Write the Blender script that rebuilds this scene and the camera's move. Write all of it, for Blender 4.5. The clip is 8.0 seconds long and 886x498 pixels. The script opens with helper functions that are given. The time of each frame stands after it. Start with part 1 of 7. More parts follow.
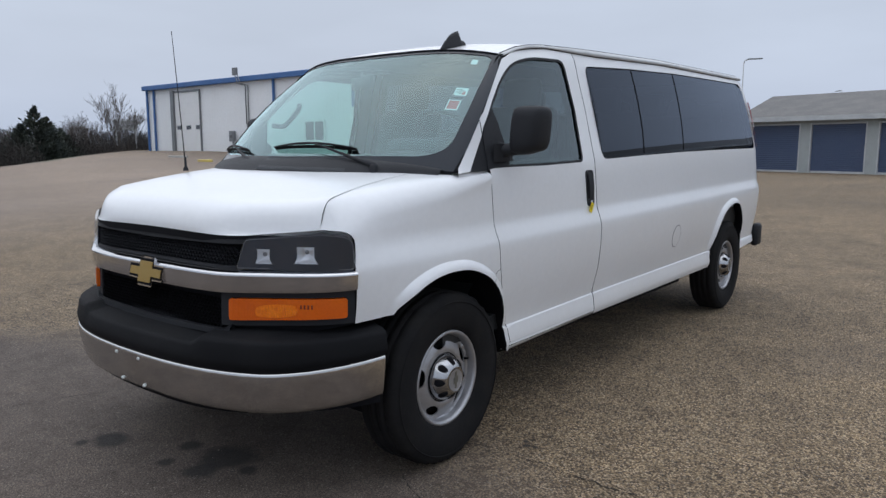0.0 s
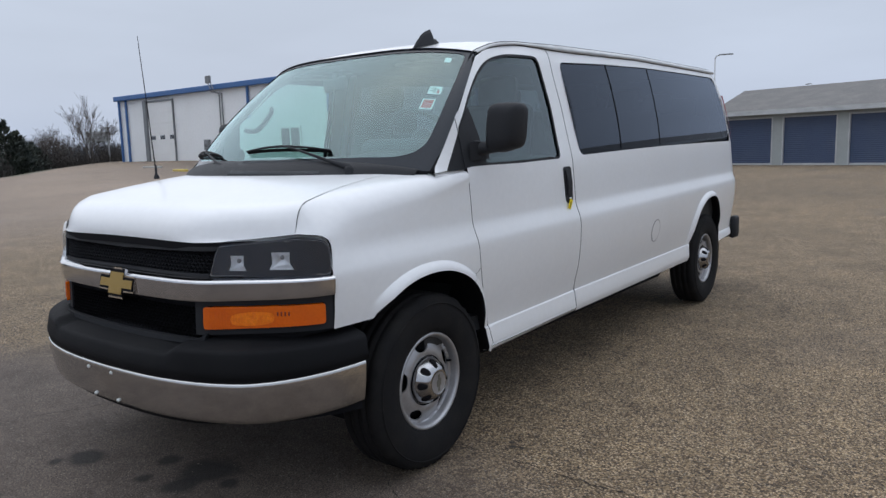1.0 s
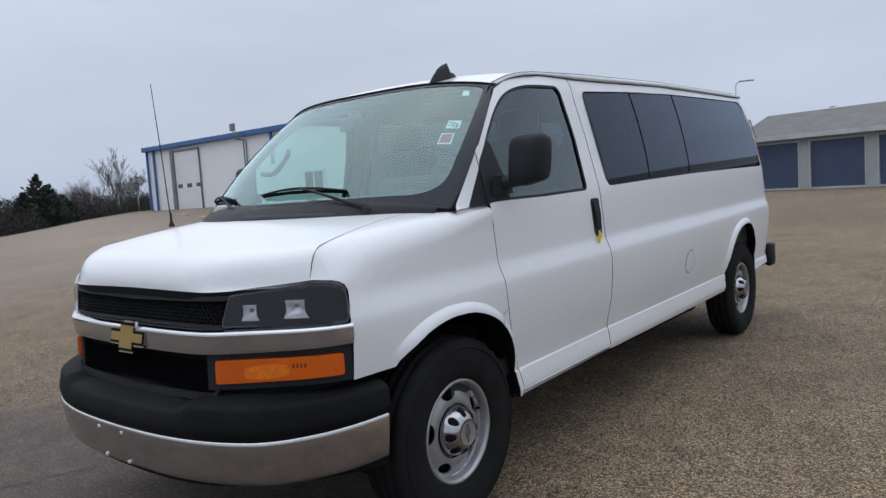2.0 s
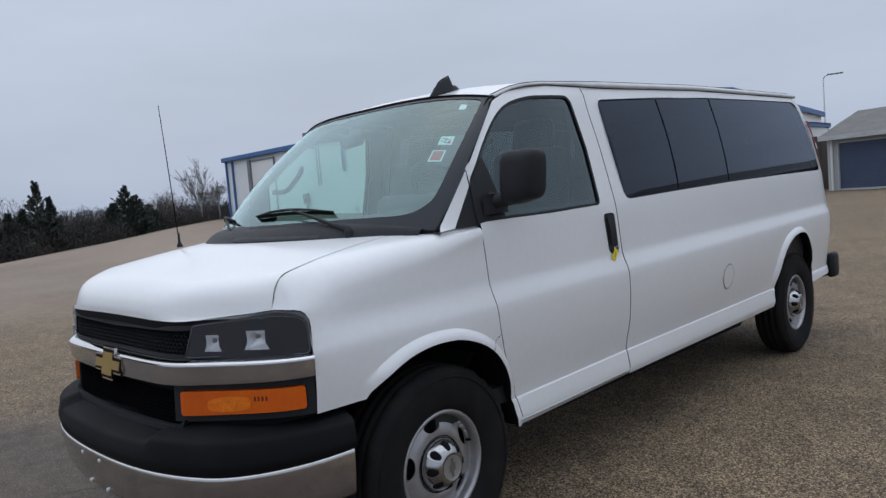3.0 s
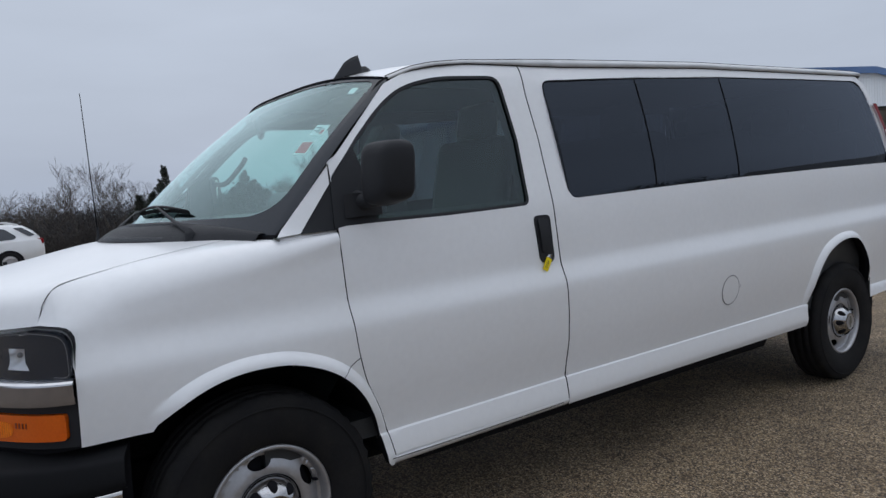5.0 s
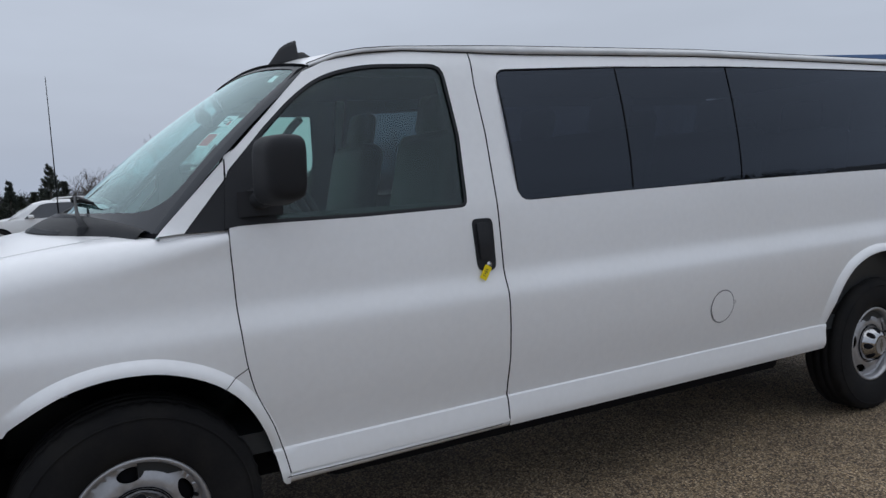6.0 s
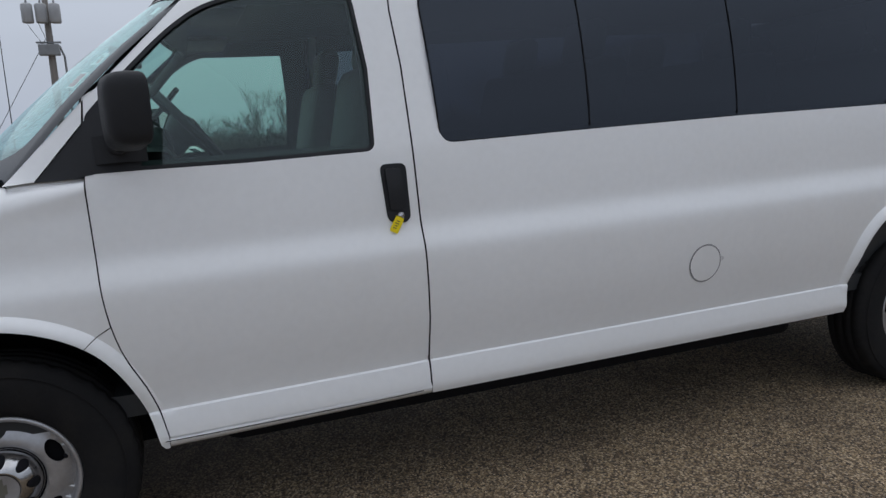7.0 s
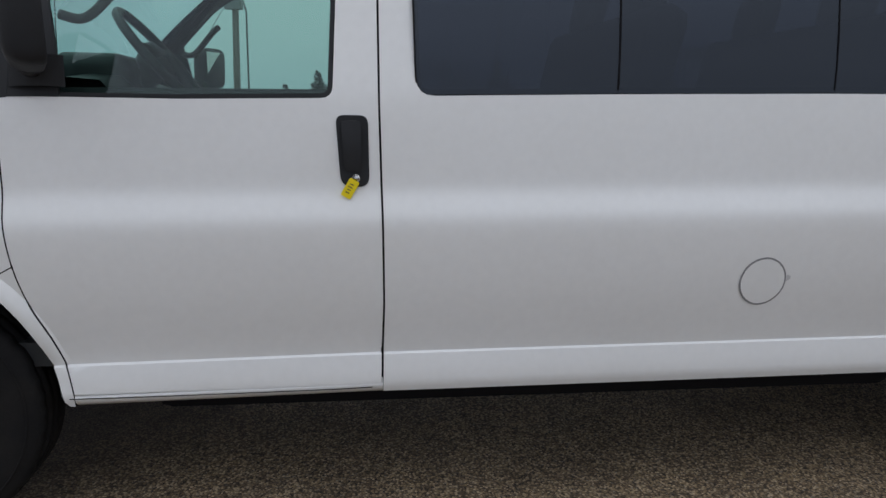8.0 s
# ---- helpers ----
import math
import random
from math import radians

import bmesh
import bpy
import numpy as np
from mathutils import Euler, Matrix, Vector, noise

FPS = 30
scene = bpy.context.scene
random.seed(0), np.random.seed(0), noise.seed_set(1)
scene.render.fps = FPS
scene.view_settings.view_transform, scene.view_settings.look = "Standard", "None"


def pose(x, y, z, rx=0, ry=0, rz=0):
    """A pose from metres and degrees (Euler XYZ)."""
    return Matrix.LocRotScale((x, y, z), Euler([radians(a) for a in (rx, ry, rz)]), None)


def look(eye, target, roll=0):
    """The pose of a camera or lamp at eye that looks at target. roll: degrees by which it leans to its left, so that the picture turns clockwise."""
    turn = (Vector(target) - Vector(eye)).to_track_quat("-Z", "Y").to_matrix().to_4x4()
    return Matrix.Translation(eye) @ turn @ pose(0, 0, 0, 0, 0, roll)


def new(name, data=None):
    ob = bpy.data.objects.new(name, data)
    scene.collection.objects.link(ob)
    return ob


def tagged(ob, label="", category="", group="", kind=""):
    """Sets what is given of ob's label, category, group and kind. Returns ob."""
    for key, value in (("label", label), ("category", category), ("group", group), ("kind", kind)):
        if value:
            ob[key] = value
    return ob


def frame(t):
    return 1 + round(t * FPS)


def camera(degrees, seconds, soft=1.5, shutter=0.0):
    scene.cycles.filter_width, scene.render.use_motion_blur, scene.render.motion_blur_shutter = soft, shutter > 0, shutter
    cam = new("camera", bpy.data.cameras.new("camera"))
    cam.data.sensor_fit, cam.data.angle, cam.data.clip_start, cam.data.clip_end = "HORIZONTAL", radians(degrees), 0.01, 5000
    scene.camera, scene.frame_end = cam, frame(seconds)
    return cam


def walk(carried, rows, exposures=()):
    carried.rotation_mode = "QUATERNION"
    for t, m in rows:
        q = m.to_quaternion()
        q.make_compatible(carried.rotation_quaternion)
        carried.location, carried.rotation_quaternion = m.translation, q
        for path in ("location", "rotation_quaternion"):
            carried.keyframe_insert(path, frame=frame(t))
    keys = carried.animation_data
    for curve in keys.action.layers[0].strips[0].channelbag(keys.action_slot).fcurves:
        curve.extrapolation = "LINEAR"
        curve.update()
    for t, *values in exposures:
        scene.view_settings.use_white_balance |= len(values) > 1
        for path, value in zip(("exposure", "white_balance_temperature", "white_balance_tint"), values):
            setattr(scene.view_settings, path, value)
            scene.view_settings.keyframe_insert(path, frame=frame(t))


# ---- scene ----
cam = camera(64.1, 8.0, 1.45)
PATH = [
    (0, (-2.416, -2.851, 1.41), (-0.865, -1.619, 1.129), 0.0),
    (0.5, (-2.399, -2.837, 1.409), (-0.786, -1.696, 1.101), 0.0),
    (1, (-2.373, -2.827, 1.394), (-0.788, -1.638, 1.12), -1.6),
    (1.5, (-2.269, -2.736, 1.401), (-0.722, -1.485, 1.189), -4.7),
    (1.7, (-2.286, -2.704, 1.375), (-0.711, -1.483, 1.21), -3.9),
    (2.8, (-1.923, -2.906, 1.442), (-0.493, -1.518, 1.266), -4.4),
    (3, (-1.875, -2.92, 1.428), (-0.462, -1.511, 1.288), -4.7),
    (3.5, (-1.674, -2.963, 1.428), (-0.262, -1.552, 1.306), -3.8),
    (4, (-1.386, -3.104, 1.411), (-0.043, -1.627, 1.279), -2.8),
    (4.2, (-1.271, -3.157, 1.424), (0.02, -1.641, 1.244), -2.4),
    (5.3, (-0.641, -3.287, 1.402), (0.425, -1.601, 1.263), -3.0),
    (5.5, (-0.51, -3.35, 1.427), (0.485, -1.629, 1.213), -1.4),
    (6, (-0.163, -3.342, 1.432), (0.788, -1.592, 1.247), -2.4),
    (6.5, (0.229, -3.346, 1.405), (1.118, -1.559, 1.275), -4.3),
    (7, (0.587, -3.36, 1.387), (1.276, -1.511, 1.061), -3.2),
    (7.2, (0.695, -3.31, 1.317), (1.268, -1.415, 1.027), -3.2),
    (7.4, (0.838, -3.268, 1.366), (1.322, -1.361, 1.008), -2.1),
    (7.5, (0.898, -3.225, 1.382), (1.514, -1.359, 1.007), 0.3),
    (7.6, (0.991, -3.198, 1.359), (1.592, -1.307, 1.105), -0.6),
    (7.8, (1.147, -3.169, 1.345), (1.457, -1.212, 1.071), -0.3),
    (7.9, (1.217, -3.135, 1.333), (1.565, -1.194, 1.001), 1.5),
    (8, (1.286, -3.091, 1.313), (1.561, -1.148, 0.923), 1.3),
]
EXPOSURES = [(0, 0.25, 6350, 10), (1.5, 0.26, 6350, 10), (3.5, 0.02, 6250, 10), (5.5, 0.0, 6380, 10), (7.0, 0.03, 6520, 10), (7.5, 0.15, 6650, 10), (8.0, 0.20, 6700, 10)]
walk(cam, [(t, look(eye, target, roll)) for t, eye, target, roll in PATH], EXPOSURES)


# overcast winter daylight: a soft grey sky over everything and one very wide, weak sun
world = bpy.data.worlds.new("overcast_sky")
scene.world = world
world.use_nodes = True


def sky_nodes(tree):
    n, l = tree.nodes, tree.links
    n.clear()
    out = n.new("ShaderNodeOutputWorld")
    bg = n.new("ShaderNodeBackground")
    sky = n.new("ShaderNodeTexSky")
    sky.sky_type, sky.sun_disc = "NISHITA", False
    sky.sun_elevation, sky.sun_rotation = radians(65), radians(25)
    sky.air_density, sky.dust_density = 2.0, 6.0
    coord = n.new("ShaderNodeTexCoord")
    sep = n.new("ShaderNodeSeparateXYZ")
    l.new(coord.outputs["Generated"], sep.inputs[0])
    ramp = n.new("ShaderNodeValToRGB")
    ramp.color_ramp.elements[0].position, ramp.color_ramp.elements[0].color = 0.0, (0.455, 0.515, 0.63, 1)
    ramp.color_ramp.elements[1].position, ramp.color_ramp.elements[1].color = 1.0, (1.0, 1.085, 1.235, 1)
    mid = ramp.color_ramp.elements.new(0.34)
    mid.color = (0.54, 0.595, 0.70, 1)
    l.new(sep.outputs["Z"], ramp.inputs[0])
    noise_t = n.new("ShaderNodeTexNoise")
    noise_t.inputs["Scale"].default_value, noise_t.inputs["Detail"].default_value = 2.2, 5.0
    stretch = n.new("ShaderNodeMapping")
    stretch.inputs["Scale"].default_value = (1.0, 1.0, 4.0)
    l.new(coord.outputs["Generated"], stretch.inputs[0])
    l.new(stretch.outputs[0], noise_t.inputs["Vector"])
    cloud = n.new("ShaderNodeMapRange")
    cloud.inputs["From Min"].default_value, cloud.inputs["From Max"].default_value = 0.3, 0.7
    cloud.inputs["To Min"].default_value, cloud.inputs["To Max"].default_value = 0.93, 1.06
    l.new(noise_t.outputs[0], cloud.inputs[0])
    mul = n.new("ShaderNodeVectorMath")
    mul.operation = "SCALE"
    l.new(ramp.outputs[0], mul.inputs[0])
    l.new(cloud.outputs[0], mul.inputs["Scale"])
    dim = n.new("ShaderNodeVectorMath")
    dim.operation = "SCALE"
    dim.inputs["Scale"].default_value = 0.08
    l.new(sky.outputs[0], dim.inputs[0])
    mix = n.new("ShaderNodeMix")
    mix.data_type = "RGBA"
    mix.inputs[0].default_value = 0.9
    l.new(dim.outputs[0], mix.inputs[6])
    l.new(mul.outputs[0], mix.inputs[7])
    l.new(mix.outputs[2], bg.inputs["Color"])
    bg.inputs["Strength"].default_value = 1.0
    l.new(bg.outputs[0], out.inputs[0])


sky_nodes(world.node_tree)
sun_data = bpy.data.lights.new("sun", "SUN")
sun_data.energy, sun_data.angle, sun_data.color = 0.65, radians(120), (1.0, 0.98, 0.96)
sun = new("sun", sun_data)
sun.matrix_world = look((3, 7, 16), (0, 0, 0))


# ---- materials ----
def shader(name, colour, rough=0.5, metal=0.0, coat=0.0, coarse=0.0, coarse_scale=2.0, fine=0.0, fine_scale=60.0, bump=0.0, bump_scale=200.0, tint=None, spec=0.5, rough_var=0.0, stretch=(1, 1, 1), objvar=0.0):
    """A surface with variation at two scales: coarse blotches towards tint, fine grain, and relief."""
    m = bpy.data.materials.new(name)
    m.use_nodes = True
    n, l = m.node_tree.nodes, m.node_tree.links
    p = n["Principled BSDF"]
    p.inputs["Base Color"].default_value = (*colour, 1)
    p.inputs["Roughness"].default_value = rough
    p.inputs["Metallic"].default_value = metal
    p.inputs["Specular IOR Level"].default_value = spec
    p.inputs["Coat Weight"].default_value = coat
    p.inputs["Coat Roughness"].default_value = 0.14
    coord = n.new("ShaderNodeTexCoord")
    mp = n.new("ShaderNodeMapping")
    mp.inputs["Scale"].default_value = stretch
    l.new(coord.outputs["Object"], mp.inputs[0])

    def noise_node(scale, detail=4.0):
        t = n.new("ShaderNodeTexNoise")
        t.inputs["Scale"].default_value, t.inputs["Detail"].default_value = scale, detail
        l.new(mp.outputs[0], t.inputs["Vector"])
        return t

    last = None
    if coarse:
        t = noise_node(coarse_scale)
        r = n.new("ShaderNodeMapRange")
        r.inputs["From Min"].default_value, r.inputs["From Max"].default_value = 0.42, 0.68
        r.inputs["To Min"].default_value, r.inputs["To Max"].default_value = 0.0, coarse
        l.new(t.outputs[0], r.inputs[0])
        mx = n.new("ShaderNodeMix")
        mx.data_type = "RGBA"
        mx.inputs[6].default_value = (*colour, 1)
        mx.inputs[7].default_value = (*(tint or [c * 0.6 for c in colour]), 1)
        l.new(r.outputs[0], mx.inputs[0])
        last = mx.outputs[2]
        if rough_var:
            rr = n.new("ShaderNodeMapRange")
            rr.inputs["To Min"].default_value, rr.inputs["To Max"].default_value = rough, min(1, rough + rough_var)
            l.new(t.outputs[0], rr.inputs[0])
            l.new(rr.outputs[0], p.inputs["Roughness"])
    if fine or objvar:
        hsv = n.new("ShaderNodeHueSaturation")
        hsv.inputs["Color"].default_value = (*colour, 1)
        if last:
            l.new(last, hsv.inputs["Color"])
        add = n.new("ShaderNodeMath")
        add.operation = "ADD"
        add.inputs[0].default_value, add.inputs[1].default_value = 0.5, 0.5
        if fine:
            t = noise_node(fine_scale, 3.0)
            r = n.new("ShaderNodeMapRange")
            r.inputs["From Min"].default_value, r.inputs["From Max"].default_value = 0.3, 0.7
            r.inputs["To Min"].default_value, r.inputs["To Max"].default_value = 0.5 - fine, 0.5 + fine
            l.new(t.outputs[0], r.inputs[0])
            l.new(r.outputs[0], add.inputs[0])
        if objvar:
            info = n.new("ShaderNodeObjectInfo")
            r = n.new("ShaderNodeMapRange")
            r.inputs["To Min"].default_value, r.inputs["To Max"].default_value = 0.5 - objvar, 0.5 + objvar
            l.new(info.outputs["Random"], r.inputs[0])
            l.new(r.outputs[0], add.inputs[1])
        l.new(add.outputs[0], hsv.inputs["Value"])
        last = hsv.outputs[0]
    if last:
        l.new(last, p.inputs["Base Color"])
    if bump:
        t = noise_node(bump_scale, 2.0)
        b = n.new("ShaderNodeBump")
        b.inputs["Strength"].default_value, b.inputs["Distance"].default_value = bump, 0.004
        l.new(t.outputs[0], b.inputs["Height"])
        l.new(b.outputs[0], p.inputs["Normal"])
    return m


def pane(name, tint, gloss=1.0, shine_tint=(1, 1, 1), steepness=5.0):
    """Clear or tinted pane: straight-through light, tinted, under a real surface reflection."""
    m = bpy.data.materials.new(name)
    m.use_nodes = True
    n, l = m.node_tree.nodes, m.node_tree.links
    n.clear()
    out = n.new("ShaderNodeOutputMaterial")
    clear = n.new("ShaderNodeBsdfTransparent")
    clear.inputs[0].default_value = (*tint, 1)
    shine = n.new("ShaderNodeBsdfGlossy")
    shine.inputs["Roughness"].default_value = 0.015
    shine.inputs["Color"].default_value = (*shine_tint, 1)
    facing = n.new("ShaderNodeLayerWeight")
    facing.inputs["Blend"].default_value = 0.5
    steep = n.new("ShaderNodeMath")
    steep.operation = "POWER"
    steep.inputs[1].default_value = steepness
    l.new(facing.outputs["Facing"], steep.inputs[0])
    amount = n.new("ShaderNodeMath")
    amount.operation, amount.use_clamp = "MULTIPLY_ADD", True
    amount.inputs[1].default_value, amount.inputs[2].default_value = 0.92, 0.045 * gloss
    l.new(steep.outputs[0], amount.inputs[0])
    mix = n.new("ShaderNodeMixShader")
    l.new(amount.outputs[0], mix.inputs[0])
    l.new(clear.outputs[0], mix.inputs[1])
    l.new(shine.outputs[0], mix.inputs[2])
    l.new(mix.outputs[0], out.inputs[0])
    return m


WHITE = shader("white_van_paint", (0.78, 0.785, 0.79), 0.32, coat=0.6, coarse=0.25, coarse_scale=1.3, tint=(0.70, 0.695, 0.68), fine=0.015, fine_scale=35, rough_var=0.12)
PLASTIC = shader("black_textured_plastic", (0.015, 0.016, 0.019), 0.60, spec=0.28, coarse=0.5, coarse_scale=5, tint=(0.023, 0.024, 0.027), fine=0.08, fine_scale=300, bump=0.25, bump_scale=500)
BUMPER_BLACK = shader("black_bumper_plastic", (0.0088, 0.0090, 0.0102), 0.72, spec=0.12, coarse=0.5, coarse_scale=5, tint=(0.0145, 0.0145, 0.015), fine=0.1, fine_scale=220, bump=0.3, bump_scale=400)
GAP = shader("dark_gap", (0.008, 0.008, 0.010), 0.85, spec=0.15, fine=0.05)
CHROME = shader("chrome", (0.62, 0.615, 0.62), 0.05, metal=1.0, coarse=0.3, coarse_scale=7, tint=(0.50, 0.48, 0.46), rough_var=0.08, fine=0.02, fine_scale=40)
CHROME_BUMPER = shader("dull_chrome_bumper", (0.56, 0.555, 0.55), 0.07, metal=1.0, coarse=0.5, coarse_scale=4, tint=(0.42, 0.40, 0.37), rough_var=0.16, fine=0.04, fine_scale=45)
CAP_CHROME = shader("dull_cap_chrome", (0.43, 0.43, 0.44), 0.12, metal=1.0, coarse=0.5, coarse_scale=20, tint=(0.34, 0.33, 0.31), rough_var=0.15, fine=0.04, fine_scale=90)
MARK_GREY = shader("grey_embossed_mark", (0.16, 0.155, 0.13), 0.45, metal=0.4, fine=0.05)
RUBBER = shader("tyre_rubber", (0.0105, 0.0103, 0.0110), 0.85, spec=0.18, coarse=0.6, coarse_scale=9, tint=(0.0185, 0.0170, 0.0155), fine=0.1, fine_scale=80, bump=0.3, bump_scale=150)
RIM = shader("silver_painted_steel", (0.40, 0.40, 0.415), 0.36, metal=0.65, coarse=0.5, coarse_scale=14, tint=(0.29, 0.28, 0.265), fine=0.05, fine_scale=90)
AMBER = shader("amber_lens", (0.62, 0.098, 0.002), 0.2, coat=0.3, coarse=0.35, coarse_scale=9, tint=(0.72, 0.145, 0.003), fine=0.05, fine_scale=120)
AMBER_DARK = shader("amber_print", (0.16, 0.02, 0.001), 0.4, fine=0.05)
AMBER_BRIGHT = shader("amber_lens_optic", (0.82, 0.19, 0.004), 0.14, coat=0.5, coarse=0.6, coarse_scale=40, tint=(0.66, 0.11, 0.003), fine=0.1, fine_scale=150)
MESH_DARK = shader("black_grille_mesh", (0.006, 0.006, 0.007), 0.9, spec=0.06, fine=0.05)
RED = shader("red_lens", (0.19, 0.004, 0.007), 0.45, spec=0.08, fine=0.1, fine_scale=60)
GOLD = shader("gold_emblem_fill", (0.42, 0.28, 0.08), 0.35, metal=0.3, fine=0.12, fine_scale=250, bump=0.3, bump_scale=600)
LAMP_DARK = shader("smoked_lamp_housing", (0.050, 0.059, 0.078), 0.24, metal=0.45, coarse=0.4, coarse_scale=6, fine=0.05)
REFLECTOR = shader("lamp_reflector", (0.95, 0.95, 0.96), 0.32, metal=0.70, fine=0.02)
CLEAR = pane("clear_lamp_lens", (0.80, 0.82, 0.84), 1.0)
GLASS = pane("green_tinted_glass", (0.60, 0.80, 0.73), 1.2, (0.86, 0.97, 1.0), 3.0)
WINDSHIELD = pane("windshield_glass", (0.64, 0.88, 0.86), 3.6, (0.76, 0.95, 0.96))
TINTED = pane("privacy_glass", (0.080, 0.094, 0.122), 1.30, (0.76, 0.85, 1.0))
FRIT = shader("black_glass_border", (0.014, 0.018, 0.025), 0.22, spec=0.30, fine=0.05)
# cabin shade is put into these colours, since the glass casts none
VINYL = shader("shaded_grey_vinyl", (0.016, 0.019, 0.021), 0.6, coarse=0.3, coarse_scale=4, fine=0.05, fine_scale=90, bump=0.2, bump_scale=300)
DARK_VINYL = shader("shaded_charcoal_vinyl", (0.020, 0.0225, 0.025), 0.55, coarse=0.3, coarse_scale=4, fine=0.05, fine_scale=90, bump=0.2, bump_scale=300)
COWL_GREY = shader("faded_cowl_plastic", (0.075, 0.08, 0.088), 0.6, coarse=0.4, coarse_scale=12, fine=0.06, fine_scale=60)
STEEL_EDGE = shader("grey_moulded_edge", (0.20, 0.20, 0.21), 0.4, fine=0.04)
YELLOW = shader("yellow_tag_plastic", (0.88, 0.69, 0.005), 0.4, fine=0.06, fine_scale=90)
PAPER = shader("white_sticker_paper", (0.72, 0.74, 0.72), 0.6, fine=0.04, fine_scale=90)
RED_PAPER = shader("red_sticker_print", (0.50, 0.06, 0.05), 0.6, fine=0.08, fine_scale=120)
INK = shader("dark_print", (0.05, 0.05, 0.05), 0.6, fine=0.05)


# ---- mesh helpers ----
def mesh_of(name, bm):
    me = bpy.data.meshes.new(name)
    bm.to_mesh(me)
    bm.free()
    return me


def part(name, bm, material, parent, label="", smooth=True):
    """One mesh object under a thing or a part."""
    ob = new(name, mesh_of(name, bm) if isinstance(bm, bmesh.types.BMesh) else bm)
    if material and not ob.data.materials:
        ob.data.materials.append(material)
        if any(f.material_index for f in ob.data.polygons):
            ob.data.materials.append(GAP if material is WHITE else material)
    if smooth:
        ob.data.shade_smooth()
    if parent:
        ob.parent = parent
    return tagged(ob, label)


def thing(name, x, y, z, label, category, group="", kind="", turn=0):
    ob = new(name)
    ob.matrix_basis = pose(x, y, z, 0, 0, turn)
    return tagged(ob, label, category, group, kind)


def solid(name, bm, material, label, category, group="", kind="", smooth=False):
    ob = part(name, bm, material, None, "", smooth)
    return tagged(ob, label, category, group, kind)


def strip(bm, rows, wrap=False, caps=False):
    """Quads between rows of points."""
    vs = [[bm.verts.new(p) for p in row] for row in rows]
    for a, b in zip(vs, vs[1:]):
        count = len(a)
        for i in range(count if wrap else count - 1):
            j = (i + 1) % count
            bm.faces.new((a[i], a[j], b[j], b[i]))
    if caps and wrap:
        bm.faces.new(list(reversed(vs[0])))
        bm.faces.new(vs[-1])
    return bm


def fixed(bm):
    bmesh.ops.recalc_face_normals(bm, faces=bm.faces)
    return bm


def tube(points, radius, sides=8, bm=None, caps=True):
    """A round bar along points; radius a number or one for each point."""
    bm = bm or bmesh.new()
    pts = [Vector(p) for p in points]
    radii = radius if isinstance(radius, (list, tuple)) else [radius] * len(pts)
    rows, side = [], None
    for i, p in enumerate(pts):
        d = (pts[min(i + 1, len(pts) - 1)] - pts[max(i - 1, 0)]).normalized()
        if side is None:
            side = d.orthogonal().normalized()
        side = (side - d * side.dot(d)).normalized()
        up = d.cross(side)
        rows.append([p + radii[i] * (math.cos(a) * side + math.sin(a) * up) for a in [2 * math.pi * k / sides for k in range(sides)]])
    return strip(bm, rows, wrap=True, caps=caps)


def box(lo, hi, bevel=0.0, bm=None, segments=2):
    bm = bm or bmesh.new()
    made = bmesh.ops.create_cube(bm, size=1)["verts"]
    for v in made:
        v.co = [lo[k] + (v.co[k] + 0.5) * (hi[k] - lo[k]) for k in range(3)]
    if bevel:
        edges = list({e for v in made for e in v.link_edges})
        bmesh.ops.bevel(bm, geom=edges, offset=bevel, segments=segments, affect="EDGES", profile=0.5)
    return bm


def revolve(profile, steps=48, axis="y", bm=None, wobble=None):
    """Turns (radius, along) points about the axis; wobble(k, angle) scales a radius."""
    rows = []
    for k, (r, h) in enumerate(profile):
        row = []
        for i in range(steps):
            a = 2 * math.pi * i / steps
            rr = r * (wobble(k, a) if wobble else 1)
            c, s = rr * math.cos(a), rr * math.sin(a)
            row.append((c, h, s) if axis == "y" else (c, s, h))
        rows.append(row)
    return strip(bm or bmesh.new(), rows, wrap=True)


def resample(loop, step, closed=True):
    out, count = [], len(loop)
    for i in range(count if closed else count - 1):
        a, b = loop[i], loop[(i + 1) % count]
        pieces = max(1, int(math.ceil(math.dist(a, b) / step)))
        out += [(a[0] + (b[0] - a[0]) * k / pieces, a[1] + (b[1] - a[1]) * k / pieces) for k in range(pieces)]
    if not closed:
        out.append(tuple(loop[-1]))
    return out


def rounded(loop, radius, pieces=4):
    """A closed loop with its corners rounded."""
    out, count = [], len(loop)
    for i, p in enumerate(loop):
        p, a, b = Vector(p), Vector(loop[i - 1]), Vector(loop[(i + 1) % count])
        r = radius[i] if isinstance(radius, (list, tuple)) else radius
        if r <= 0:
            out.append(tuple(p))
            continue
        s, e = p + (a - p).normalized() * min(r, 0.45 * (a - p).length), p + (b - p).normalized() * min(r, 0.45 * (b - p).length)
        for k in range(pieces + 1):
            t = k / pieces
            out.append(tuple((1 - t) ** 2 * s + 2 * t * (1 - t) * p + t * t * e))
    return out


def smooth_line(keys, per=6):
    """A Catmull-Rom line through the keys."""
    pts, out = [Vector(k) for k in keys], []
    for i in range(len(pts) - 1):
        p0, p1, p2, p3 = pts[max(i - 1, 0)], pts[i], pts[i + 1], pts[min(i + 2, len(pts) - 1)]
        for k in range(per):
            t = k / per
            out.append(tuple(0.5 * (2 * p1 + (p2 - p0) * t + (2 * p0 - 5 * p1 + 4 * p2 - p3) * t * t + (3 * p1 - p0 - 3 * p2 + p3) * t**3)))
    out.append(tuple(pts[-1]))
    return out


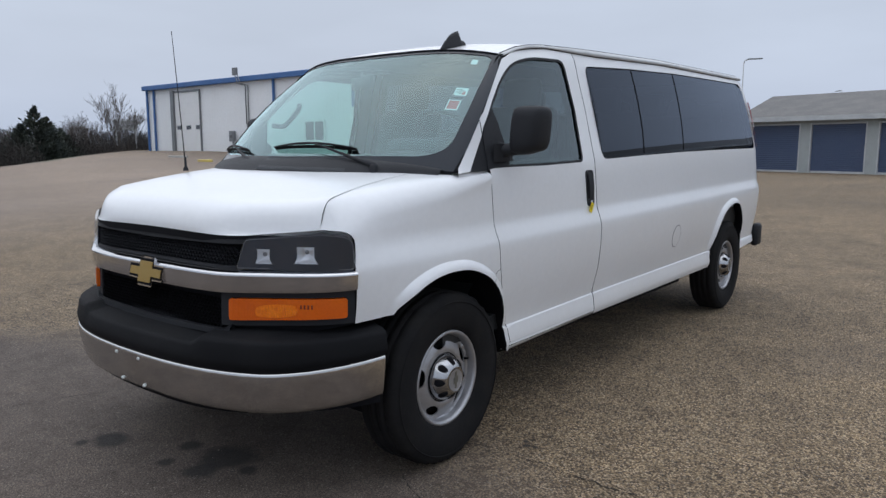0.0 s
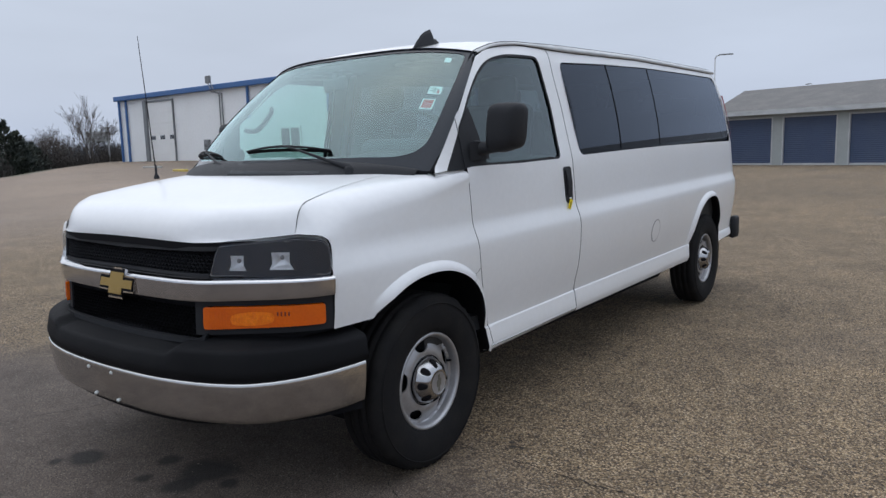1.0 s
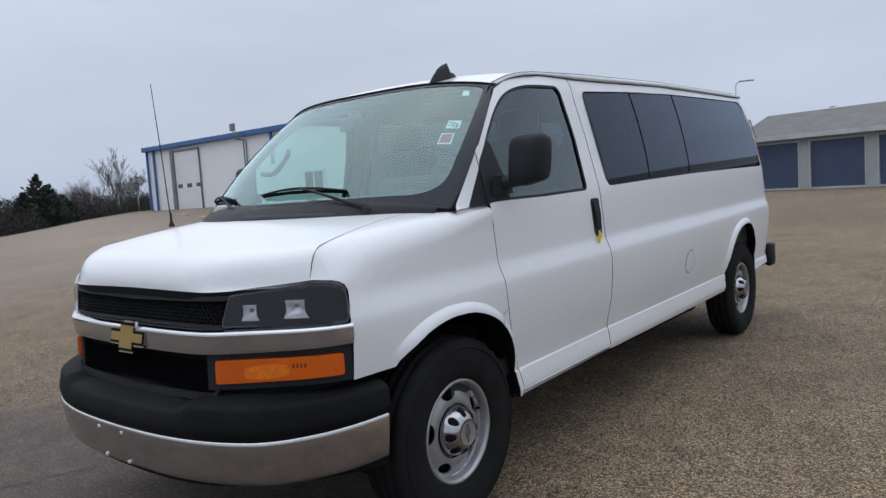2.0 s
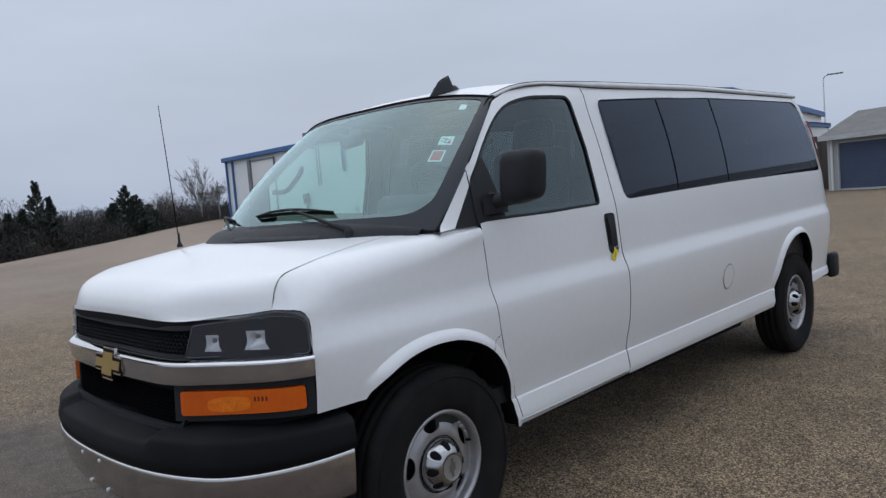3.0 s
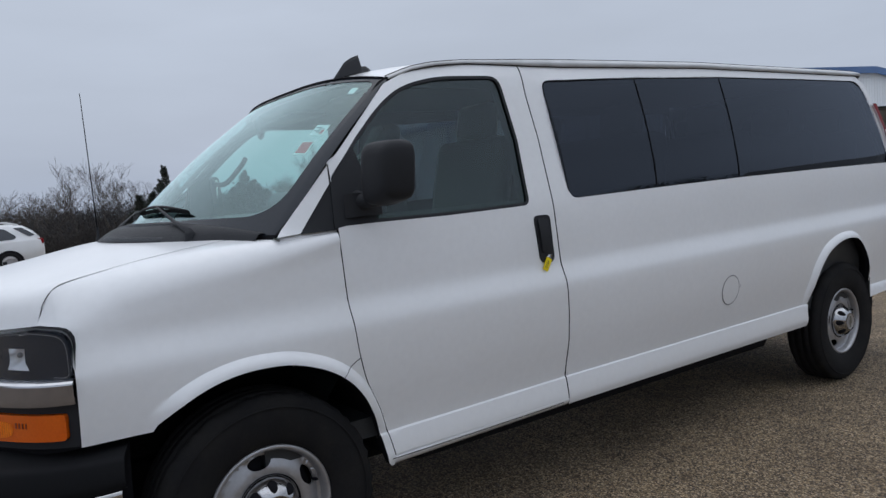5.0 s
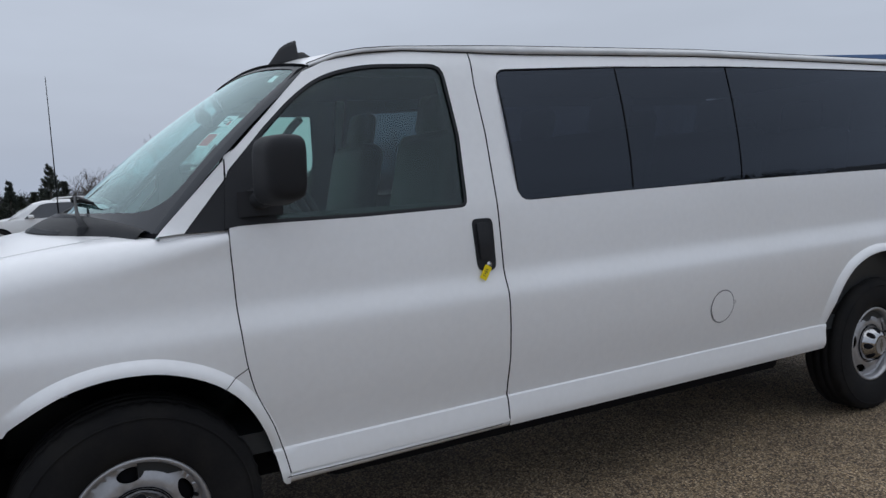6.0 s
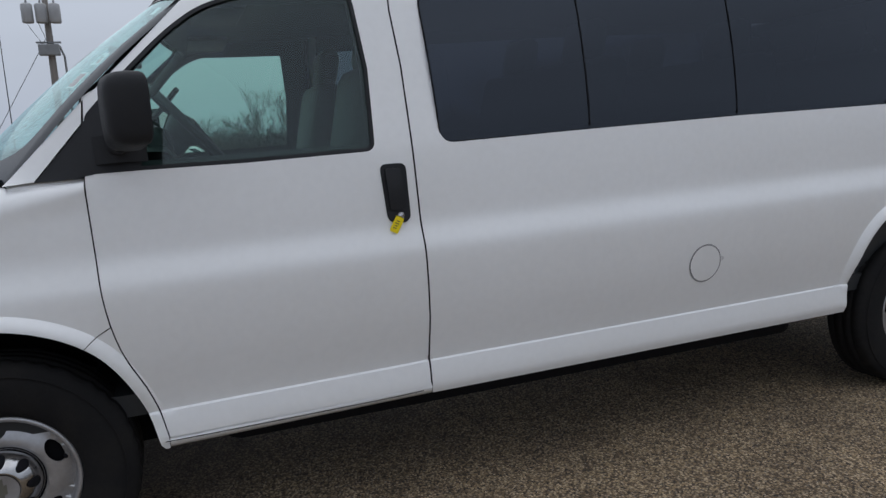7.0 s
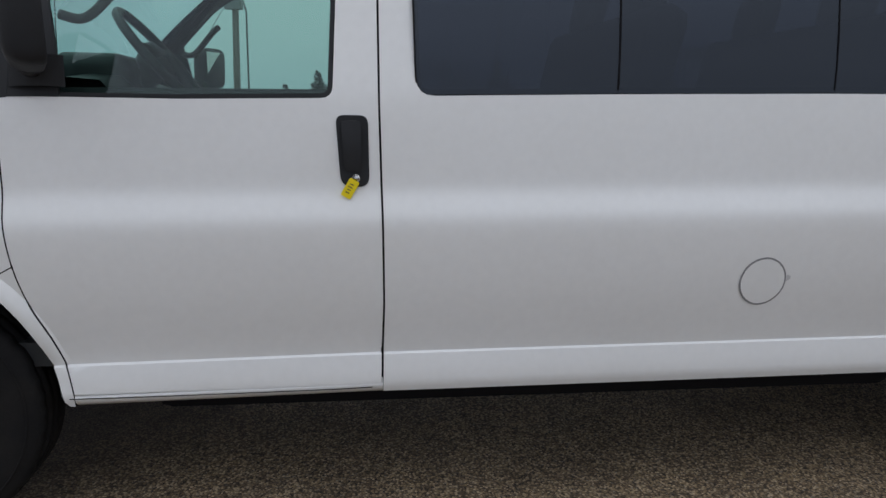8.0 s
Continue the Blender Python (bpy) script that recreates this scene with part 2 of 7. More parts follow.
def inside(pts, loop):
    pts, loop = np.asarray(pts, float), np.asarray(loop, float)
    x, y = pts[:, 0], pts[:, 1]
    res = np.zeros(len(pts), bool)
    a, b = loop, np.roll(loop, -1, 0)
    for (x1, y1), (x2, y2) in zip(a, b):
        if y1 != y2:
            res ^= ((y1 > y) != (y2 > y)) & (x < (x2 - x1) * (y - y1) / (y2 - y1) + x1)
    return res


def inset(loop, amount):
    """The closed loop moved inwards."""
    pts = np.asarray(loop, float)
    area = 0.5 * np.sum(pts[:, 0] * np.roll(pts[:, 1], -1) - np.roll(pts[:, 0], -1) * pts[:, 1])
    d = np.roll(pts, -1, 0) - np.roll(pts, 1, 0)
    d /= np.linalg.norm(d, axis=1)[:, None] + 1e-9
    nrm = np.stack([-d[:, 1], d[:, 0]], 1) * (1 if area > 0 else -1)
    return [tuple(p) for p in pts + nrm * amount]


def skin(outline, holes, place, step, flange=None, extra=(), outward=None, edge_step=None, levels=(), folds=()):
    """Fills a flat outline with holes by small triangles and lays them on a surface by place(u, v). flange(u, v) gives the point to which
    the rims turn in; outward is the way that the faces look; levels are heights, and folds lines, at which the surface has a fold."""
    from mathutils.geometry import delaunay_2d_cdt

    loops = [resample(loop, edge_step or step * 0.7) for loop in (outline, *holes)]
    verts, edges = [], []
    for loop in loops:
        first = len(verts)
        verts += loop
        edges += [(first + i, first + (i + 1) % len(loop)) for i in range(len(loop))]
    rim = np.array(verts)
    (u0, v0), (u1, v1) = rim.min(0), rim.max(0)
    uu, vv = np.meshgrid(np.arange(u0 + step / 2, u1, step), np.arange(v0 + step / 2, v1, step))
    pts = np.stack([uu.ravel(), vv.ravel()], 1)
    if len(extra):
        pts = np.concatenate([pts, np.asarray(extra, float)])
    ok = inside(pts, loops[0])
    for loop in loops[1:]:
        ok &= ~inside(pts, loop)
    pts = pts[ok]
    if len(pts):
        near = np.min(np.linalg.norm(pts[:, None] - rim[None], axis=2), axis=1)
        pts = pts[near > 0.006 if len(extra) else near > 0.3 * step]
    for level in levels:
        if v0 < level < v1:
            if len(pts):
                pts = pts[np.abs(pts[:, 1] - level) > 0.010]
            first = len(verts)
            along = np.linspace(u0 - 0.01, u1 + 0.01, max(2, int((u1 - u0) / 0.05)))
            verts += [(float(u), level) for u in along]
            edges += [(first + i, first + i + 1) for i in range(len(along) - 1)]
    for fold in folds:
        if len(pts):
            gap = np.min(np.linalg.norm(pts[:, None] - np.array(fold)[None], axis=2), axis=1)
            pts = pts[gap > 0.014]
        first = len(verts)
        verts += [tuple(p) for p in fold]
        edges += [(first + i, first + i + 1) for i in range(len(fold) - 1)]
    everything = [Vector(p) for p in verts] + [Vector(p) for p in pts.tolist()]
    cv, _, cf, *_ = delaunay_2d_cdt(everything, edges, [], 0, 1e-6)
    cen = np.array([[sum(cv[i][k] for i in f) / 3 for k in (0, 1)] for f in cf])
    keep = inside(cen, loops[0])
    for loop in loops[1:]:
        keep &= ~inside(cen, loop)
    bm = bmesh.new()
    vs = [bm.verts.new(place(*p)) for p in cv]
    for f, k in zip(cf, keep):
        if k:
            a, b, c = (vs[i] for i in f)
            nrm = (b.co - a.co).cross(c.co - a.co)
            if outward is not None and nrm.dot(outward) < 0:
                b, c = c, b
            try:
                bm.faces.new((a, b, c))
            except ValueError:
                pass
    bmesh.ops.delete(bm, geom=[v for v in bm.verts if not v.link_faces], context="VERTS")
    for e in bm.edges:
        if len(e.link_faces) == 2 and e.calc_face_angle(0.0) > radians(33):
            e.smooth = False
    if flange:
        for loop in loops:
            outer = [bm.verts.new(place(*p)) for p in loop]
            inner = [bm.verts.new(flange(*p)) for p in loop]
            for i in range(len(loop)):
                j = (i + 1) % len(loop)
                bm.faces.new((outer[i], outer[j], inner[j], inner[i])).material_index = 1
    return bm


def joined(*meshes):
    """Several bmeshes as one."""
    first = meshes[0]
    for other in meshes[1:]:
        me = bpy.data.meshes.new("joint")
        other.to_mesh(me)
        other.free()
        first.from_mesh(me)
        bpy.data.meshes.remove(me)
    return first


def mirrored(bm):
    """A copy across the van's middle."""
    other = bm.copy()
    for v in other.verts:
        v.co.y = -v.co.y
    bmesh.ops.reverse_faces(other, faces=other.faces)
    return other


# ---- the van: x runs from its front axle to its rear, the driver's side lies towards -y ----
RAKE = 0.017          # it stands a little higher at the rear
PROFILE = np.array([[0.36, 0.940], [0.40, 0.966], [0.425, 0.975], [0.445, 0.977], [0.50, 0.969], [0.524, 0.9640], [0.531, 0.955], [0.60, 0.965], [0.70, 0.986], [0.82, 1.000], [0.92, 1.004],
                    [0.960, 1.001], [0.975, 0.997], [1.035, 0.974], [1.055, 0.970], [1.09, 0.968], [1.16, 0.964], [1.25, 0.958], [1.31, 0.953], [1.62, 0.880], [1.885, 0.814], [1.92, 0.800], [1.95, 0.776], [2.0, 0.73]])
_fine = np.arange(0.36, 2.0, 0.004)
_raw = np.interp(_fine, PROFILE[:, 0], PROFILE[:, 1])
_soft = np.convolve(np.pad(_raw, 12, mode="edge"), np.ones(7) / 7, mode="same")
_soft = np.convolve(_soft, np.ones(5) / 5, mode="same")[12:-12]
PROFILE = np.stack([_fine, np.where(_fine < 0.62, _raw, _soft)], 1)
FRONT_KEYS = ([(0.458, 0.405), (0.449, 0.45), (0.436, 0.51), (0.410, 0.59), (0.378, 0.66), (0.345, 0.715), (0.300, 0.768), (0.237, 0.816), (0.160, 0.853), (0.071, 0.878), (-0.03, 0.884), (-0.11, 0.876), (-0.18, 0.858), (-0.245, 0.830), (-0.30, 0.797), (-0.352, 0.762)])
REAR_KEYS = ([(3.500, 0.40), (3.502, 0.47), (3.520, 0.58), (3.575, 0.71), (3.66, 0.805), (3.76, 0.852), (3.86, 0.874), (3.957, 0.878), (4.06, 0.860), (4.155, 0.790), (4.24, 0.69), (4.295, 0.58), (4.315, 0.46)])
FRONT_ARCH, REAR_ARCH = smooth_line(FRONT_KEYS, 3), smooth_line(REAR_KEYS, 3)
ARCHES = np.array(smooth_line(FRONT_KEYS, 14) + smooth_line(REAR_KEYS, 14))


def arch_gap(x, z):
    return float(np.min(np.hypot(ARCHES[:, 0] - x, ARCHES[:, 1] - z)))


def half_width(x, z):
    """The body's half width at x and at height z, as it would be with no rake."""
    zz = z - float(np.interp(x, [1.40, 2.13, 2.87, 4.60], [0.0, 0.018, 0.030, 0.046])) * min(1.0, max(0.0, (z - 1.34) / 0.52))
    w = float(np.interp(zz, PROFILE[:, 0], PROFILE[:, 1]))
    if x < 0.25:
        w -= 0.058 * ((0.25 - x) / 0.80) ** 1.6
    if z > 0.5:
        w += 0.012 * math.sin(math.pi * min(1.0, max(0.0, (x - 0.5) / 4.2))) * min(1.0, (z - 0.5) / 0.15)
    edge = 0.113 + (z - 1.306) * 1.005
    if z > 1.2 and x < edge + 0.40:
        w -= float(np.interp(z, [1.285, 1.305, 1.56, 1.90], [0.0, 0.035, 0.024, 0.050])) * min(1.0, 1 - (x - edge) / 0.40) ** 2
    if x > 4.70:
        t = min(1.0, (x - 4.70) / 0.26)
        w -= 0.10 * (1 - math.sqrt(max(0.0, 1 - t * t))) + 0.01 * t
    if 0.4 < z < 1.1:
        d = arch_gap(x, z)
        if d < 0.043:
            t = 1 - d / 0.043
            low = min(1.0, max(0.0, (z - 0.47) / 0.17))
            w += 0.026 * (1 - (1 - t) ** 2.0) * low * low * (3 - 2 * low) * min(1.0, max(0.0, (x + 0.37) / 0.11))
    return w


def raised(x, z):
    """How far a point of the side stands above its height at the front axle."""
    belt = float(np.interp(x, [1.5, 2.125, 2.851, 3.8, 4.74], [0.0, 0.008, 0.014, 0.012, 0.006])) * min(1.0, max(0.0, (z - 1.15) / 0.15))
    return RAKE * x + belt - 0.0085 * max(0.0, x - 1.4) * min(1.0, max(0.0, (0.68 - z) / 0.14))


def on_side(x, z, depth=0.0):
    return (x, -(half_width(x, z) - depth), z + raised(x, z))


def turned_in(amount):
    return lambda x, z: on_side(x, z, amount)


OUT = Vector((0, -1, 0))
van = thing("passenger_van", 0, 0, 0, "long white extended passenger van parked on the lot", "van")


def both_sides(name, bm, material, label="", parent=None, smooth=True):
    """A part on the driver's side and its mirror image."""
    other = mirrored(bm)
    return part(name, bm, material, parent or van, label, smooth), part(name, other, material, parent or van, label, smooth)


def edge_x(z):
    return 0.113 + (z + 0.006 - 1.306) * 1.005


# long rear side with the window band cut out of it
WINDOW_BAND = rounded([(1.480, 1.866), (1.498, 1.322), (4.740, 1.328), (4.585, 1.916), (2.87, 1.900), (2.13, 1.886)], [0.05, 0.055, 0.07, 0.12, 0, 0])
side_outline = [(1.405, 0.404), (1.408, 0.70), (1.400, 1.02), (1.391, 1.30), (1.388, 1.60), (1.373, 1.80), (1.376, 1.940)]
side_outline += [(2.13, 1.950), (3.0, 1.961), (4.40, 1.963), (4.56, 1.948), (4.66, 1.885), (4.80, 1.60), (4.865, 1.30), (4.90, 1.0), (4.90, 0.55), (4.86, 0.475), (4.33, 0.455)]
side_outline += list(reversed(REAR_ARCH[1:])) + [(3.496, 0.396)]
lips = []
for keys in (FRONT_KEYS, REAR_KEYS):
    arch = smooth_line(keys, 4)
    for k in (0.008, 0.017, 0.027, 0.036, 0.043, 0.051):
        for s in (-1, 1):
            fold = []
            for a, m, b in zip(arch, arch[1:], arch[2:]):
                d = (Vector(b) - Vector(a)).normalized()
                fold.append((m[0] - s * k * d.y, m[1] + s * k * d.x))
            lips.append(fold)
bands = (0.415, 0.425, 0.445, 0.485, 0.525, 0.531, 0.575, 0.915, 0.94, 0.955, 0.968, 0.98, 0.995, 1.01, 1.025, 1.037, 1.05, 1.065, 1.085, 1.11, 1.16)
both_sides("side_panel", skin(side_outline, [WINDOW_BAND], on_side, 0.075, turned_in(0.03), (), OUT, 0.035, bands, lips), WHITE)

# front door
DOOR_WINDOW = rounded([(0.347, 1.314), (0.82, 1.309), (1.252, 1.314), (1.262, 1.60), (1.235, 1.886), (0.895, 1.878), (0.73, 1.838), (0.610, 1.755), (0.490, 1.640), (0.349, 1.490)], [0, 0, 0.035, 0, 0.06, 0.08, 0.08, 0.08, 0, 0.02])
door_front = smooth_line([(0.486, 0.440), (0.476, 0.49), (0.464, 0.54), (0.436, 0.625), (0.402, 0.70), (0.378, 0.760), (0.357, 0.85), (0.346, 0.94), (0.341, 1.03), (0.338, 1.14), (0.335, 1.25), (0.336, 1.30), (0.340, 1.35)], 2) + [(0.352, 1.545)]
door_outline = door_front + [(edge_x(1.575) + 0.002, 1.575), (edge_x(1.85) + 0.004, 1.85), (0.78, 1.900), (0.86, 1.922), (0.98, 1.934), (1.3695, 1.936)]
door_outline += [(1.3665, 1.80), (1.3815, 1.60), (1.3845, 1.30), (1.3935, 1.02), (1.4015, 0.70), (1.3985, 0.432)]
rocker = strip(bmesh.new(), [[on_side(x, z, d) for z, d in ((0.447, 0.02), (0.432, 0.001), (0.425, 0.0), (0.412, 0.003), (0.400, 0.012), (0.396, 0.05))] for x in np.linspace(0.484, 1.404, 20)])
both_sides("rocker", fixed(rocker), WHITE)
doors = both_sides("front_door", skin(door_outline, [DOOR_WINDOW], on_side, 0.075, turned_in(0.03), (), OUT, 0.035, bands, lips), WHITE, "white front door with a black handle")
for s, door in zip((-1, 1), doors):
    rim = skin(DOOR_WINDOW, [inset(DOOR_WINDOW, 0.013)], turned_in(0.002), 0.06, None, (), OUT, 0.03)
    glass = skin(inset(DOOR_WINDOW, 0.010), [], turned_in(0.010), 0.12, None, (), OUT)
    if s > 0:
        rim, glass = mirrored(rim), mirrored(glass)
    part("window_seal", rim, PLASTIC, door, "black rubber window seal")
    part("window_glass", glass, GLASS, door, "lightly green tinted glass").visible_shadow = False

# side windows: one dark band in three panes
def in_pane(depth):
    """The straight slope of the side glass, set in by so much."""
    def at(x, z):
        zz = z - float(np.interp(x, [1.40, 2.13, 2.87, 4.60], [0.0, 0.018, 0.030, 0.046])) * min(1.0, max(0.0, (z - 1.34) / 0.52))
        bend = min(0.0, half_width(x, 1.5) - half_width(4.70, 1.5)) if x > 4.70 else 0.0
        bow = 0.012 * math.sin(math.pi * min(1.0, max(0.0, (x - 0.5) / 4.2)))
        low = max(0.0, 1.435 - z)          # the glass stands upright along its foot
        tuck_in = 0.095 * low * low / 0.23
        return (x, -(0.9535 + bow - 0.2417 * (zz - 1.31) + 0.016 * math.sin(math.pi * min(1.0, max(0.0, (zz - 1.31) / 0.575))) + bend - depth - tuck_in), z + raised(x, z))
    return at


def band_top(x):
    return float(np.interp(x, [1.48, 2.13, 2.87, 4.585], [1.866, 1.886, 1.900, 1.916])) - 0.004


for loop in ([(1.496, 1.326), (2.125, 1.326), (2.139, band_top(2.139)), (1.478, band_top(1.478))],
             [(2.125, 1.326), (2.851, 1.326), (2.877, band_top(2.877)), (2.139, band_top(2.139))],
             [(2.851, 1.326), (4.742, 1.330), (4.588, band_top(4.57)), (2.877, band_top(2.877))]):
    (xa, za), (xb, zb), (xc, zc), (xd, zd) = loop
    rows = [[in_pane(0.007)(xa + (xb - xa) * u + (xd - xa + (xc - xb - xd + xa) * u) * v, za + (zb - za) * u + (zd - za + (zc - zb - zd + za) * u) * v) for u in np.linspace(0, 1, 13)] for v in np.linspace(0, 1, 33)]
    both_sides("side_window", strip(bmesh.new(), rows), TINTED, "dark privacy glass")
both_sides("window_seal", skin(inset(WINDOW_BAND, -0.003), [inset(WINDOW_BAND, 0.003)], in_pane(0.002), 0.06, None, (), OUT, 0.03), GAP, "black window seal")
for x0, x1, wide in ((2.123, 2.137, 0.5), (2.849, 2.875, 0.28)):
    post = strip(bmesh.new(), [[in_pane(k)(x0 + s * wide + (x1 - x0) * t, 1.335 + (band_top(x0) - 1.337) * t) for s, k in ((-0.007, 0.006), (-0.004, 0.003), (0.004, 0.003), (0.007, 0.006))] for t in np.linspace(0, 1, 8)])
    both_sides("window_post", post, GAP)

# dark liner behind the panel gaps
liner = skin(inset(rounded(door_outline, 0.01), -0.014), [inset(rounded(door_outline, 0.01), 0.045)], turned_in(0.022), 0.10, None, (), OUT)
both_sides("door_frame", liner, GAP)

# dark rubber in the door gaps
for line in (door_front, [(1.3955, 0.44), (1.404, 0.70), (1.3955, 1.02), (1.3865, 1.30), (1.3835, 1.60), (1.369, 1.80), (1.371, 1.93)]):
    shift = -0.0021 if line is door_front else 0.0005
    both_sides("door_rubber", strip(bmesh.new(), [[on_side(x + shift + d, z, 0.0015) for d in (-0.0018, 0.0018)] for x, z in resample(line, 0.03, False)]), GAP)

# front plan curve of the nose: from the middle to the driver's corner
NOSE = smooth_line([(-0.842, 0.0), (-0.842, 0.20), (-0.838, 0.40), (-0.822, 0.52), (-0.774, 0.62), (-0.725, 0.715), (-0.680, 0.80), (-0.630, 0.872), (-0.580, 0.920), (-0.543, 0.941)], 24)
NOSE = np.array([(x, -y) for x, y in NOSE[:0:-1]] + list(NOSE))
for _ in range(160):
    NOSE[1:-1] = (NOSE[:-2] + 2 * NOSE[1:-1] + NOSE[2:]) / 4
NOSE = [(float(x), max(0.0, float(y))) for x, y in NOSE[len(NOSE) // 2:]]
NOSE_AT = np.r_[0, np.cumsum([math.dist(a, b) for a, b in zip(NOSE, NOSE[1:])])]


def nose(a, z, out=0.0, s=-1):
    """A point on the van's face: a metres round from the middle, at height z, standing out by so much."""
    a2 = min(max(abs(a), 0), NOSE_AT[-1] - 1e-4)
    side = s if a >= 0 else -s
    x, y = np.interp(a2, NOSE_AT, [p[0] for p in NOSE]), np.interp(a2, NOSE_AT, [p[1] for p in NOSE])
    e = 0.01
    tx = np.interp(a2 + e, NOSE_AT, [p[0] for p in NOSE]) - np.interp(a2 - e, NOSE_AT, [p[0] for p in NOSE])
    ty = np.interp(a2 + e, NOSE_AT, [p[1] for p in NOSE]) - np.interp(a2 - e, NOSE_AT, [p[1] for p in NOSE])
    k = math.hypot(tx, ty) or 1
    lean = (0.16 * (z - 0.94) if z > 0.94 else 0.08 * (z - 0.94)) * max(0.2, 1 - a2 / 1.2)
    return (x + lean - out * ty / k, side * (y + out * tx / k), z)


# hood and wings: one surface that rolls over towards the nose and the sides
NX, NY = [p[0] for p in NOSE], [p[1] for p in NOSE]


def roll(x):
    return float(np.interp(x, [-0.9, -0.78, -0.5, 0.0, 0.20, 0.34], [0.112, 0.112, 0.120, 0.095, 0.055, 0.030]))


def plan_y(x):
    """Half width of the front as seen from above."""
    return half_width(x, 1.17) if x >= -0.543 else float(np.interp(x, NX, NY)) - 0.040 * tuck(x)


def tuck(x):
    """How far the corner above the lamp draws in, from the nose to the lamp's rear edge."""
    t = min(1.0, max(0.0, (x + 0.70) / 0.147))
    return t * t * (3 - 2 * t)


def top_base(x, y):
    z = float(np.interp(x, [-0.88, -0.75, -0.6, -0.45, -0.3, -0.15, 0.0, 0.2, 0.34], [1.162, 1.186, 1.210, 1.234, 1.256, 1.276, 1.293, 1.306, 1.312]))
    rear = min(1.0, max(0.0, (x + 0.62) / 0.35))
    return z + 0.026 * (1 - (y / 0.78) ** 2) + 0.021 * rear * rear * (3 - 2 * rear) * max(0.0, 1 - (y / 0.86) ** 2)


def top_z(x, y):
    r = roll(x)
    ds, df = plan_y(x) - abs(y), x - 0.006 - 0.022 * min(1, abs(y) / 0.838) ** 3 - float(np.interp(abs(y), NY, NX))
    d = min(1.0, math.hypot(max(0.0, 1 - ds / r), max(0.0, 1 - df / r)))
    return top_base(x, y) - r * (1 - math.sqrt(max(0.0, 1 - d * d)))


SEAM = smooth_line([(-0.676, 0.838), (-0.665, 0.837), (-0.635, 0.830), (-0.56, 0.806), (-0.45, 0.782), (-0.28, 0.756), (0.0, 0.734), (0.10, 0.728)], 5)
SX, SY = [p[0] for p in SEAM], [p[1] for p in SEAM]


def hood_back(y):
    return -0.275 + 0.345 * (abs(y) / 0.80) ** 2.2


def even(bm, times):
    """Evens out a sheet's inner points and leaves its rim where it is."""
    inner = [v for v in bm.verts if not v.is_boundary]
    for _ in range(times):
        bmesh.ops.smooth_vert(bm, verts=inner, factor=0.5, use_axis_x=False, use_axis_y=False, use_axis_z=True)


hood_rows = []
for v in np.sin(np.linspace(-math.pi / 2, math.pi / 2, 57)):
    y0 = v * 0.838
    x0 = float(np.interp(abs(y0), NY, NX)) + 0.006 + 0.022 * abs(v) ** 3
    x1 = hood_back(v * 0.72)
    row = []
    for t in [1 - math.cos(radians(a)) for a in (0, 6, 12, 20, 28, 36, 46, 56, 68, 80, 90)]:
        row.append(x0 + 0.10 * t)
    row += list(np.linspace(x0 + 0.125, x1, 24))
    hood_rows.append([(x, v * float(np.interp(x, SX, SY)), top_z(x, v * float(np.interp(x, SX, SY)))) for x in row])
hood_bm = fixed(strip(bmesh.new(), hood_rows))
even(hood_bm, 4)
for loop in ([r[0] for r in hood_rows], hood_rows[0], hood_rows[-1], [r[-1] for r in hood_rows]):
    count = len(hood_bm.faces)
    strip(hood_bm, [[p, (p[0] + 0.004, p[1] * 0.997, p[2] - 0.03)] for p in loop])
    hood_bm.faces.ensure_lookup_table()
    for f in hood_bm.faces[count:]:
        f.material_index = 1 if loop[0] == hood_rows[0][0] and loop[-1] == hood_rows[-1][0] else 0
part("radiator_panel", box((-0.76, -0.60, 0.94), (-0.55, 0.60, 1.03), 0.02), GAP, van, "", False)
part("hood", hood_bm, WHITE, van, "white hood")

wing_x = [-0.662, -0.655, -0.648, -0.64, -0.632, -0.625, -0.618, -0.61, -0.602, -0.594, -0.586, -0.578, -0.570, -0.562] + list(np.linspace(-0.543, 0.339, 34))
DOOR_EDGE = np.array([(z, x) for x, z in door_front])


def held(x, z):
    return min(x, float(np.interp(z - RAKE * x, DOOR_EDGE[:, 0], DOOR_EDGE[:, 1])) - 0.0045)


wing_rows = []
for x in wing_x:
    r, w = roll(x), plan_y(x)
    z0 = top_base(x, w) - r
    row = []
    low = 0.98 + RAKE * x if x >= -0.543 else min(z0, 1.085)
    for t in np.linspace(0, 1, 9)[:-1]:
        z = low + (z0 - low) * t
        row.append((held(x, z), -(half_width(x, z - RAKE * x) if x >= -0.543 else w + 0.016 * tuck(x) * (1 - t)), z))
    inner = min(float(np.interp(x, SX, SY)) + 0.003, w - 0.004)
    ys = [w - r * (1 - math.cos(radians(a))) for a in (0, 8, 16, 26, 36, 48, 60, 75, 90)]
    ys = [max(y, inner) for y in ys]
    last = ys[-1]
    ys += [last + (inner - last) * t for t in np.linspace(0.2, 1, 5)]
    row += [(held(x, top_z(x, y)), -y, top_z(x, y)) for y in ys]
    row.append((row[-1][0], row[-1][1] + 0.006, row[-1][2] - 0.003))
    wing_rows.append(row)
wing_top = fixed(strip(bmesh.new(), wing_rows))
even(wing_top, 2)
corner = [v for v in wing_top.verts if v.co.x < -0.40 and not v.is_boundary]
for _ in range(14):
    bmesh.ops.smooth_vert(wing_top, verts=corner, factor=0.5, use_axis_x=False, use_axis_y=True, use_axis_z=True)
count = len(wing_top.faces)
strip(wing_top, [[r[-1], (r[-1][0], r[-1][1], r[-1][2] - (0.03 if r[-1][0] > -0.60 else 0.002))] for r in wing_rows])
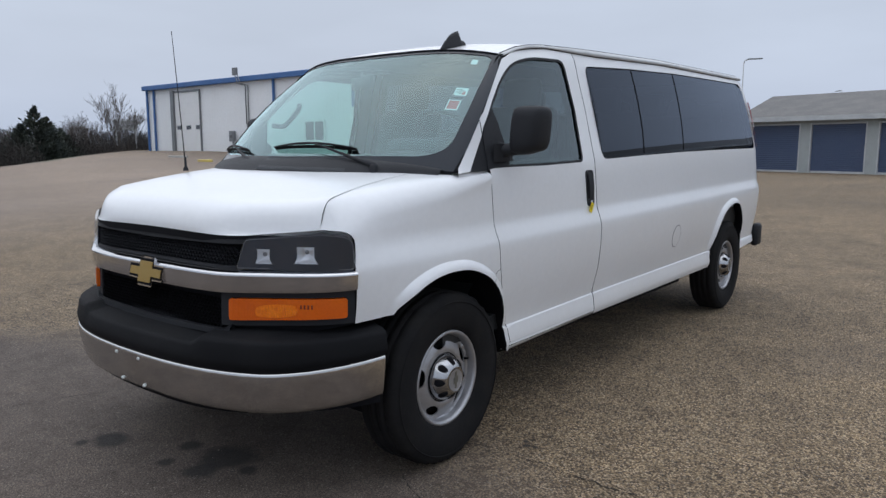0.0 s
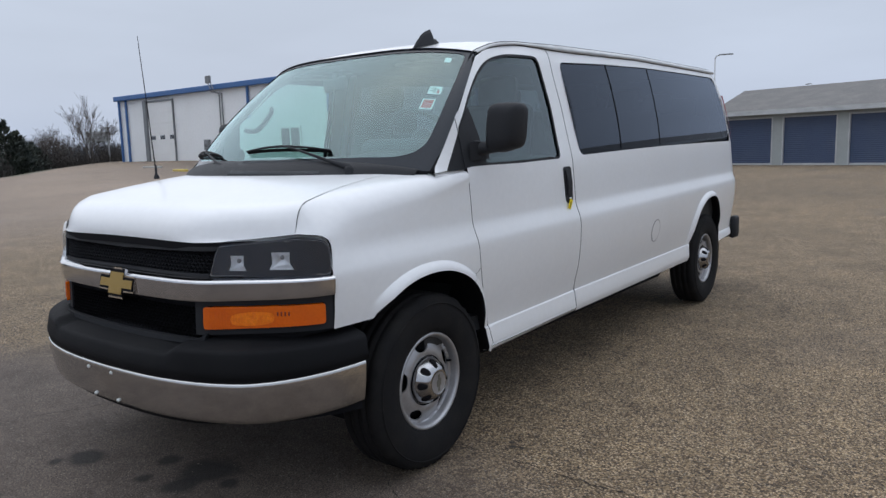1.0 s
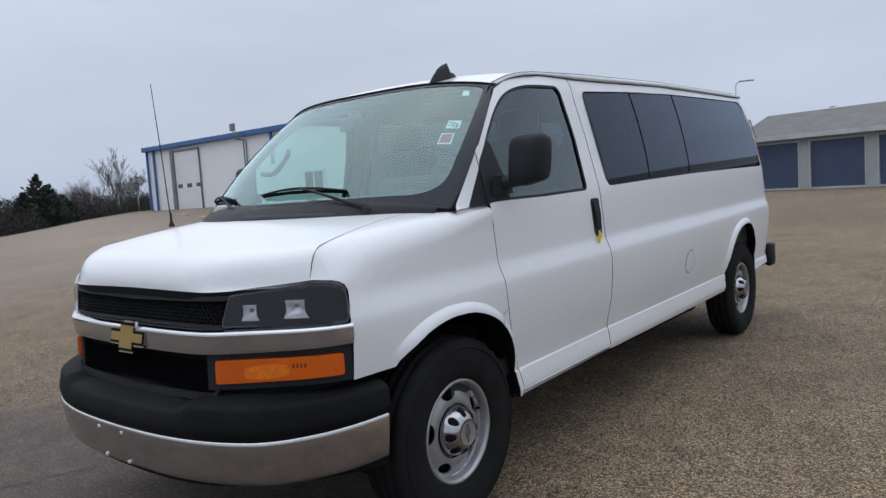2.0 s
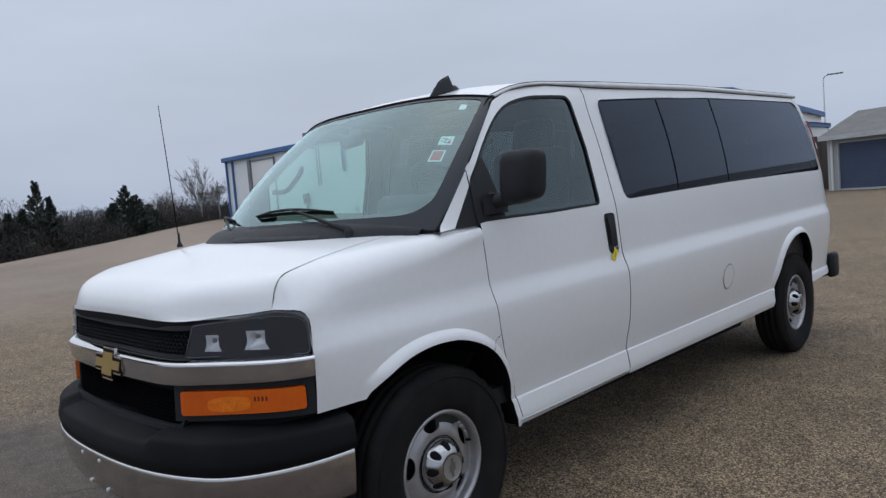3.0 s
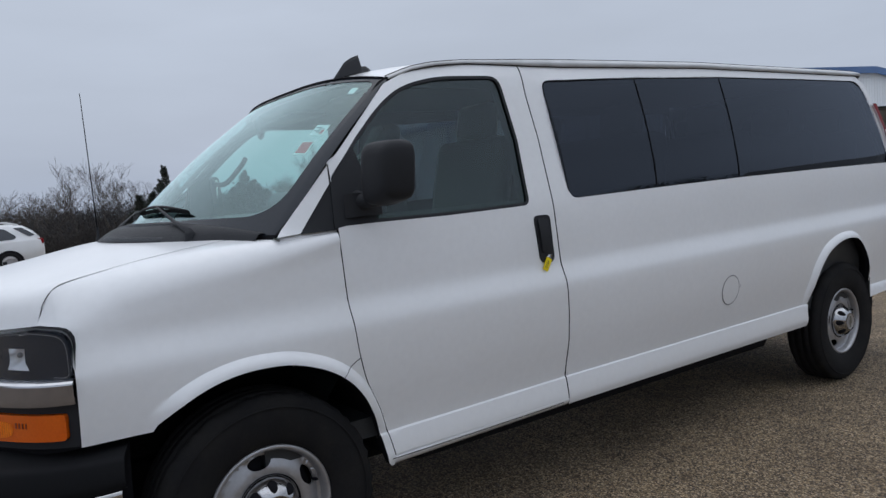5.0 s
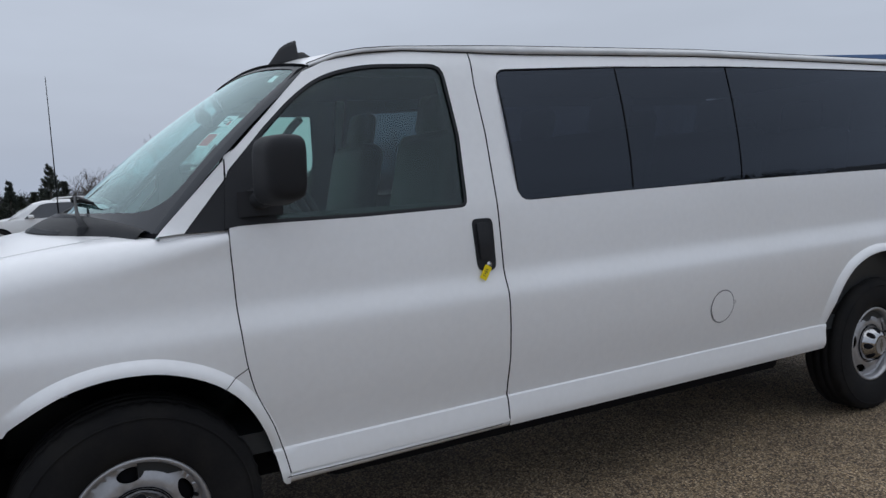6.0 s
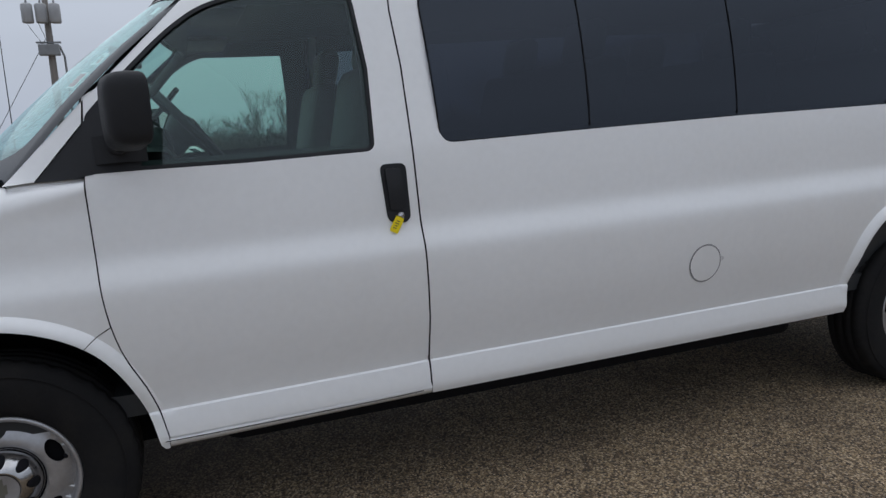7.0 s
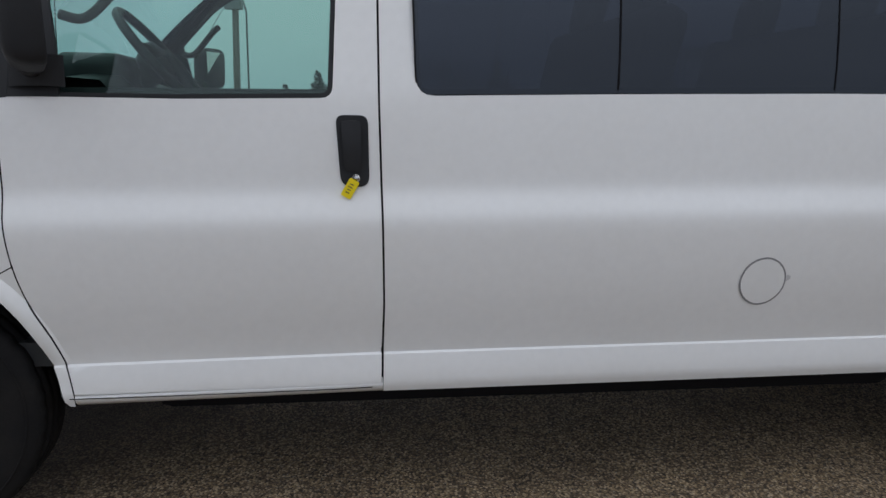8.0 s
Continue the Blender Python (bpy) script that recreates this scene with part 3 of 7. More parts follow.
wing_top.faces.ensure_lookup_table()
for f in wing_top.faces[count:]:
    f.material_index = 1
wing_outline = [(x, 0.98) for x in np.linspace(0.339, -0.543, 34)] + [(-0.546, 0.752), (-0.352, 0.752)]
wing_outline += list(reversed(FRONT_ARCH[1:-1])) + [(0.468, 0.400), (0.4822, 0.400)] + [(x - 0.0042, z) for x, z in door_front if z < 0.97]
wing_side = skin(wing_outline, [], on_side, 0.06, turned_in(0.02), (), OUT, 0.03, bands, lips)
wing = joined(wing_side, wing_top)
wing_flange = [v for v in wing.verts if abs(v.co.z - RAKE * v.co.x - 0.98) < 0.002]
bmesh.ops.delete(wing, geom=[f for f in wing.faces if f.material_index and sum(v in set(wing_flange) for v in f.verts) > 1], context="FACES_ONLY")
wing_flange = [v for v in wing.verts if v.is_valid and abs(v.co.z - RAKE * v.co.x - 0.98) < 0.002]
bmesh.ops.remove_doubles(wing, verts=wing_flange, dist=0.003)
both_sides("fender", wing, WHITE, "white front fender with flared wheel arch")
both_sides("hood_gap", strip(bmesh.new(), [[(x, -(y + d), top_z(x, y + d) - 0.0018) for d in (0.0002, 0.0024)] for x, y in SEAM]), GAP)
pillar = skin([(0.110, 1.296), (0.196, 1.302), (0.340, 1.468), (0.348, 1.548), (edge_x(1.566) + 0.001, 1.570)], [], on_side, 0.05, turned_in(0.04), (), OUT)
both_sides("pillar", pillar, WHITE)
both_sides("fender_top", strip(bmesh.new(), [[on_side(x, z, d) for z, d in ((1.303, 0.016), (1.290, 0.020), (1.262, 0.030))] for x in np.linspace(0.122, 0.338, 12)]), WHITE)
both_sides("sail_cover", skin([(0.322, 1.306), (0.362, 1.311), (0.368, 1.495), (0.344, 1.470)], [], turned_in(-0.0024), 0.05, turned_in(0.012), (), OUT), PLASTIC)
both_sides("mirror_patch", skin([(0.342, 1.312), (0.500, 1.313), (0.496, 1.400), (0.480, 1.500), (0.462, 1.592), (0.352, 1.484)], [], turned_in(-0.0015), 0.05, turned_in(0.012), (), OUT), PLASTIC, "black plastic mirror mounting panel")
both_sides("sail_panel", skin([(0.196, 1.300), (0.334, 1.300), (0.341, 1.33), (0.343, 1.465)], [], turned_in(0.004), 0.05, turned_in(0.04), (), OUT), PLASTIC, "black plastic corner panel")


# windshield, roof and cowl
def glass_base(y):
    t = abs(y) / 0.89
    return Vector((-0.165 + 0.282 * t**2.0, y, 1.332 - 0.026 * t**2))


def glass_top(y):
    t = abs(y) / 0.745
    return Vector((0.580 + 0.117 * t**3, y, 1.928 - 0.041 * t**4))


def on_glass(u, v, depth=0.0):
    """u across from the driver's edge at -1 to 1, v from the base to the top."""
    a, b = glass_base(u * 0.89), glass_top(u * 0.745)
    p = a.lerp(b, v)
    p.y *= 1 + 0.035 * math.sin(math.pi * v)
    p = p + Vector((-0.6, 0, 0.8)) * (0.025 * math.sin(math.pi * v) - depth)
    return tuple(p)


FRONT = Vector((-1, 0, 1))
whole = [(-1, 0), (1, 0), (1, 1), (-1, 1)]
clear_area = rounded([(-0.945, 0.095), (-0.5, 0.072), (0, 0.056), (0.5, 0.072), (0.945, 0.095), (0.970, 0.968), (-0.970, 0.968)], [0.15, 0, 0, 0, 0.15, 0.05, 0.05], 10)
part("windshield", skin(whole, [], on_glass, 0.1, None, (), FRONT), WINDSHIELD, van, "clear windshield with stickers in its upper corner").visible_shadow = False
part("windshield_border", skin(whole, [clear_area], lambda u, v: on_glass(u, v, -0.0025), 0.07, lambda u, v: on_glass(u, v, 0.010), (), FRONT, 0.03), FRIT, van, "black printed glass border")

both_sides("pillar_seal", strip(bmesh.new(), [[on_glass(u, v, d) for u, d in ((-0.985, -0.0035), (-1.0, -0.003), (-1.022, 0.003))] for v in np.linspace(0.0, 1.0, 15)]), FRIT, "black pillar seal")

both_sides("cowl_corner", strip(bmesh.new(), [[glass_base(y) + Vector((dx, 0, dz)) for dx, dz in ((0.004, 0.008), (-0.006, -0.012), (-0.010, -0.050))] for y in np.linspace(-0.892, -0.66, 9)]), GAP, "black cowl corner")


def roof_edge(x):
    return Vector((x, 0.792 - 0.05 * max(0, (0.95 - x) / 0.3) ** 1.5 - 0.10 * max(0, (x - 4.45) / 0.45) ** 2, float(np.interp(x, [0.69, 0.80, 0.90, 1.05, 1.4, 2.7, 4.65, 4.9], [1.888, 1.930, 1.951, 1.967, 1.984, 2.034, 2.066, 2.060]))))


def on_roof(u, v):
    """u from the windshield to the rear, v across."""
    front = glass_top(v * 0.745)
    x = front.x + 0.004 + u * (4.86 - front.x)
    e = roof_edge(x)
    crown = float(np.interp(x, [0.58, 0.75, 1.0, 1.4, 4.4, 4.75, 4.9], [1.932, 1.982, 2.016, 2.040, 2.105, 2.095, 2.060]))
    return Vector((x, v * e.y, e.z + (crown - e.z) * (1 - abs(v) ** 2.5)))


us = [0, 0.01, 0.02, 0.035, 0.05, 0.07, 0.1, 0.15, 0.2, 0.3, 0.4, 0.5, 0.6, 0.7, 0.8, 0.87, 0.92, 0.95, 0.975, 1.0]
part("roof", fixed(strip(bmesh.new(), [[on_roof(u, v) for v in np.linspace(-1, 1, 33)] for u in us])), WHITE, van, "white roof")
rail = [roof_edge(x) for x in list(np.linspace(0.70, 1.1, 12)) + list(np.linspace(1.2, 4.62, 24))]
rail_bm = bmesh.new()
rail_rows = []
for p in rail:
    w = max(p.y + 0.008, half_width(p.x, p.z - 0.026 - raised(p.x, 1.9)) + 0.010)
    k = min(1.0, max(0.45, (p.x - 0.70) / 0.9))
    rail_rows.append([(p.x, -(p.y + (y - p.y) * (1 if y < p.y else k)), p.z + dz * k) for y, dz in ((p.y - 0.02, 0.006), (p.y - 0.004, 0.010), (p.y + 0.004, 0.008), (w - 0.003, -0.006), (w + 0.001, -0.011), (w + 0.001, -0.022), (w - 0.003, -0.026), (w - 0.04, -0.026))])
strip(rail_bm, rail_rows)
both_sides("drip_rail", fixed(rail_bm), shader("grey_drip_rail", (0.46, 0.465, 0.47), 0.35, coat=0.3, coarse=0.4, coarse_scale=9, fine=0.04), "grey metal drip rail")
both_sides("rail_seal", joined(tube([Vector(q[1]) + Vector((0, 0.003, 0.001)) for q in rail_rows], 0.0026, 5), tube([Vector(q[6]) + Vector((0, 0.004, -0.001)) for q in rail_rows], 0.0030, 5)), GAP, "dark sealant line")
front_trim = [glass_top(y) + Vector((-0.004, 0, 0.004)) for y in np.linspace(-0.745, 0.745, 25)]
part("windshield_trim", tube(front_trim, 0.0042, 6), GAP, van, "black rubber trim")

cowl_rows = []
for v in np.linspace(-1, 1, 41):
    y = v * 0.86
    a = Vector((min(hood_back(y), glass_base(y).x - 0.02) - 0.03, y, top_z(min(hood_back(y), 0.1), y) - 0.022))
    b = Vector(on_glass(y / 0.89, 0.006 + 0.050 * (1 - v ** 4), -0.006))
    cowl_rows.append([a.lerp(b, t) + Vector((0, 0, 0.018 * math.sin(math.pi * t))) for t in np.linspace(0, 1, 7)])
cowl = part("cowl", fixed(strip(bmesh.new(), cowl_rows)), PLASTIC, van, "black plastic cowl with vent slats")
for i in range(46):
    v = -0.56 + i * 0.0128
    k = (v + 1) * 20
    near, far_row = cowl_rows[int(k)], cowl_rows[int(k) + 1]
    lo, hi = near[1].lerp(far_row[1], k - int(k)), near[5].lerp(far_row[5], k - int(k))
    part("slat", tube([lo + Vector((0, 0, 0.003)), lo.lerp(hi, 0.5) + Vector((0, 0.010, 0.006)), hi + Vector((0, 0.028, 0.004))], 0.0026, 4), COWL_GREY, cowl, smooth=False)

# back end
back = bmesh.new()
rows = []
for z in (0.42, 0.6, 0.8, 1.0, 1.3, 1.5, 1.7, 1.85, 1.93):
    xe = float(np.interp(z, [0.4, 1.0, 1.3, 1.6, 1.88, 1.93], [4.90, 4.90, 4.865, 4.80, 4.66, 4.55]))
    w = half_width(xe, z)
    rows.append([(xe + 0.08 * (1 - abs(v) ** 6), v * w, z + RAKE * xe) for v in np.linspace(-1, 1, 21)])
rows.append([on_roof(1.0, v) for v in np.linspace(-1, 1, 21)])
part("rear_doors", fixed(strip(back, rows)), WHITE, van, "white rear doors")
for s in (-1, 1):
    lamp_rows = [[(x, s * (half_width(x, z) + 0.016), z + RAKE * x) for x in np.linspace(xe - 0.06, xe + 0.004, 5)] for z, xe in ((1.35, 4.872), (1.45, 4.850), (1.56, 4.822), (1.68, 4.775), (1.76, 4.735))]
    part("tail_light", fixed(strip(bmesh.new(), lamp_rows)), RED, van, "red tail light")
    part("reverse_lens", fixed(strip(bmesh.new(), [[(x, s * (half_width(x, z) + 0.019), z + RAKE * x) for x in np.linspace(xe - 0.05, xe + 0.004, 4)] for z, xe in ((1.52, 4.833), (1.57, 4.82))])), REFLECTOR, van, "white reversing lens")
part("rear_bumper", box((4.86, -0.93, 0.47), (5.06, 0.93, 0.66), 0.035), PLASTIC, van, "black rear bumper")
for s in (-1, 1):
    part("bumper_end", box((4.90, s * 0.945 - 0.035, 0.46), (5.065, s * 0.945 + 0.035, 0.68), 0.03), PLASTIC, van)
    part("mud_flap", box((4.30, s * 0.86 - 0.12, 0.40), (4.325, s * 0.86 + 0.12, 0.66), 0.006), RUBBER, van, "black rubber mud flap")

# wheel housings and cabin floor; added boxes hang low to shade the ground
part("underbody", box((-0.45, -0.44, 0.225), (4.85, 0.44, 0.50), 0.05), GAP, van, "dark underbody lowered to shade the ground", False)
for x0, x1 in ((0.66, 3.36), (4.42, 4.80)):
    part("floor_pan", box((x0, -0.81, 0.305), (x1, 0.81, 0.51), 0.06), GAP, van, "", False)
part("front_frame", box((-0.62, -0.46, 0.37), (-0.45, 0.46, 0.46), 0.02), GAP, van, "", False)
part("suspension_arm", box((-0.24, -0.72, 0.21), (0.26, 0.72, 0.38), 0.04), GAP, van, "", False)
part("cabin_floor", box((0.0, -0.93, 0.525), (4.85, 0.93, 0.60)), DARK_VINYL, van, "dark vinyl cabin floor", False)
part("bulkhead", box((-0.10, -0.86, 0.94), (0.02, 0.86, 1.22), 0.02), GAP, van, "", False)
for arch, deep in ((FRONT_ARCH, 0.5), (REAR_ARCH, 0.5)):
    rows = [[(x, -(half_width(x, z) - 0.02 - d), z + RAKE * x + (0.035 if d > 0.01 else 0.0)) for d in (0.0, 0.03, 0.2, deep)] for x, z in arch]
    liner_bm = strip(bmesh.new(), rows)
    cx = 0.02 if arch is FRONT_ARCH else 3.93
    liner_bm.faces.new([liner_bm.verts.new((x, -(0.95 - deep), z + RAKE * x + 0.03)) for x, z in arch])
    both_sides("wheel_housing", fixed(liner_bm), GAP, "dark wheel housing")


# face of the van
def face(loop, depth, step=0.06, flange=0.03, holes=(), s=-1):
    return skin(loop, list(holes), lambda a, z: nose(a, z, depth, s), step, lambda a, z: nose(a, z, depth - flange, s), (), FRONT, 0.03)


END = float(NOSE_AT[-1])
grille = part("grille", face([(-END, 0.695), (-0.5, 0.665), (0.5, 0.665), (END, 0.735), (END, 1.075), (0.9, 1.085), (0.60, 1.062), (0, 1.052), (-0.60, 1.062), (-0.9, 1.085), (-END, 1.075)], -0.035, 0.08, 0.03), GAP, van, "black plastic grille with chrome crossbar")
for s in (-1, 1):
    bowls = ((0.668, 0.033, 0.974, 1.030), (0.838, 0.044, 0.978, 1.042))
    openings = []
    for a, wide, z0, z1 in bowls:
        lower = [(a + wide * (0.10 + 1.05 * q), z0) for q in np.linspace(-1, 1, 9)]
        upper = [(a + wide * (0.02 + 0.80 * q), z1) for q in np.linspace(1, -1, 9)]
        openings.append(lower + [(a + wide * (0.85 - 0.05 * t), z0 + (z1 - z0) * t) for t in (0.35, 0.65)] + upper + [(a - wide * (0.72 - 0.04 * t), z0 + (z1 - z0) * t) for t in (0.65, 0.35)])
    housing = part("headlight", face(rounded([(0.560, 0.952), (END - 0.006, 0.952), (END - 0.012, 1.084), (0.90, 1.095), (0.594, 1.070)], [0.015, 0.02, 0.05, 0, 0.02]), 0.0, 0.05, 0.02, openings, s), LAMP_DARK, van, "large smoked headlight with two clear reflectors")
    part("bezel", face(rounded([(0.552, 0.944), (END, 0.944), (END - 0.004, 1.094), (0.90, 1.104), (0.586, 1.080)], [0.015, 0.02, 0.05, 0, 0.02]), -0.075, 0.05, -0.072, s=s), GAP, housing)
    for (a, wide, z0, z1), loop in zip(bowls, openings):
        mid_a, mid_z = a + 0.04 * wide, (z0 + z1) / 2 + 0.006
        rows = []
        for t, depth in ((1.0, 0.0), (0.95, 0.014), (0.82, 0.022), (0.60, 0.029), (0.32, 0.033), (0.05, 0.034)):
            rows.append([nose(mid_a + (p[0] - mid_a) * t, mid_z + (p[1] - mid_z) * t, -depth, s) for p in loop])
        part("reflector", fixed(strip(bmesh.new(), rows, wrap=True)), REFLECTOR, housing, "bright curved reflector")
        bulb = bmesh.new()
        bmesh.ops.create_uvsphere(bulb, u_segments=14, v_segments=8, radius=0.0085)
        bmesh.ops.translate(bulb, verts=bulb.verts, vec=nose(mid_a + 0.004, z1 - 0.020, -0.008, s))
        part("bulb", bulb, STEEL_EDGE, housing)
    part("lens", face(rounded([(0.560, 0.952), (END - 0.006, 0.952), (END - 0.012, 1.084), (0.90, 1.095), (0.594, 1.070)], [0.015, 0.02, 0.05, 0, 0.02]), 0.012, 0.05, 0.02, s=s), CLEAR, housing, "clear plastic lens").visible_shadow = False
    edge = [nose(a, z, 0.0125, s) for a, z in rounded([(0.566, 0.957), (END - 0.011, 0.957), (END - 0.017, 1.079), (0.90, 1.090), (0.598, 1.065)], [0.012, 0.016, 0.045, 0, 0.016])]
    part("lens_edge", tube(edge + edge[:1], 0.0008, 4, caps=False), STEEL_EDGE, housing, "moulded lens edge")
    signal = part("turn_signal", face(rounded([(0.530, 0.751), (END - 0.035, 0.772), (END - 0.035, 0.848), (0.530, 0.836)], 0.012), 0.008, 0.04, 0.03, s=s), AMBER, van, "orange turn signal lens")
    for k in range(9):
        a = 0.548 + k * 0.0105
        part("lens_rib", strip(bmesh.new(), [[nose(a - 0.003, z, 0.008, s), nose(a, z, 0.0098, s), nose(a + 0.003, z, 0.008, s)] for z in (0.765, 0.80, 0.832)]), AMBER, signal)
    # ribbed optic; the light it throws back is painted as a brighter amber
    optic = []
    for k, q in enumerate(np.linspace(0, 1, 33)):
        high = 0.004 + 0.022 * math.sin(math.pi * q) ** 0.3
        mid = 0.790 + 0.010 * q
        optic.append([nose(0.640 + 0.172 * q, mid + high * v, 0.0086 + (0.0016 if k % 2 else 0.0), s) for v in np.linspace(-1, 1, 7)])
    part("lens_optic", fixed(strip(bmesh.new(), optic)), AMBER_BRIGHT, signal, "ribbed bright amber optic", False)
    for k in range(4):
        a = 0.822 + 0.014 * k
        part("print_bar", face([(a, 0.806), (a + 0.006, 0.806), (a + 0.006, 0.822), (a, 0.822)], 0.0092, 0.05, 0.001, s=s), AMBER_DARK, signal)
    part("signal_surround", face([(0.482, 0.725), (END, 0.748), (END, 0.888), (0.80, 0.876), (0.482, 0.864)], -0.006, 0.06, 0.03, [rounded([(0.528, 0.749), (END - 0.033, 0.770), (END - 0.033, 0.850), (0.528, 0.838)], 0.012)], s), PLASTIC, van)

bar_rows = []
for a in np.linspace(-END, END, 81):
    lift = (abs(a) / END) ** 2
    bar_rows.append([nose(a, z + lift * (0.010 + 0.016 * (0.946 - z) / 0.093), out) for z, out in ((0.853, -0.01), (0.853, 0.0165), (0.860, 0.0195), (0.875, 0.0225), (0.90, 0.025), (0.924, 0.028), (0.930, 0.0272), (0.936, 0.021), (0.942, 0.009), (0.946, -0.01))])
bar_bm = fixed(strip(bmesh.new(), bar_rows))
for e in bar_bm.edges:
    if len(e.link_faces) == 2 and e.calc_face_angle(0.0) > radians(14):
        e.smooth = False
part("grille_bar", bar_bm, CHROME, van, "wide chrome crossbar")
# meshed inserts of the grille
for z0, z1, reach in ((0.962, 1.040, 0.565), (0.715, 0.835, 0.50)):
    mesh_bm = bmesh.new()
    row = 0
    z = z0
    while z < z1:
        a = -reach + (0.011 if row % 2 else 0)
        while a < reach:
            ring = [nose(a + 0.0105 * math.cos(t), z + 0.0075 * math.sin(t), -0.012) for t in [math.pi / 3 * k for k in range(6)]]
            core = [nose(a + 0.0075 * math.cos(t), z + 0.0050 * math.sin(t), -0.020) for t in [math.pi / 3 * k for k in range(6)]]
            ov, iv = [mesh_bm.verts.new(p) for p in ring], [mesh_bm.verts.new(p) for p in core]
            for k in range(6):
                mesh_bm.faces.new((ov[k], ov[(k + 1) % 6], iv[(k + 1) % 6], iv[k]))
            a += 0.022
        z += 0.0135
        row += 1
    part("grille_mesh", mesh_bm, PLASTIC if z0 > 0.9 else MESH_DARK, grille, "honeycomb mesh", False)
part("grille_rim", joined(face([(-0.60, 1.048), (0, 1.036), (0.60, 1.048), (0.60, 1.064), (0, 1.053), (-0.60, 1.064)], 0.0, 0.05, 0.03), face([(-0.585, 0.948), (0.585, 0.948), (0.585, 0.960), (-0.585, 0.960)], -0.004, 0.05, 0.03),
     face([(-0.52, 0.690), (0, 0.680), (0.52, 0.690), (0.54, 0.735), (0.5, 0.712), (0, 0.704), (-0.5, 0.712), (-0.54, 0.735)], 0.004, 0.05, 0.03)), PLASTIC, grille)

# maker's mark as a plain cross shape
cross = [(-0.088, -0.022), (-0.036, -0.022), (-0.036, -0.050), (0.036, -0.050), (0.036, -0.022), (0.088, -0.022), (0.088, 0.022), (0.036, 0.022), (0.036, 0.050), (-0.036, 0.050), (-0.036, 0.022), (-0.088, 0.022)]
cross = [(1.40 * x + 0.25 * y, 1.02 * y) for x, y in cross]


def mark(scale, z, out, thick, offs=0.0, shape=cross):
    loop = [(x * scale, z + y * scale) for x, y in shape]
    return skin(inset(loop, offs) if offs else loop, [], lambda a, h: (nose(0, h)[0] - out, -a - 0.010, h), 0.05, lambda a, h: (nose(0, h)[0] - out + thick, -a - 0.010, h), (), Vector((-1, 0, 0)))


emblem = part("emblem", mark(1.0, 0.892, 0.0300, 0.012, -0.014), CHROME, van, "chrome-edged gold cross-shaped emblem", False)
part("emblem_border", mark(1.0, 0.892, 0.0322, 0.005, -0.006), GAP, emblem, "", False)
part("emblem_fill", mark(1.0, 0.892, 0.0345, 0.005, 0.006), GOLD, emblem, "gold fill", False)

# front bumper: black top over a chrome face bar, swept round the corners
BUMP = smooth_line([(-0.966, 0.0), (-0.962, 0.20), (-0.943, 0.40), (-0.900, 0.58), (-0.838, 0.72), (-0.752, 0.83), (-0.648, 0.915), (-0.55, 0.972), (-0.45, 1.008)], 6)
BUMP = np.array([(x, -y) for x, y in BUMP[:0:-1]] + list(BUMP))
for _ in range(20):
    BUMP[1:-1] = (BUMP[:-2] + 2 * BUMP[1:-1] + BUMP[2:]) / 4
BUMP = [(float(x), max(0.0, float(y))) for x, y in BUMP[len(BUMP) // 2:]]
BUMP_AT = np.r_[0, np.cumsum([math.dist(a, b) for a, b in zip(BUMP, BUMP[1:])])]


def bump(a, out, z):
    a2 = min(abs(a), BUMP_AT[-1])
    fx, fy = [p[0] for p in BUMP], [p[1] for p in BUMP]
    x, y = np.interp(a2, BUMP_AT, fx), np.interp(a2, BUMP_AT, fy)
    tx, ty = np.interp(a2 + 0.01, BUMP_AT, fx) - np.interp(a2 - 0.01, BUMP_AT, fx), np.interp(a2 + 0.01, BUMP_AT, fy) - np.interp(a2 - 0.01, BUMP_AT, fy)
    k = math.hypot(tx, ty) or 1
    return (x - out * ty / k, math.copysign(1, -a) * (y + out * tx / k) if a else 0.0, z)


BE = float(BUMP_AT[-1])
steps = np.linspace(-BE, BE, 161)


def rise(a):
    t = abs(a) / BE
    return 0.042 * max(0, (t - 0.60) / 0.40) ** 1.5


def dip(a):
    """The step pad in the bumper's top is lower in the middle."""
    return 0.028 * (1 - min(1, max(0, (abs(a) - 0.42) / 0.05)))


upper = [[bump(a, o, z) for o, z in ((-0.17, 0.722 - 0.4 * dip(a)), (-0.10, 0.712 - dip(a) + rise(a) * 0.2), (-0.026, 0.696 - dip(a) + rise(a) * 0.4), (-0.012, 0.692 - dip(a) + rise(a) * 0.4), (-0.004, 0.686 - dip(a) + rise(a) * 0.4), (0.001, 0.676 - dip(a) + rise(a) * 0.4), (0.004, 0.655 - 0.7 * dip(a) + rise(a) * 0.4), (0.013, 0.615 + rise(a) * 0.7), (0.006, 0.574 + rise(a)), (-0.02, 0.570 + rise(a)))] for a in steps]
bumper = part("front_bumper", fixed(strip(bmesh.new(), upper)), BUMPER_BLACK, van, "black plastic front bumper with chrome face bar")
face_bar = [[bump(a, o, z) for o, z in ((-0.01, 0.573 + rise(a)), (0.007, 0.573 + rise(a)), (0.011, 0.567 + rise(a)), (0.012, 0.556 + rise(a)), (0.009, 0.530 + rise(a) * 0.9), (0.001, 0.48 + rise(a) * 0.9), (-0.009, 0.430 + rise(a) * 0.9), (-0.018, 0.410 + rise(a) * 0.9), (-0.040, 0.400 + rise(a) * 0.9), (-0.08, 0.41 + rise(a) * 0.9))] for a in np.linspace(-BE + 0.012, BE - 0.012, 141)]
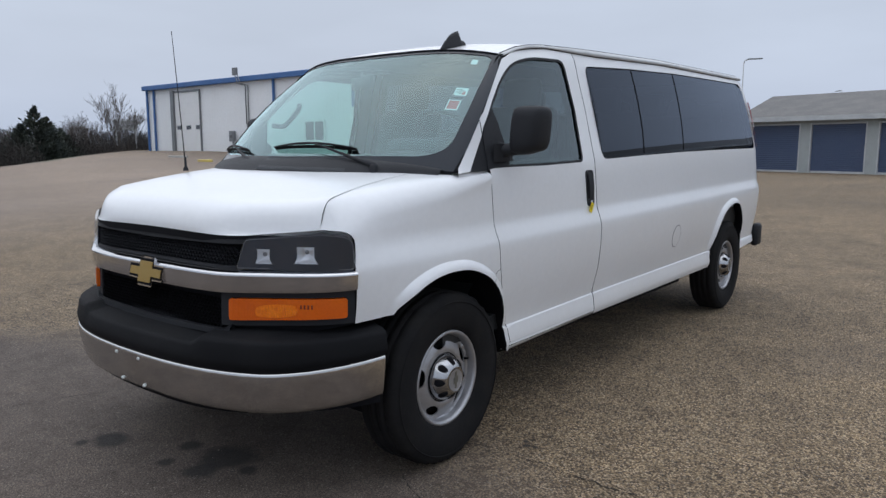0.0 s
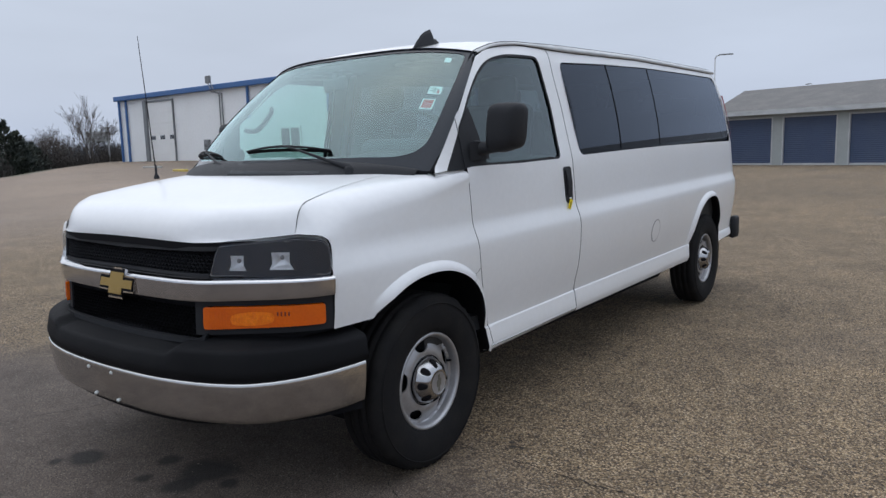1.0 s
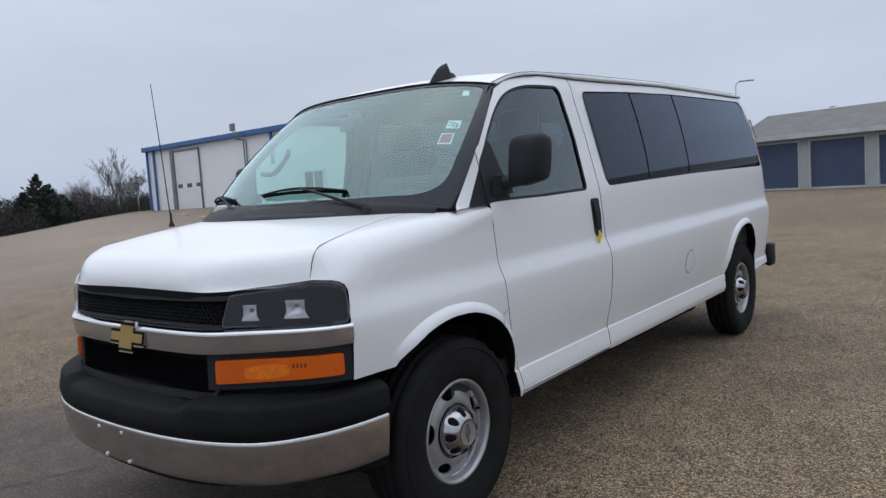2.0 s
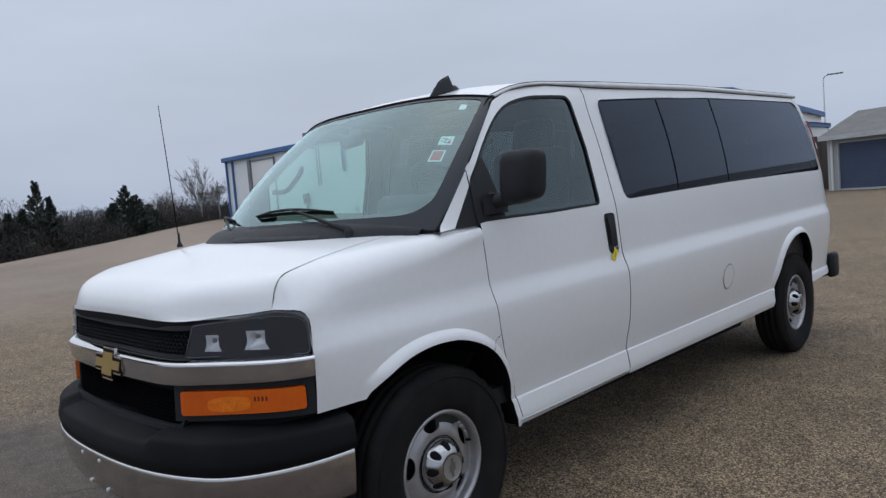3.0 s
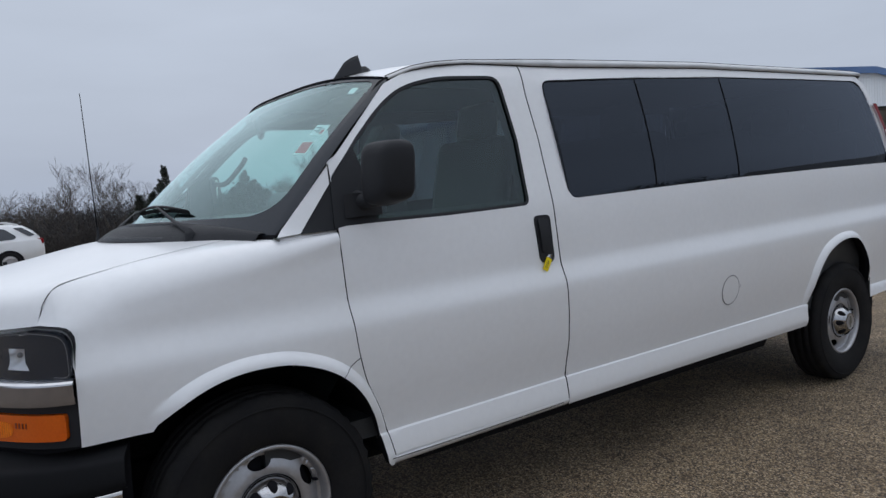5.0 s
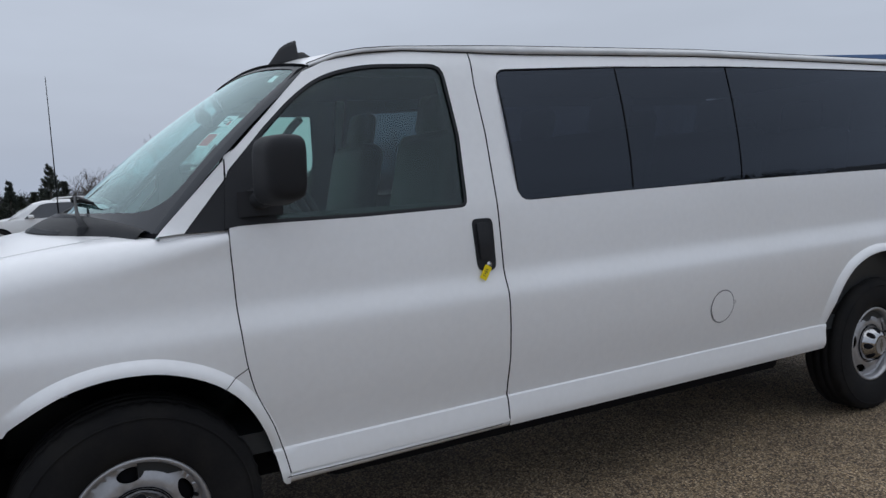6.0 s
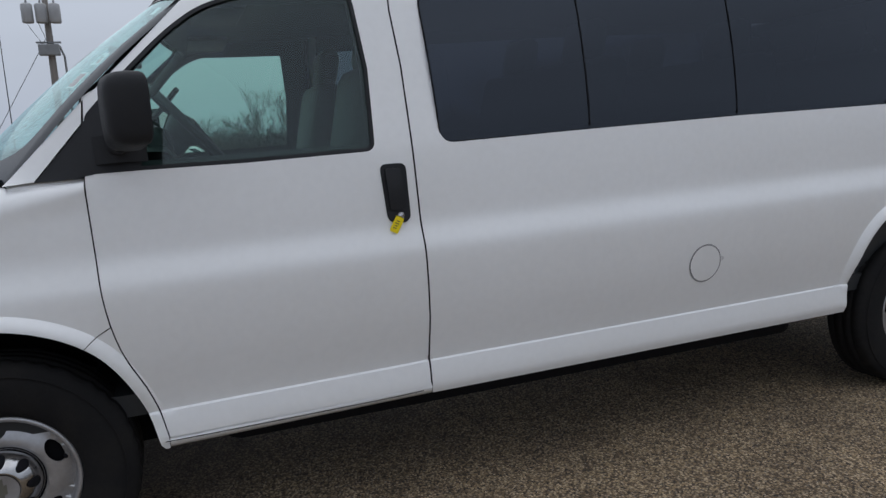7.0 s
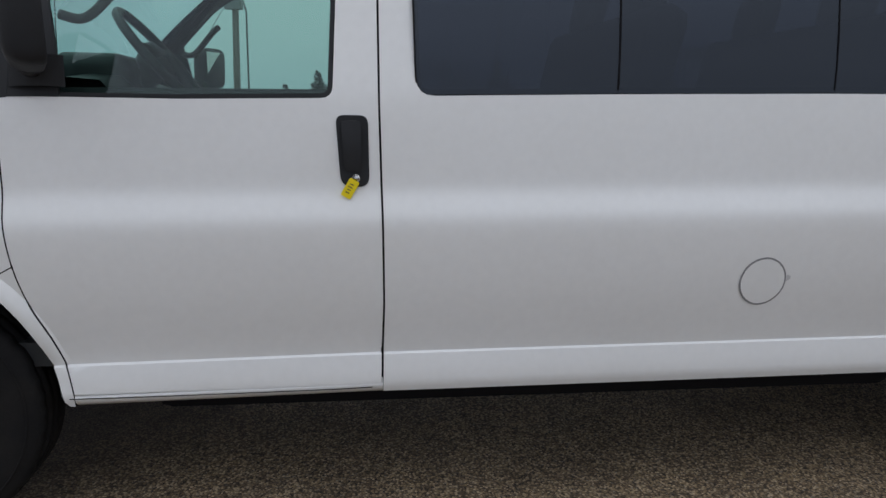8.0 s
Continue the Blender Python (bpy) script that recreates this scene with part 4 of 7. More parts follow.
part("face_bar", fixed(strip(bmesh.new(), face_bar)), CHROME_BUMPER, bumper, "dull chrome lower face bar")
for a, z in ((-0.089, 0.546), (0.089, 0.547), (-0.089, 0.424), (0.089, 0.425)):
    bolt = revolve([(0.0, -0.004), (0.006, -0.004), (0.0075, -0.001), (0.0075, 0.004)], 10)
    bmesh.ops.rotate(bolt, verts=bolt.verts, matrix=Matrix.Rotation(radians(-90), 3, "Z"))
    bmesh.ops.translate(bolt, verts=bolt.verts, vec=bump(a, 0.011 if z > 0.5 else -0.008, z))
    part("bolt", fixed(bolt), PAPER, bumper, "bare plate bolt")
valance = [[bump(a, o, 0.418 - (0.418 - z) * (1 - (abs(a) / 0.90) ** 3)) for o, z in ((-0.04, 0.412), (-0.055, 0.376), (-0.09, 0.358), (-0.16, 0.362))] for a in np.linspace(-0.88, 0.88, 57)]
part("valance", fixed(strip(bmesh.new(), valance)), GAP, bumper, "black lower valance")
fill = [[bump(a, -0.06, 0.40), bump(a, -0.12, 0.72)] for a in steps]
part("bumper_back", strip(bmesh.new(), fill), GAP, bumper)


# ---- wheels ----
def wheel(x, y, side, name_label):
    hub = new("wheel")
    hub.parent = van
    hub.matrix_basis = pose(x, y, 0.390, 0, 0, 0 if side < 0 else 180)
    tagged(hub, name_label)
    R = 0.391
    tread = [(0.212, -0.082), (0.222, -0.098), (0.245, -0.108), (0.285, -0.1165), (0.325, -0.117), (0.350, -0.113), (0.366, -0.107), (0.374, -0.102), (R - 0.004, -0.094), (R, -0.080), (R, -0.062), (R - 0.007, -0.060), (R - 0.007, -0.052), (R, -0.050),
             (R, -0.018), (R - 0.007, -0.016), (R - 0.007, -0.007), (R, -0.005), (R, 0.03), (R - 0.007, 0.032), (R - 0.007, 0.04), (R, 0.042), (R, 0.070), (0.366, 0.094), (0.30, 0.104), (0.22, 0.085)]
    bm = revolve(tread, 96, wobble=lambda k, a: 1.0 - (0.020 if k in (8, 9, 10) and int(a / (2 * math.pi) * 96) % 2 else 0.0))
    for v in bm.verts:
        if v.co.z < -0.36:
            v.co.z = -0.36 - (-(v.co.z) - 0.36) * 0.93
    part("tyre", fixed(bm), RUBBER, hub, "black ribbed tyre")
    part("sidewall_ring", revolve([(0.345, -0.1155), (0.347, -0.1185), (0.350, -0.1180), (0.352, -0.114)], 72), RUBBER, hub)
    # dished steel wheel with five slots
    prof = [(0.2185, -0.080), (0.217, -0.092), (0.211, -0.097), (0.203, -0.094), (0.197, -0.080), (0.193, -0.062), (0.191, -0.050)]
    part("rim_lip", fixed(revolve(prof, 64)), RIM, hub, "silver wheel rim")

    def dish(r):
        return float(np.interp(r, [0.085, 0.100, 0.120, 0.145, 0.170, 0.188, 0.195], [-0.046, -0.062, -0.074, -0.070, -0.058, -0.052, -0.060]))

    ring = [(0.195 * math.cos(a), 0.195 * math.sin(a)) for a in np.linspace(0, 2 * math.pi, 64, endpoint=False)]
    core = [(0.088 * math.cos(a), 0.088 * math.sin(a)) for a in np.linspace(0, 2 * math.pi, 32, endpoint=False)]
    slots = []
    for k in range(5):
        c = radians(98 + 72 * k)
        slot = []
        for t in np.linspace(0, 2 * math.pi, 18, endpoint=False):
            u, v = 0.041 * math.cos(t), 0.0225 * math.sin(t)
            r, a = 0.158 + v + 0.004 * math.cos(t) ** 2, c + u / 0.157
            slot.append((r * math.cos(a), r * math.sin(a)))
        slots.append(slot)
    plate = skin(ring, [core, *slots], lambda px, pz: (px, dish(math.hypot(px, pz)), pz), 0.016, lambda px, pz: (px * 0.985, dish(math.hypot(px, pz)) + 0.007, pz * 0.985), (), Vector((0, -1, 0)), 0.012)
    part("rim", plate, RIM, hub, "silver steel wheel with five slots")
    part("brake_drum", fixed(revolve([(0.0, -0.03), (0.16, -0.03), (0.185, 0.0), (0.185, 0.08)], 32)), GAP, hub)

    def scallop(k, a):
        return 1 - (0.05 if k in (3, 4) else 0.03 if k in (2, 5) else 0) * max(0.0, math.cos(8 * a)) ** 0.7

    cap = revolve([(0.106, -0.060), (0.104, -0.076), (0.100, -0.086), (0.093, -0.100), (0.083, -0.114), (0.068, -0.128), (0.058, -0.134), (0.052, -0.136), (0.050, -0.133), (0.0, -0.133)], 96, wobble=scallop)
    part("cap_ring", fixed(revolve([(0.107, -0.066), (0.111, -0.072), (0.115, -0.066)], 48)), GAP, hub)
    part("valve_stem", tube([(0.168, -0.056, 0.045), (0.173, -0.070, 0.046), (0.176, -0.077, 0.047)], [0.006, 0.006, 0.004], 8), GAP, hub, "black valve stem")
    cap_ob = part("centre_cap", fixed(cap), CAP_CHROME, hub, "chrome lug cover")
    # the shade of each lug hollow is a near-black ellipsoid sunk in the cap
    for k in range(8):
        a = 2 * math.pi * k / 8
        dark = bmesh.new()
        bmesh.ops.create_uvsphere(dark, u_segments=12, v_segments=8, radius=1)
        for v in dark.verts:
            v.co = Vector((v.co.x * 0.0050, v.co.y * 0.0250, v.co.z * 0.0160 * (1 + 0.22 * v.co.y)))
        bmesh.ops.rotate(dark, verts=dark.verts, matrix=Matrix.Rotation(radians(-37), 3, "Z"))
        bmesh.ops.translate(dark, verts=dark.verts, vec=(0.0835, -0.1110, 0))
        bmesh.ops.rotate(dark, verts=dark.verts, matrix=Matrix.Rotation(-a, 3, "Y"))
        part("lug_recess", dark, GAP, cap_ob)
    part("cap_disc", revolve([(0.0, -0.1355), (0.047, -0.1355), (0.049, -0.136)], 32), RIM, cap_ob)
    small = [(0.30 * y, 0.30 * x) for x, y in cross]
    part("cap_mark", skin(small, [], lambda px, pz: (px, -0.1375, pz), 0.05, lambda px, pz: (px, -0.137, pz), (), Vector((0, -1, 0))), MARK_GREY, cap_ob, "", False)
    return hub


for x, y, s in ((0.0, -0.868, -1), (3.980, -0.866, -1), (0.0, 0.868, 1), (3.980, 0.866, 1)):
    wheel(x, y, s, "black tyre on a silver steel wheel with chrome lug cover")


# ---- ground ----
def lot_edge(x):
    """How far back the paving runs at x, before the bank."""
    return float(np.interp(x, [-300, -60, -2, 7.5, 11.5, 15.0, 24.6, 40, 300], [20, 28, 34.2, 35.6, 36.2, 37.9, 46.4, 60, 220]))


def ground_z(x, y):
    def s(t):
        t = min(1.0, max(0.0, t))
        return t * t * (3 - 2 * t)
    z = 1.24 * s((x - 2) / 24) * s((y - 6) / 34) + 0.12 * s((x - 18) / 20) - 0.18 * s((y - 6) / 18) * (1 - s((x - 2) / 12))
    # the lot ends at a bank; beyond it the land falls away
    d = (y - lot_edge(x)) * 0.8
    if x > 24:
        d = min(d, (y - 47))
    z -= 3.2 * s((d - 1.5) / 8.0) + 4.0 * s((d - 20) / 120)
    z += 7.5 * s((d - 140) / 300)
    return z


def grid_lines(lo, hi, fine_lo, fine_hi, fine, coarse):
    a = list(np.arange(fine_lo, fine_hi + 1e-6, fine))
    left, v, st = [], fine_lo, fine
    while v > lo:
        st *= coarse
        v -= st
        left.append(max(v, lo))
    right, v, st = [], fine_hi, fine
    while v < hi:
        st *= coarse
        v += st
        right.append(min(v, hi))
    return left[::-1] + a + right


gx, gy = grid_lines(-1500, 1500, -30, 60, 1.5, 1.3), grid_lines(-1500, 1500, -20, 60, 1.5, 1.3)


def ground_material():
    m = bpy.data.materials.new("weathered_aggregate_paving")
    m.use_nodes = True
    n, l = m.node_tree.nodes, m.node_tree.links
    p = n["Principled BSDF"]
    coord = n.new("ShaderNodeTexCoord")
    at = coord.outputs["Object"]

    def tex(kind, scale, **more):
        t = n.new(kind)
        t.inputs["Scale"].default_value = scale
        for k, v in more.items():
            t.inputs[k].default_value = v
        l.new(at, t.inputs["Vector"])
        return t

    def ramp(src, stops):
        r = n.new("ShaderNodeValToRGB")
        e = r.color_ramp.elements
        while len(e) < len(stops):
            e.new(0.5)
        for el, (q, c) in zip(e, stops):
            el.position, el.color = q, (*c, 1)
        l.new(src, r.inputs[0])
        return r.outputs[0]

    def mixed(kind, fac, a, b):
        x = n.new("ShaderNodeMix")
        x.data_type, x.blend_type = "RGBA", kind
        for k, v in ((0, fac), (6, a), (7, b)):
            if isinstance(v, (int, float)):
                x.inputs[k].default_value = v
            elif isinstance(v, tuple):
                x.inputs[k].default_value = (*v, 1)
            else:
                l.new(v, x.inputs[k])
        return x.outputs[2]

    # pebbles of many tans and greys bound in dull grey
    vor = tex("ShaderNodeTexVoronoi", 115.0)
    stones = ramp(vor.outputs["Color"], [(0.12, (0.042, 0.030, 0.020)), (0.38, (0.19, 0.136, 0.080)), (0.60, (0.345, 0.256, 0.150)), (0.80, (0.58, 0.465, 0.325)), (0.95, (0.085, 0.070, 0.060))])
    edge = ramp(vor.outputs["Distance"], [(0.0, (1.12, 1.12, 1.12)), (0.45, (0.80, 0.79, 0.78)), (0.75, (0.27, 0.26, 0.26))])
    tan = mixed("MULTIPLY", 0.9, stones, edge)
    grit = tex("ShaderNodeTexNoise", 170.0, Detail=3.0)
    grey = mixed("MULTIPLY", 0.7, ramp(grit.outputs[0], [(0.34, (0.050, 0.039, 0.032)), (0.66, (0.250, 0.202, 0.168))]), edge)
    # broad worn patches: tan aggregate laid bare in some places, old dark binder in others
    broad = tex("ShaderNodeTexNoise", 0.35, Detail=4.0, Distortion=0.6)
    spot = n.new("ShaderNodeVectorMath")
    spot.operation = "DISTANCE"
    spot.inputs[1].default_value = (-3.2, 0.6, 0.0)
    l.new(at, spot.inputs[0])
    clampn = n.new("ShaderNodeMapRange")
    clampn.inputs["From Min"].default_value, clampn.inputs["From Max"].default_value = 3.0, 4.4
    clampn.inputs["To Min"].default_value, clampn.inputs["To Max"].default_value = -0.32, 0.18
    l.new(spot.outputs["Value"], clampn.inputs[0])
    add = n.new("ShaderNodeMath")
    add.operation = "ADD"
    l.new(broad.outputs[0], add.inputs[0])
    l.new(clampn.outputs[0], add.inputs[1])
    bare = ramp(add.outputs[0], [(0.30, (0, 0, 0)), (0.62, (1, 1, 1))])
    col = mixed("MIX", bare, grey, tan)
    streak = tex("ShaderNodeTexNoise", 1.6, Detail=5.0, Roughness=0.7)
    col = mixed("MULTIPLY", 1.0, col, ramp(streak.outputs[0], [(0.30, (0.68, 0.67, 0.66)), (0.55, (1, 1, 1)), (0.8, (1.18, 1.15, 1.08))]))
    smudge = tex("ShaderNodeTexNoise", 6.5, Detail=6.0, Roughness=0.72)
    col = mixed("MULTIPLY", 1.0, col, ramp(smudge.outputs[0], [(0.30, (0.80, 0.785, 0.77)), (0.52, (1, 1, 1)), (0.75, (1.16, 1.15, 1.13))]))
    far = tex("ShaderNodeTexNoise", 0.12, Detail=3.0)
    col = mixed("MULTIPLY", 0.8, col, ramp(far.outputs[0], [(0.35, (0.78, 0.76, 0.74)), (0.65, (1.15, 1.1, 1.02))]))
    # grazing sky sheen on the lot's far corner, painted as a paler, pinker, smoother tone
    corner = n.new("ShaderNodeVectorMath")
    corner.operation = "DISTANCE"
    corner.inputs[1].default_value = (4.0, 32.0, 0.0)
    l.new(at, corner.inputs[0])
    pale = n.new("ShaderNodeMapRange")
    pale.inputs["From Min"].default_value, pale.inputs["From Max"].default_value = 15.0, 25.0
    pale.inputs["To Min"].default_value, pale.inputs["To Max"].default_value = 0.54, 0.0
    l.new(corner.outputs["Value"], pale.inputs[0])
    col = mixed("MIX", pale.outputs[0], col, ramp(far.outputs[0], [(0.35, (0.27, 0.215, 0.178)), (0.65, (0.36, 0.285, 0.235))]))
    # pale specks of bare stone
    fleck = tex("ShaderNodeTexVoronoi", 70.0)
    some = n.new("ShaderNodeMath")
    some.operation = "MULTIPLY"
    l.new(ramp(fleck.outputs["Distance"], [(0.16, (1, 1, 1)), (0.30, (0, 0, 0))]), some.inputs[0])
    l.new(ramp(fleck.outputs["Color"], [(0.60, (0, 0, 0)), (0.72, (0.75, 0.75, 0.75))]), some.inputs[1])
    col = mixed("MIX", some.outputs[0], col, (0.33, 0.29, 0.24))
    # oil that has soaked in under the front of the van
    ragged = tex("ShaderNodeTexNoise", 9.0, Detail=5.0)
    for sx, sy, size in ((-0.85, 0.47, 0.10), (-0.60, -0.15, 0.14), (-0.76, -0.17, 0.085), (-0.645, 0.10, 0.06), (-0.815, 0.03, 0.045), (-0.95, 0.55, 0.04), (-0.63, -0.33, 0.05), (0.36, -1.16, 0.022), (0.40, -1.13, 0.016), (0.37, -1.20, 0.014)):
        gap = n.new("ShaderNodeVectorMath")
        gap.operation = "DISTANCE"
        gap.inputs[1].default_value = (sx, sy, 0.0)
        l.new(at, gap.inputs[0])
        blur = n.new("ShaderNodeMath")
        blur.operation = "MULTIPLY_ADD"
        blur.inputs[1].default_value = size * 1.1
        l.new(ragged.outputs[0], blur.inputs[0])
        l.new(gap.outputs["Value"], blur.inputs[2])
        soaked = n.new("ShaderNodeMapRange")
        soaked.inputs["From Min"].default_value, soaked.inputs["From Max"].default_value = size * 1.15, size * 1.70
        soaked.inputs["To Min"].default_value, soaked.inputs["To Max"].default_value = 0.88, 0.0
        l.new(blur.outputs[0], soaked.inputs[0])
        col = mixed("MIX", soaked.outputs[0], col, (0.017, 0.0145, 0.013))
    # land beyond the lot: dry grass and earth
    wild = tex("ShaderNodeTexNoise", 0.08, Detail=6.0)
    land = ramp(wild.outputs[0], [(0.3, (0.045, 0.038, 0.028)), (0.55, (0.075, 0.066, 0.04)), (0.75, (0.06, 0.075, 0.03))])
    attr = n.new("ShaderNodeAttribute")
    attr.attribute_name = "beyond"
    col = mixed("MIX", attr.outputs["Fac"], col, land)
    l.new(col, p.inputs["Base Color"])
    p.inputs["Roughness"].default_value = 0.85
    bump = n.new("ShaderNodeBump")
    bump.inputs["Strength"].default_value, bump.inputs["Distance"].default_value = 0.75, 0.009
    rough = tex("ShaderNodeTexNoise", 190.0, Detail=3.0, Roughness=0.6)
    dome = n.new("ShaderNodeMath")
    dome.operation = "SUBTRACT"
    dome.inputs[0].default_value = 1.0
    l.new(vor.outputs["Distance"], dome.inputs[1])
    l.new(mixed("MIX", bare, rough.outputs[0], dome.outputs[0]), bump.inputs["Height"])
    l.new(bump.outputs[0], p.inputs["Normal"])
    return m


gb = bmesh.new()
layer = gb.verts.layers.float.new("beyond")
rows = []
for x in gx:
    row = []
    for y in gy:
        v = gb.verts.new((x, y, ground_z(x, y)))
        d = (y - lot_edge(x)) * 0.8
        if x > 24:
            d = min(d, y - 47)
        v[layer] = 1.0 if d > 1.6 or abs(x) > 120 or y < -60 else 0.0
        row.append(v)
    rows.append(row)
for a, b in zip(rows, rows[1:]):
    for i in range(len(a) - 1):
        gb.faces.new((a[i], b[i], b[i + 1], a[i + 1]))
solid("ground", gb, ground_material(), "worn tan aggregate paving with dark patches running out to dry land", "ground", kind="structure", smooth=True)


# ---- mirrors, handles, wipers, aerials and small fittings ----
def door_mirror(s, door):
    back = 0.09 if s > 0 else 0.018
    rows = []
    for k, (x, scale) in enumerate(((0.425, 0.50), (0.432, 0.72), (0.448, 0.88), (0.475, 0.97), (0.51, 1.0), (0.555, 0.985), (0.565, 0.95))):
        row = []
        for a in np.linspace(0, 2 * math.pi, 28, endpoint=False):
            c, n = math.cos(a), math.sin(a)
            py = 0.082 * math.copysign(abs(c) ** 0.42, c) * scale
            pz = 0.108 * math.copysign(abs(n) ** 0.42, n) * scale
            row.append((back + 0.398 + 0.68 * (x - 0.425) + (0.22 + 2.0 * min(0.14, x - 0.425)) * py, s * (1.074 + 0.93 * py + 0.010 * (pz / 0.108)), 1.501 + pz - (0.012 if py < 0 and pz < 0 else 0)))
        rows.append(row)
    shell = part("mirror", fixed(strip(bmesh.new(), rows, wrap=True, caps=True)), PLASTIC, door, "black plastic door mirror")
    pane_bm = box((-0.002, -0.066, -0.086), (0.002, 0.066, 0.086), 0.001)
    bmesh.ops.transform(pane_bm, matrix=pose(back + 0.489, s * 1.074, 1.501, 0, 0, -s * 26.0), verts=pane_bm.verts)
    part("mirror_glass", pane_bm, REFLECTOR, shell, "mirror glass", False)
    part("mirror_arm", fixed(tube([(back + 0.41, s * 0.93, 1.405), (back + 0.42, s * 0.96, 1.402), (back + 0.43, s * 1.00, 1.404), (back + 0.44, s * 1.04, 1.412)], [0.040, 0.032, 0.028, 0.030], 12)), PLASTIC, shell, "black mirror arm")
    part("mirror_base", fixed(strip(bmesh.new(), [[(x, s * (half_width(x, z - RAKE * x) + k), z + h) for h in (0.0, 0.085)] for x, z, k in ((0.37, 1.345, 0.004), (0.40, 1.348, 0.022), (0.47, 1.350, 0.026), (0.52, 1.348, 0.006))])), PLASTIC, shell)


for s, door in zip((-1, 1), doors):
    door_mirror(s, door)
    plate_loop = rounded([(1.276, 1.058), (1.360, 1.055), (1.355, 1.265), (1.260, 1.266)], [0.034, 0.034, 0.026, 0.026], 5)
    plate = skin(plate_loop, [], turned_in(-0.004), 0.02, turned_in(0.006), (), OUT)
    cup_loop = rounded([(1.286, 1.104), (1.336, 1.102), (1.334, 1.250), (1.276, 1.250)], 0.014, 4)
    paddle = skin(cup_loop, [], lambda x, z: on_side(x, z, -0.010 - 0.008 * math.sin(math.pi * min(1, max(0, (z - 1.10) / 0.15)))), 0.012, turned_in(0.0), (), OUT)
    lock = revolve([(0.0, -0.004), (0.008, -0.004), (0.010, -0.001), (0.010, 0.006)], 16)
    bmesh.ops.translate(lock, verts=lock.verts, vec=on_side(1.322, 1.081, -0.006))
    if s > 0:
        plate, paddle, lock = mirrored(plate), mirrored(paddle), mirrored(lock)
    handle = part("handle", plate, PLASTIC, door, "black plastic pull handle")
    part("paddle", paddle, PLASTIC, handle)
    part("lock_cylinder", fixed(lock), CHROME, handle)

# fuel filler flap: a round panel in a fine gap; a flat grey patch paints its finger notch's shade
flap_x, flap_z, flap_r = 2.640, 0.736, 0.079
ring = [[on_side(flap_x + r * math.cos(a), flap_z + r * math.sin(a), -d) for r, d in ((flap_r - 0.0030, 0.0012), (flap_r, 0.0004), (flap_r + 0.0030, 0.0012))] for a in np.linspace(0, 2 * math.pi, 49)]
flap = part("fuel_flap", skin([(flap_x + (flap_r - 0.003) * math.cos(a), flap_z + (flap_r - 0.003) * math.sin(a)) for a in np.linspace(0, 2 * math.pi, 40, endpoint=False)], [], turned_in(-0.0022), 0.05, turned_in(0.0), (), OUT), WHITE, van, "round white fuel flap")
part("flap_gap", strip(bmesh.new(), ring), shader("grey_gap", (0.26, 0.26, 0.27), 0.8, fine=0.05), flap)
part("notch", strip(bmesh.new(), [[on_side(flap_x + flap_r + 0.004 + 0.014 * t, flap_z + 0.01 + 0.012 * v * (1 - 0.6 * t), -0.0015) for v in (-1, 0, 1)] for t in (0, 0.5, 1)]), shader("notch_shade", (0.55, 0.55, 0.56), 0.5, fine=0.03), flap)

# arch lip joint and sill joints on the fender
for keys in ([(0.268, 0.782), (0.305, 0.812), (0.356, 0.841)], [(0.47, 0.428), (0.70, 0.424), (1.0, 0.421), (1.25, 0.419), (1.37, 0.421)]):
    line = smooth_line(keys, 5)
    rows = [[on_side(x, z + d, -0.0012) for d in (-0.0016, 0.0016)] for x, z in line]
    both_sides("panel_joint", strip(bmesh.new(), rows), GAP)
# crease near the hood's rear edge: its shade drawn as a thin dark strip
crease = [(x, y, top_z(x, y) + 0.001) for x, y in ((-0.30, 0.02), (-0.285, -0.10), (-0.262, -0.20), (-0.235, -0.30))]
part("hood_crease", strip(bmesh.new(), [[(x - 0.0012, y, z), (x + 0.0012, y, z)] for x, y, z in crease]), GAP, van)

# whip aerial and shark fin
aerial = part("antenna", tube([(-0.148, 0.825, 1.296), (-0.149, 0.833, 1.40), (-0.151, 0.855, 1.68), (-0.154, 0.89, 2.062)], [0.0034, 0.003, 0.0026, 0.0018], 6), GAP, van, "thin black whip antenna")
part("antenna_base", revolve([(0.016, 0.0), (0.015, 0.012), (0.007, 0.026), (0.006, 0.070), (0.004, 0.078)], 16, "z"), PLASTIC, aerial).matrix_basis = pose(-0.148, 0.825, 1.285)
fin_rows = []
for t in (0, 0.05, 0.12, 0.2, 0.3, 0.4, 0.5, 0.58, 0.66, 0.69, 0.705, 0.76, 0.85, 0.93, 1.0):
    x = 0.648 + 0.170 * t
    h = float(np.interp(t, [0, 0.12, 0.30, 0.45, 0.66, 0.69, 0.705, 0.85, 1.0], [0.002, 0.024, 0.060, 0.074, 0.080, 0.080, 0.030, 0.026, 0.004]))
    wdt = float(np.interp(t, [0, 0.2, 0.6, 0.85, 1.0], [0.006, 0.026, 0.036, 0.030, 0.006]))
    zb = 1.940 + 0.23 * (x - 0.648)
    row = []
    for v in np.linspace(-1, 1, 9):
        hh = h * max(0.0, 1 - abs(v) ** 1.1) if h > 0.04 else h * (1 - abs(v) ** 2)
        hh = max(hh, 0.018 * (1 - abs(v) ** 3) * min(1, 6 * t, 6 * (1 - t)))
        row.append((x, -0.400 - 0.04 * t + v * wdt, zb + hh))
    fin_rows.append(row)
part("roof_fin", fixed(strip(bmesh.new(), fin_rows)), PLASTIC, van, "black shark fin antenna")


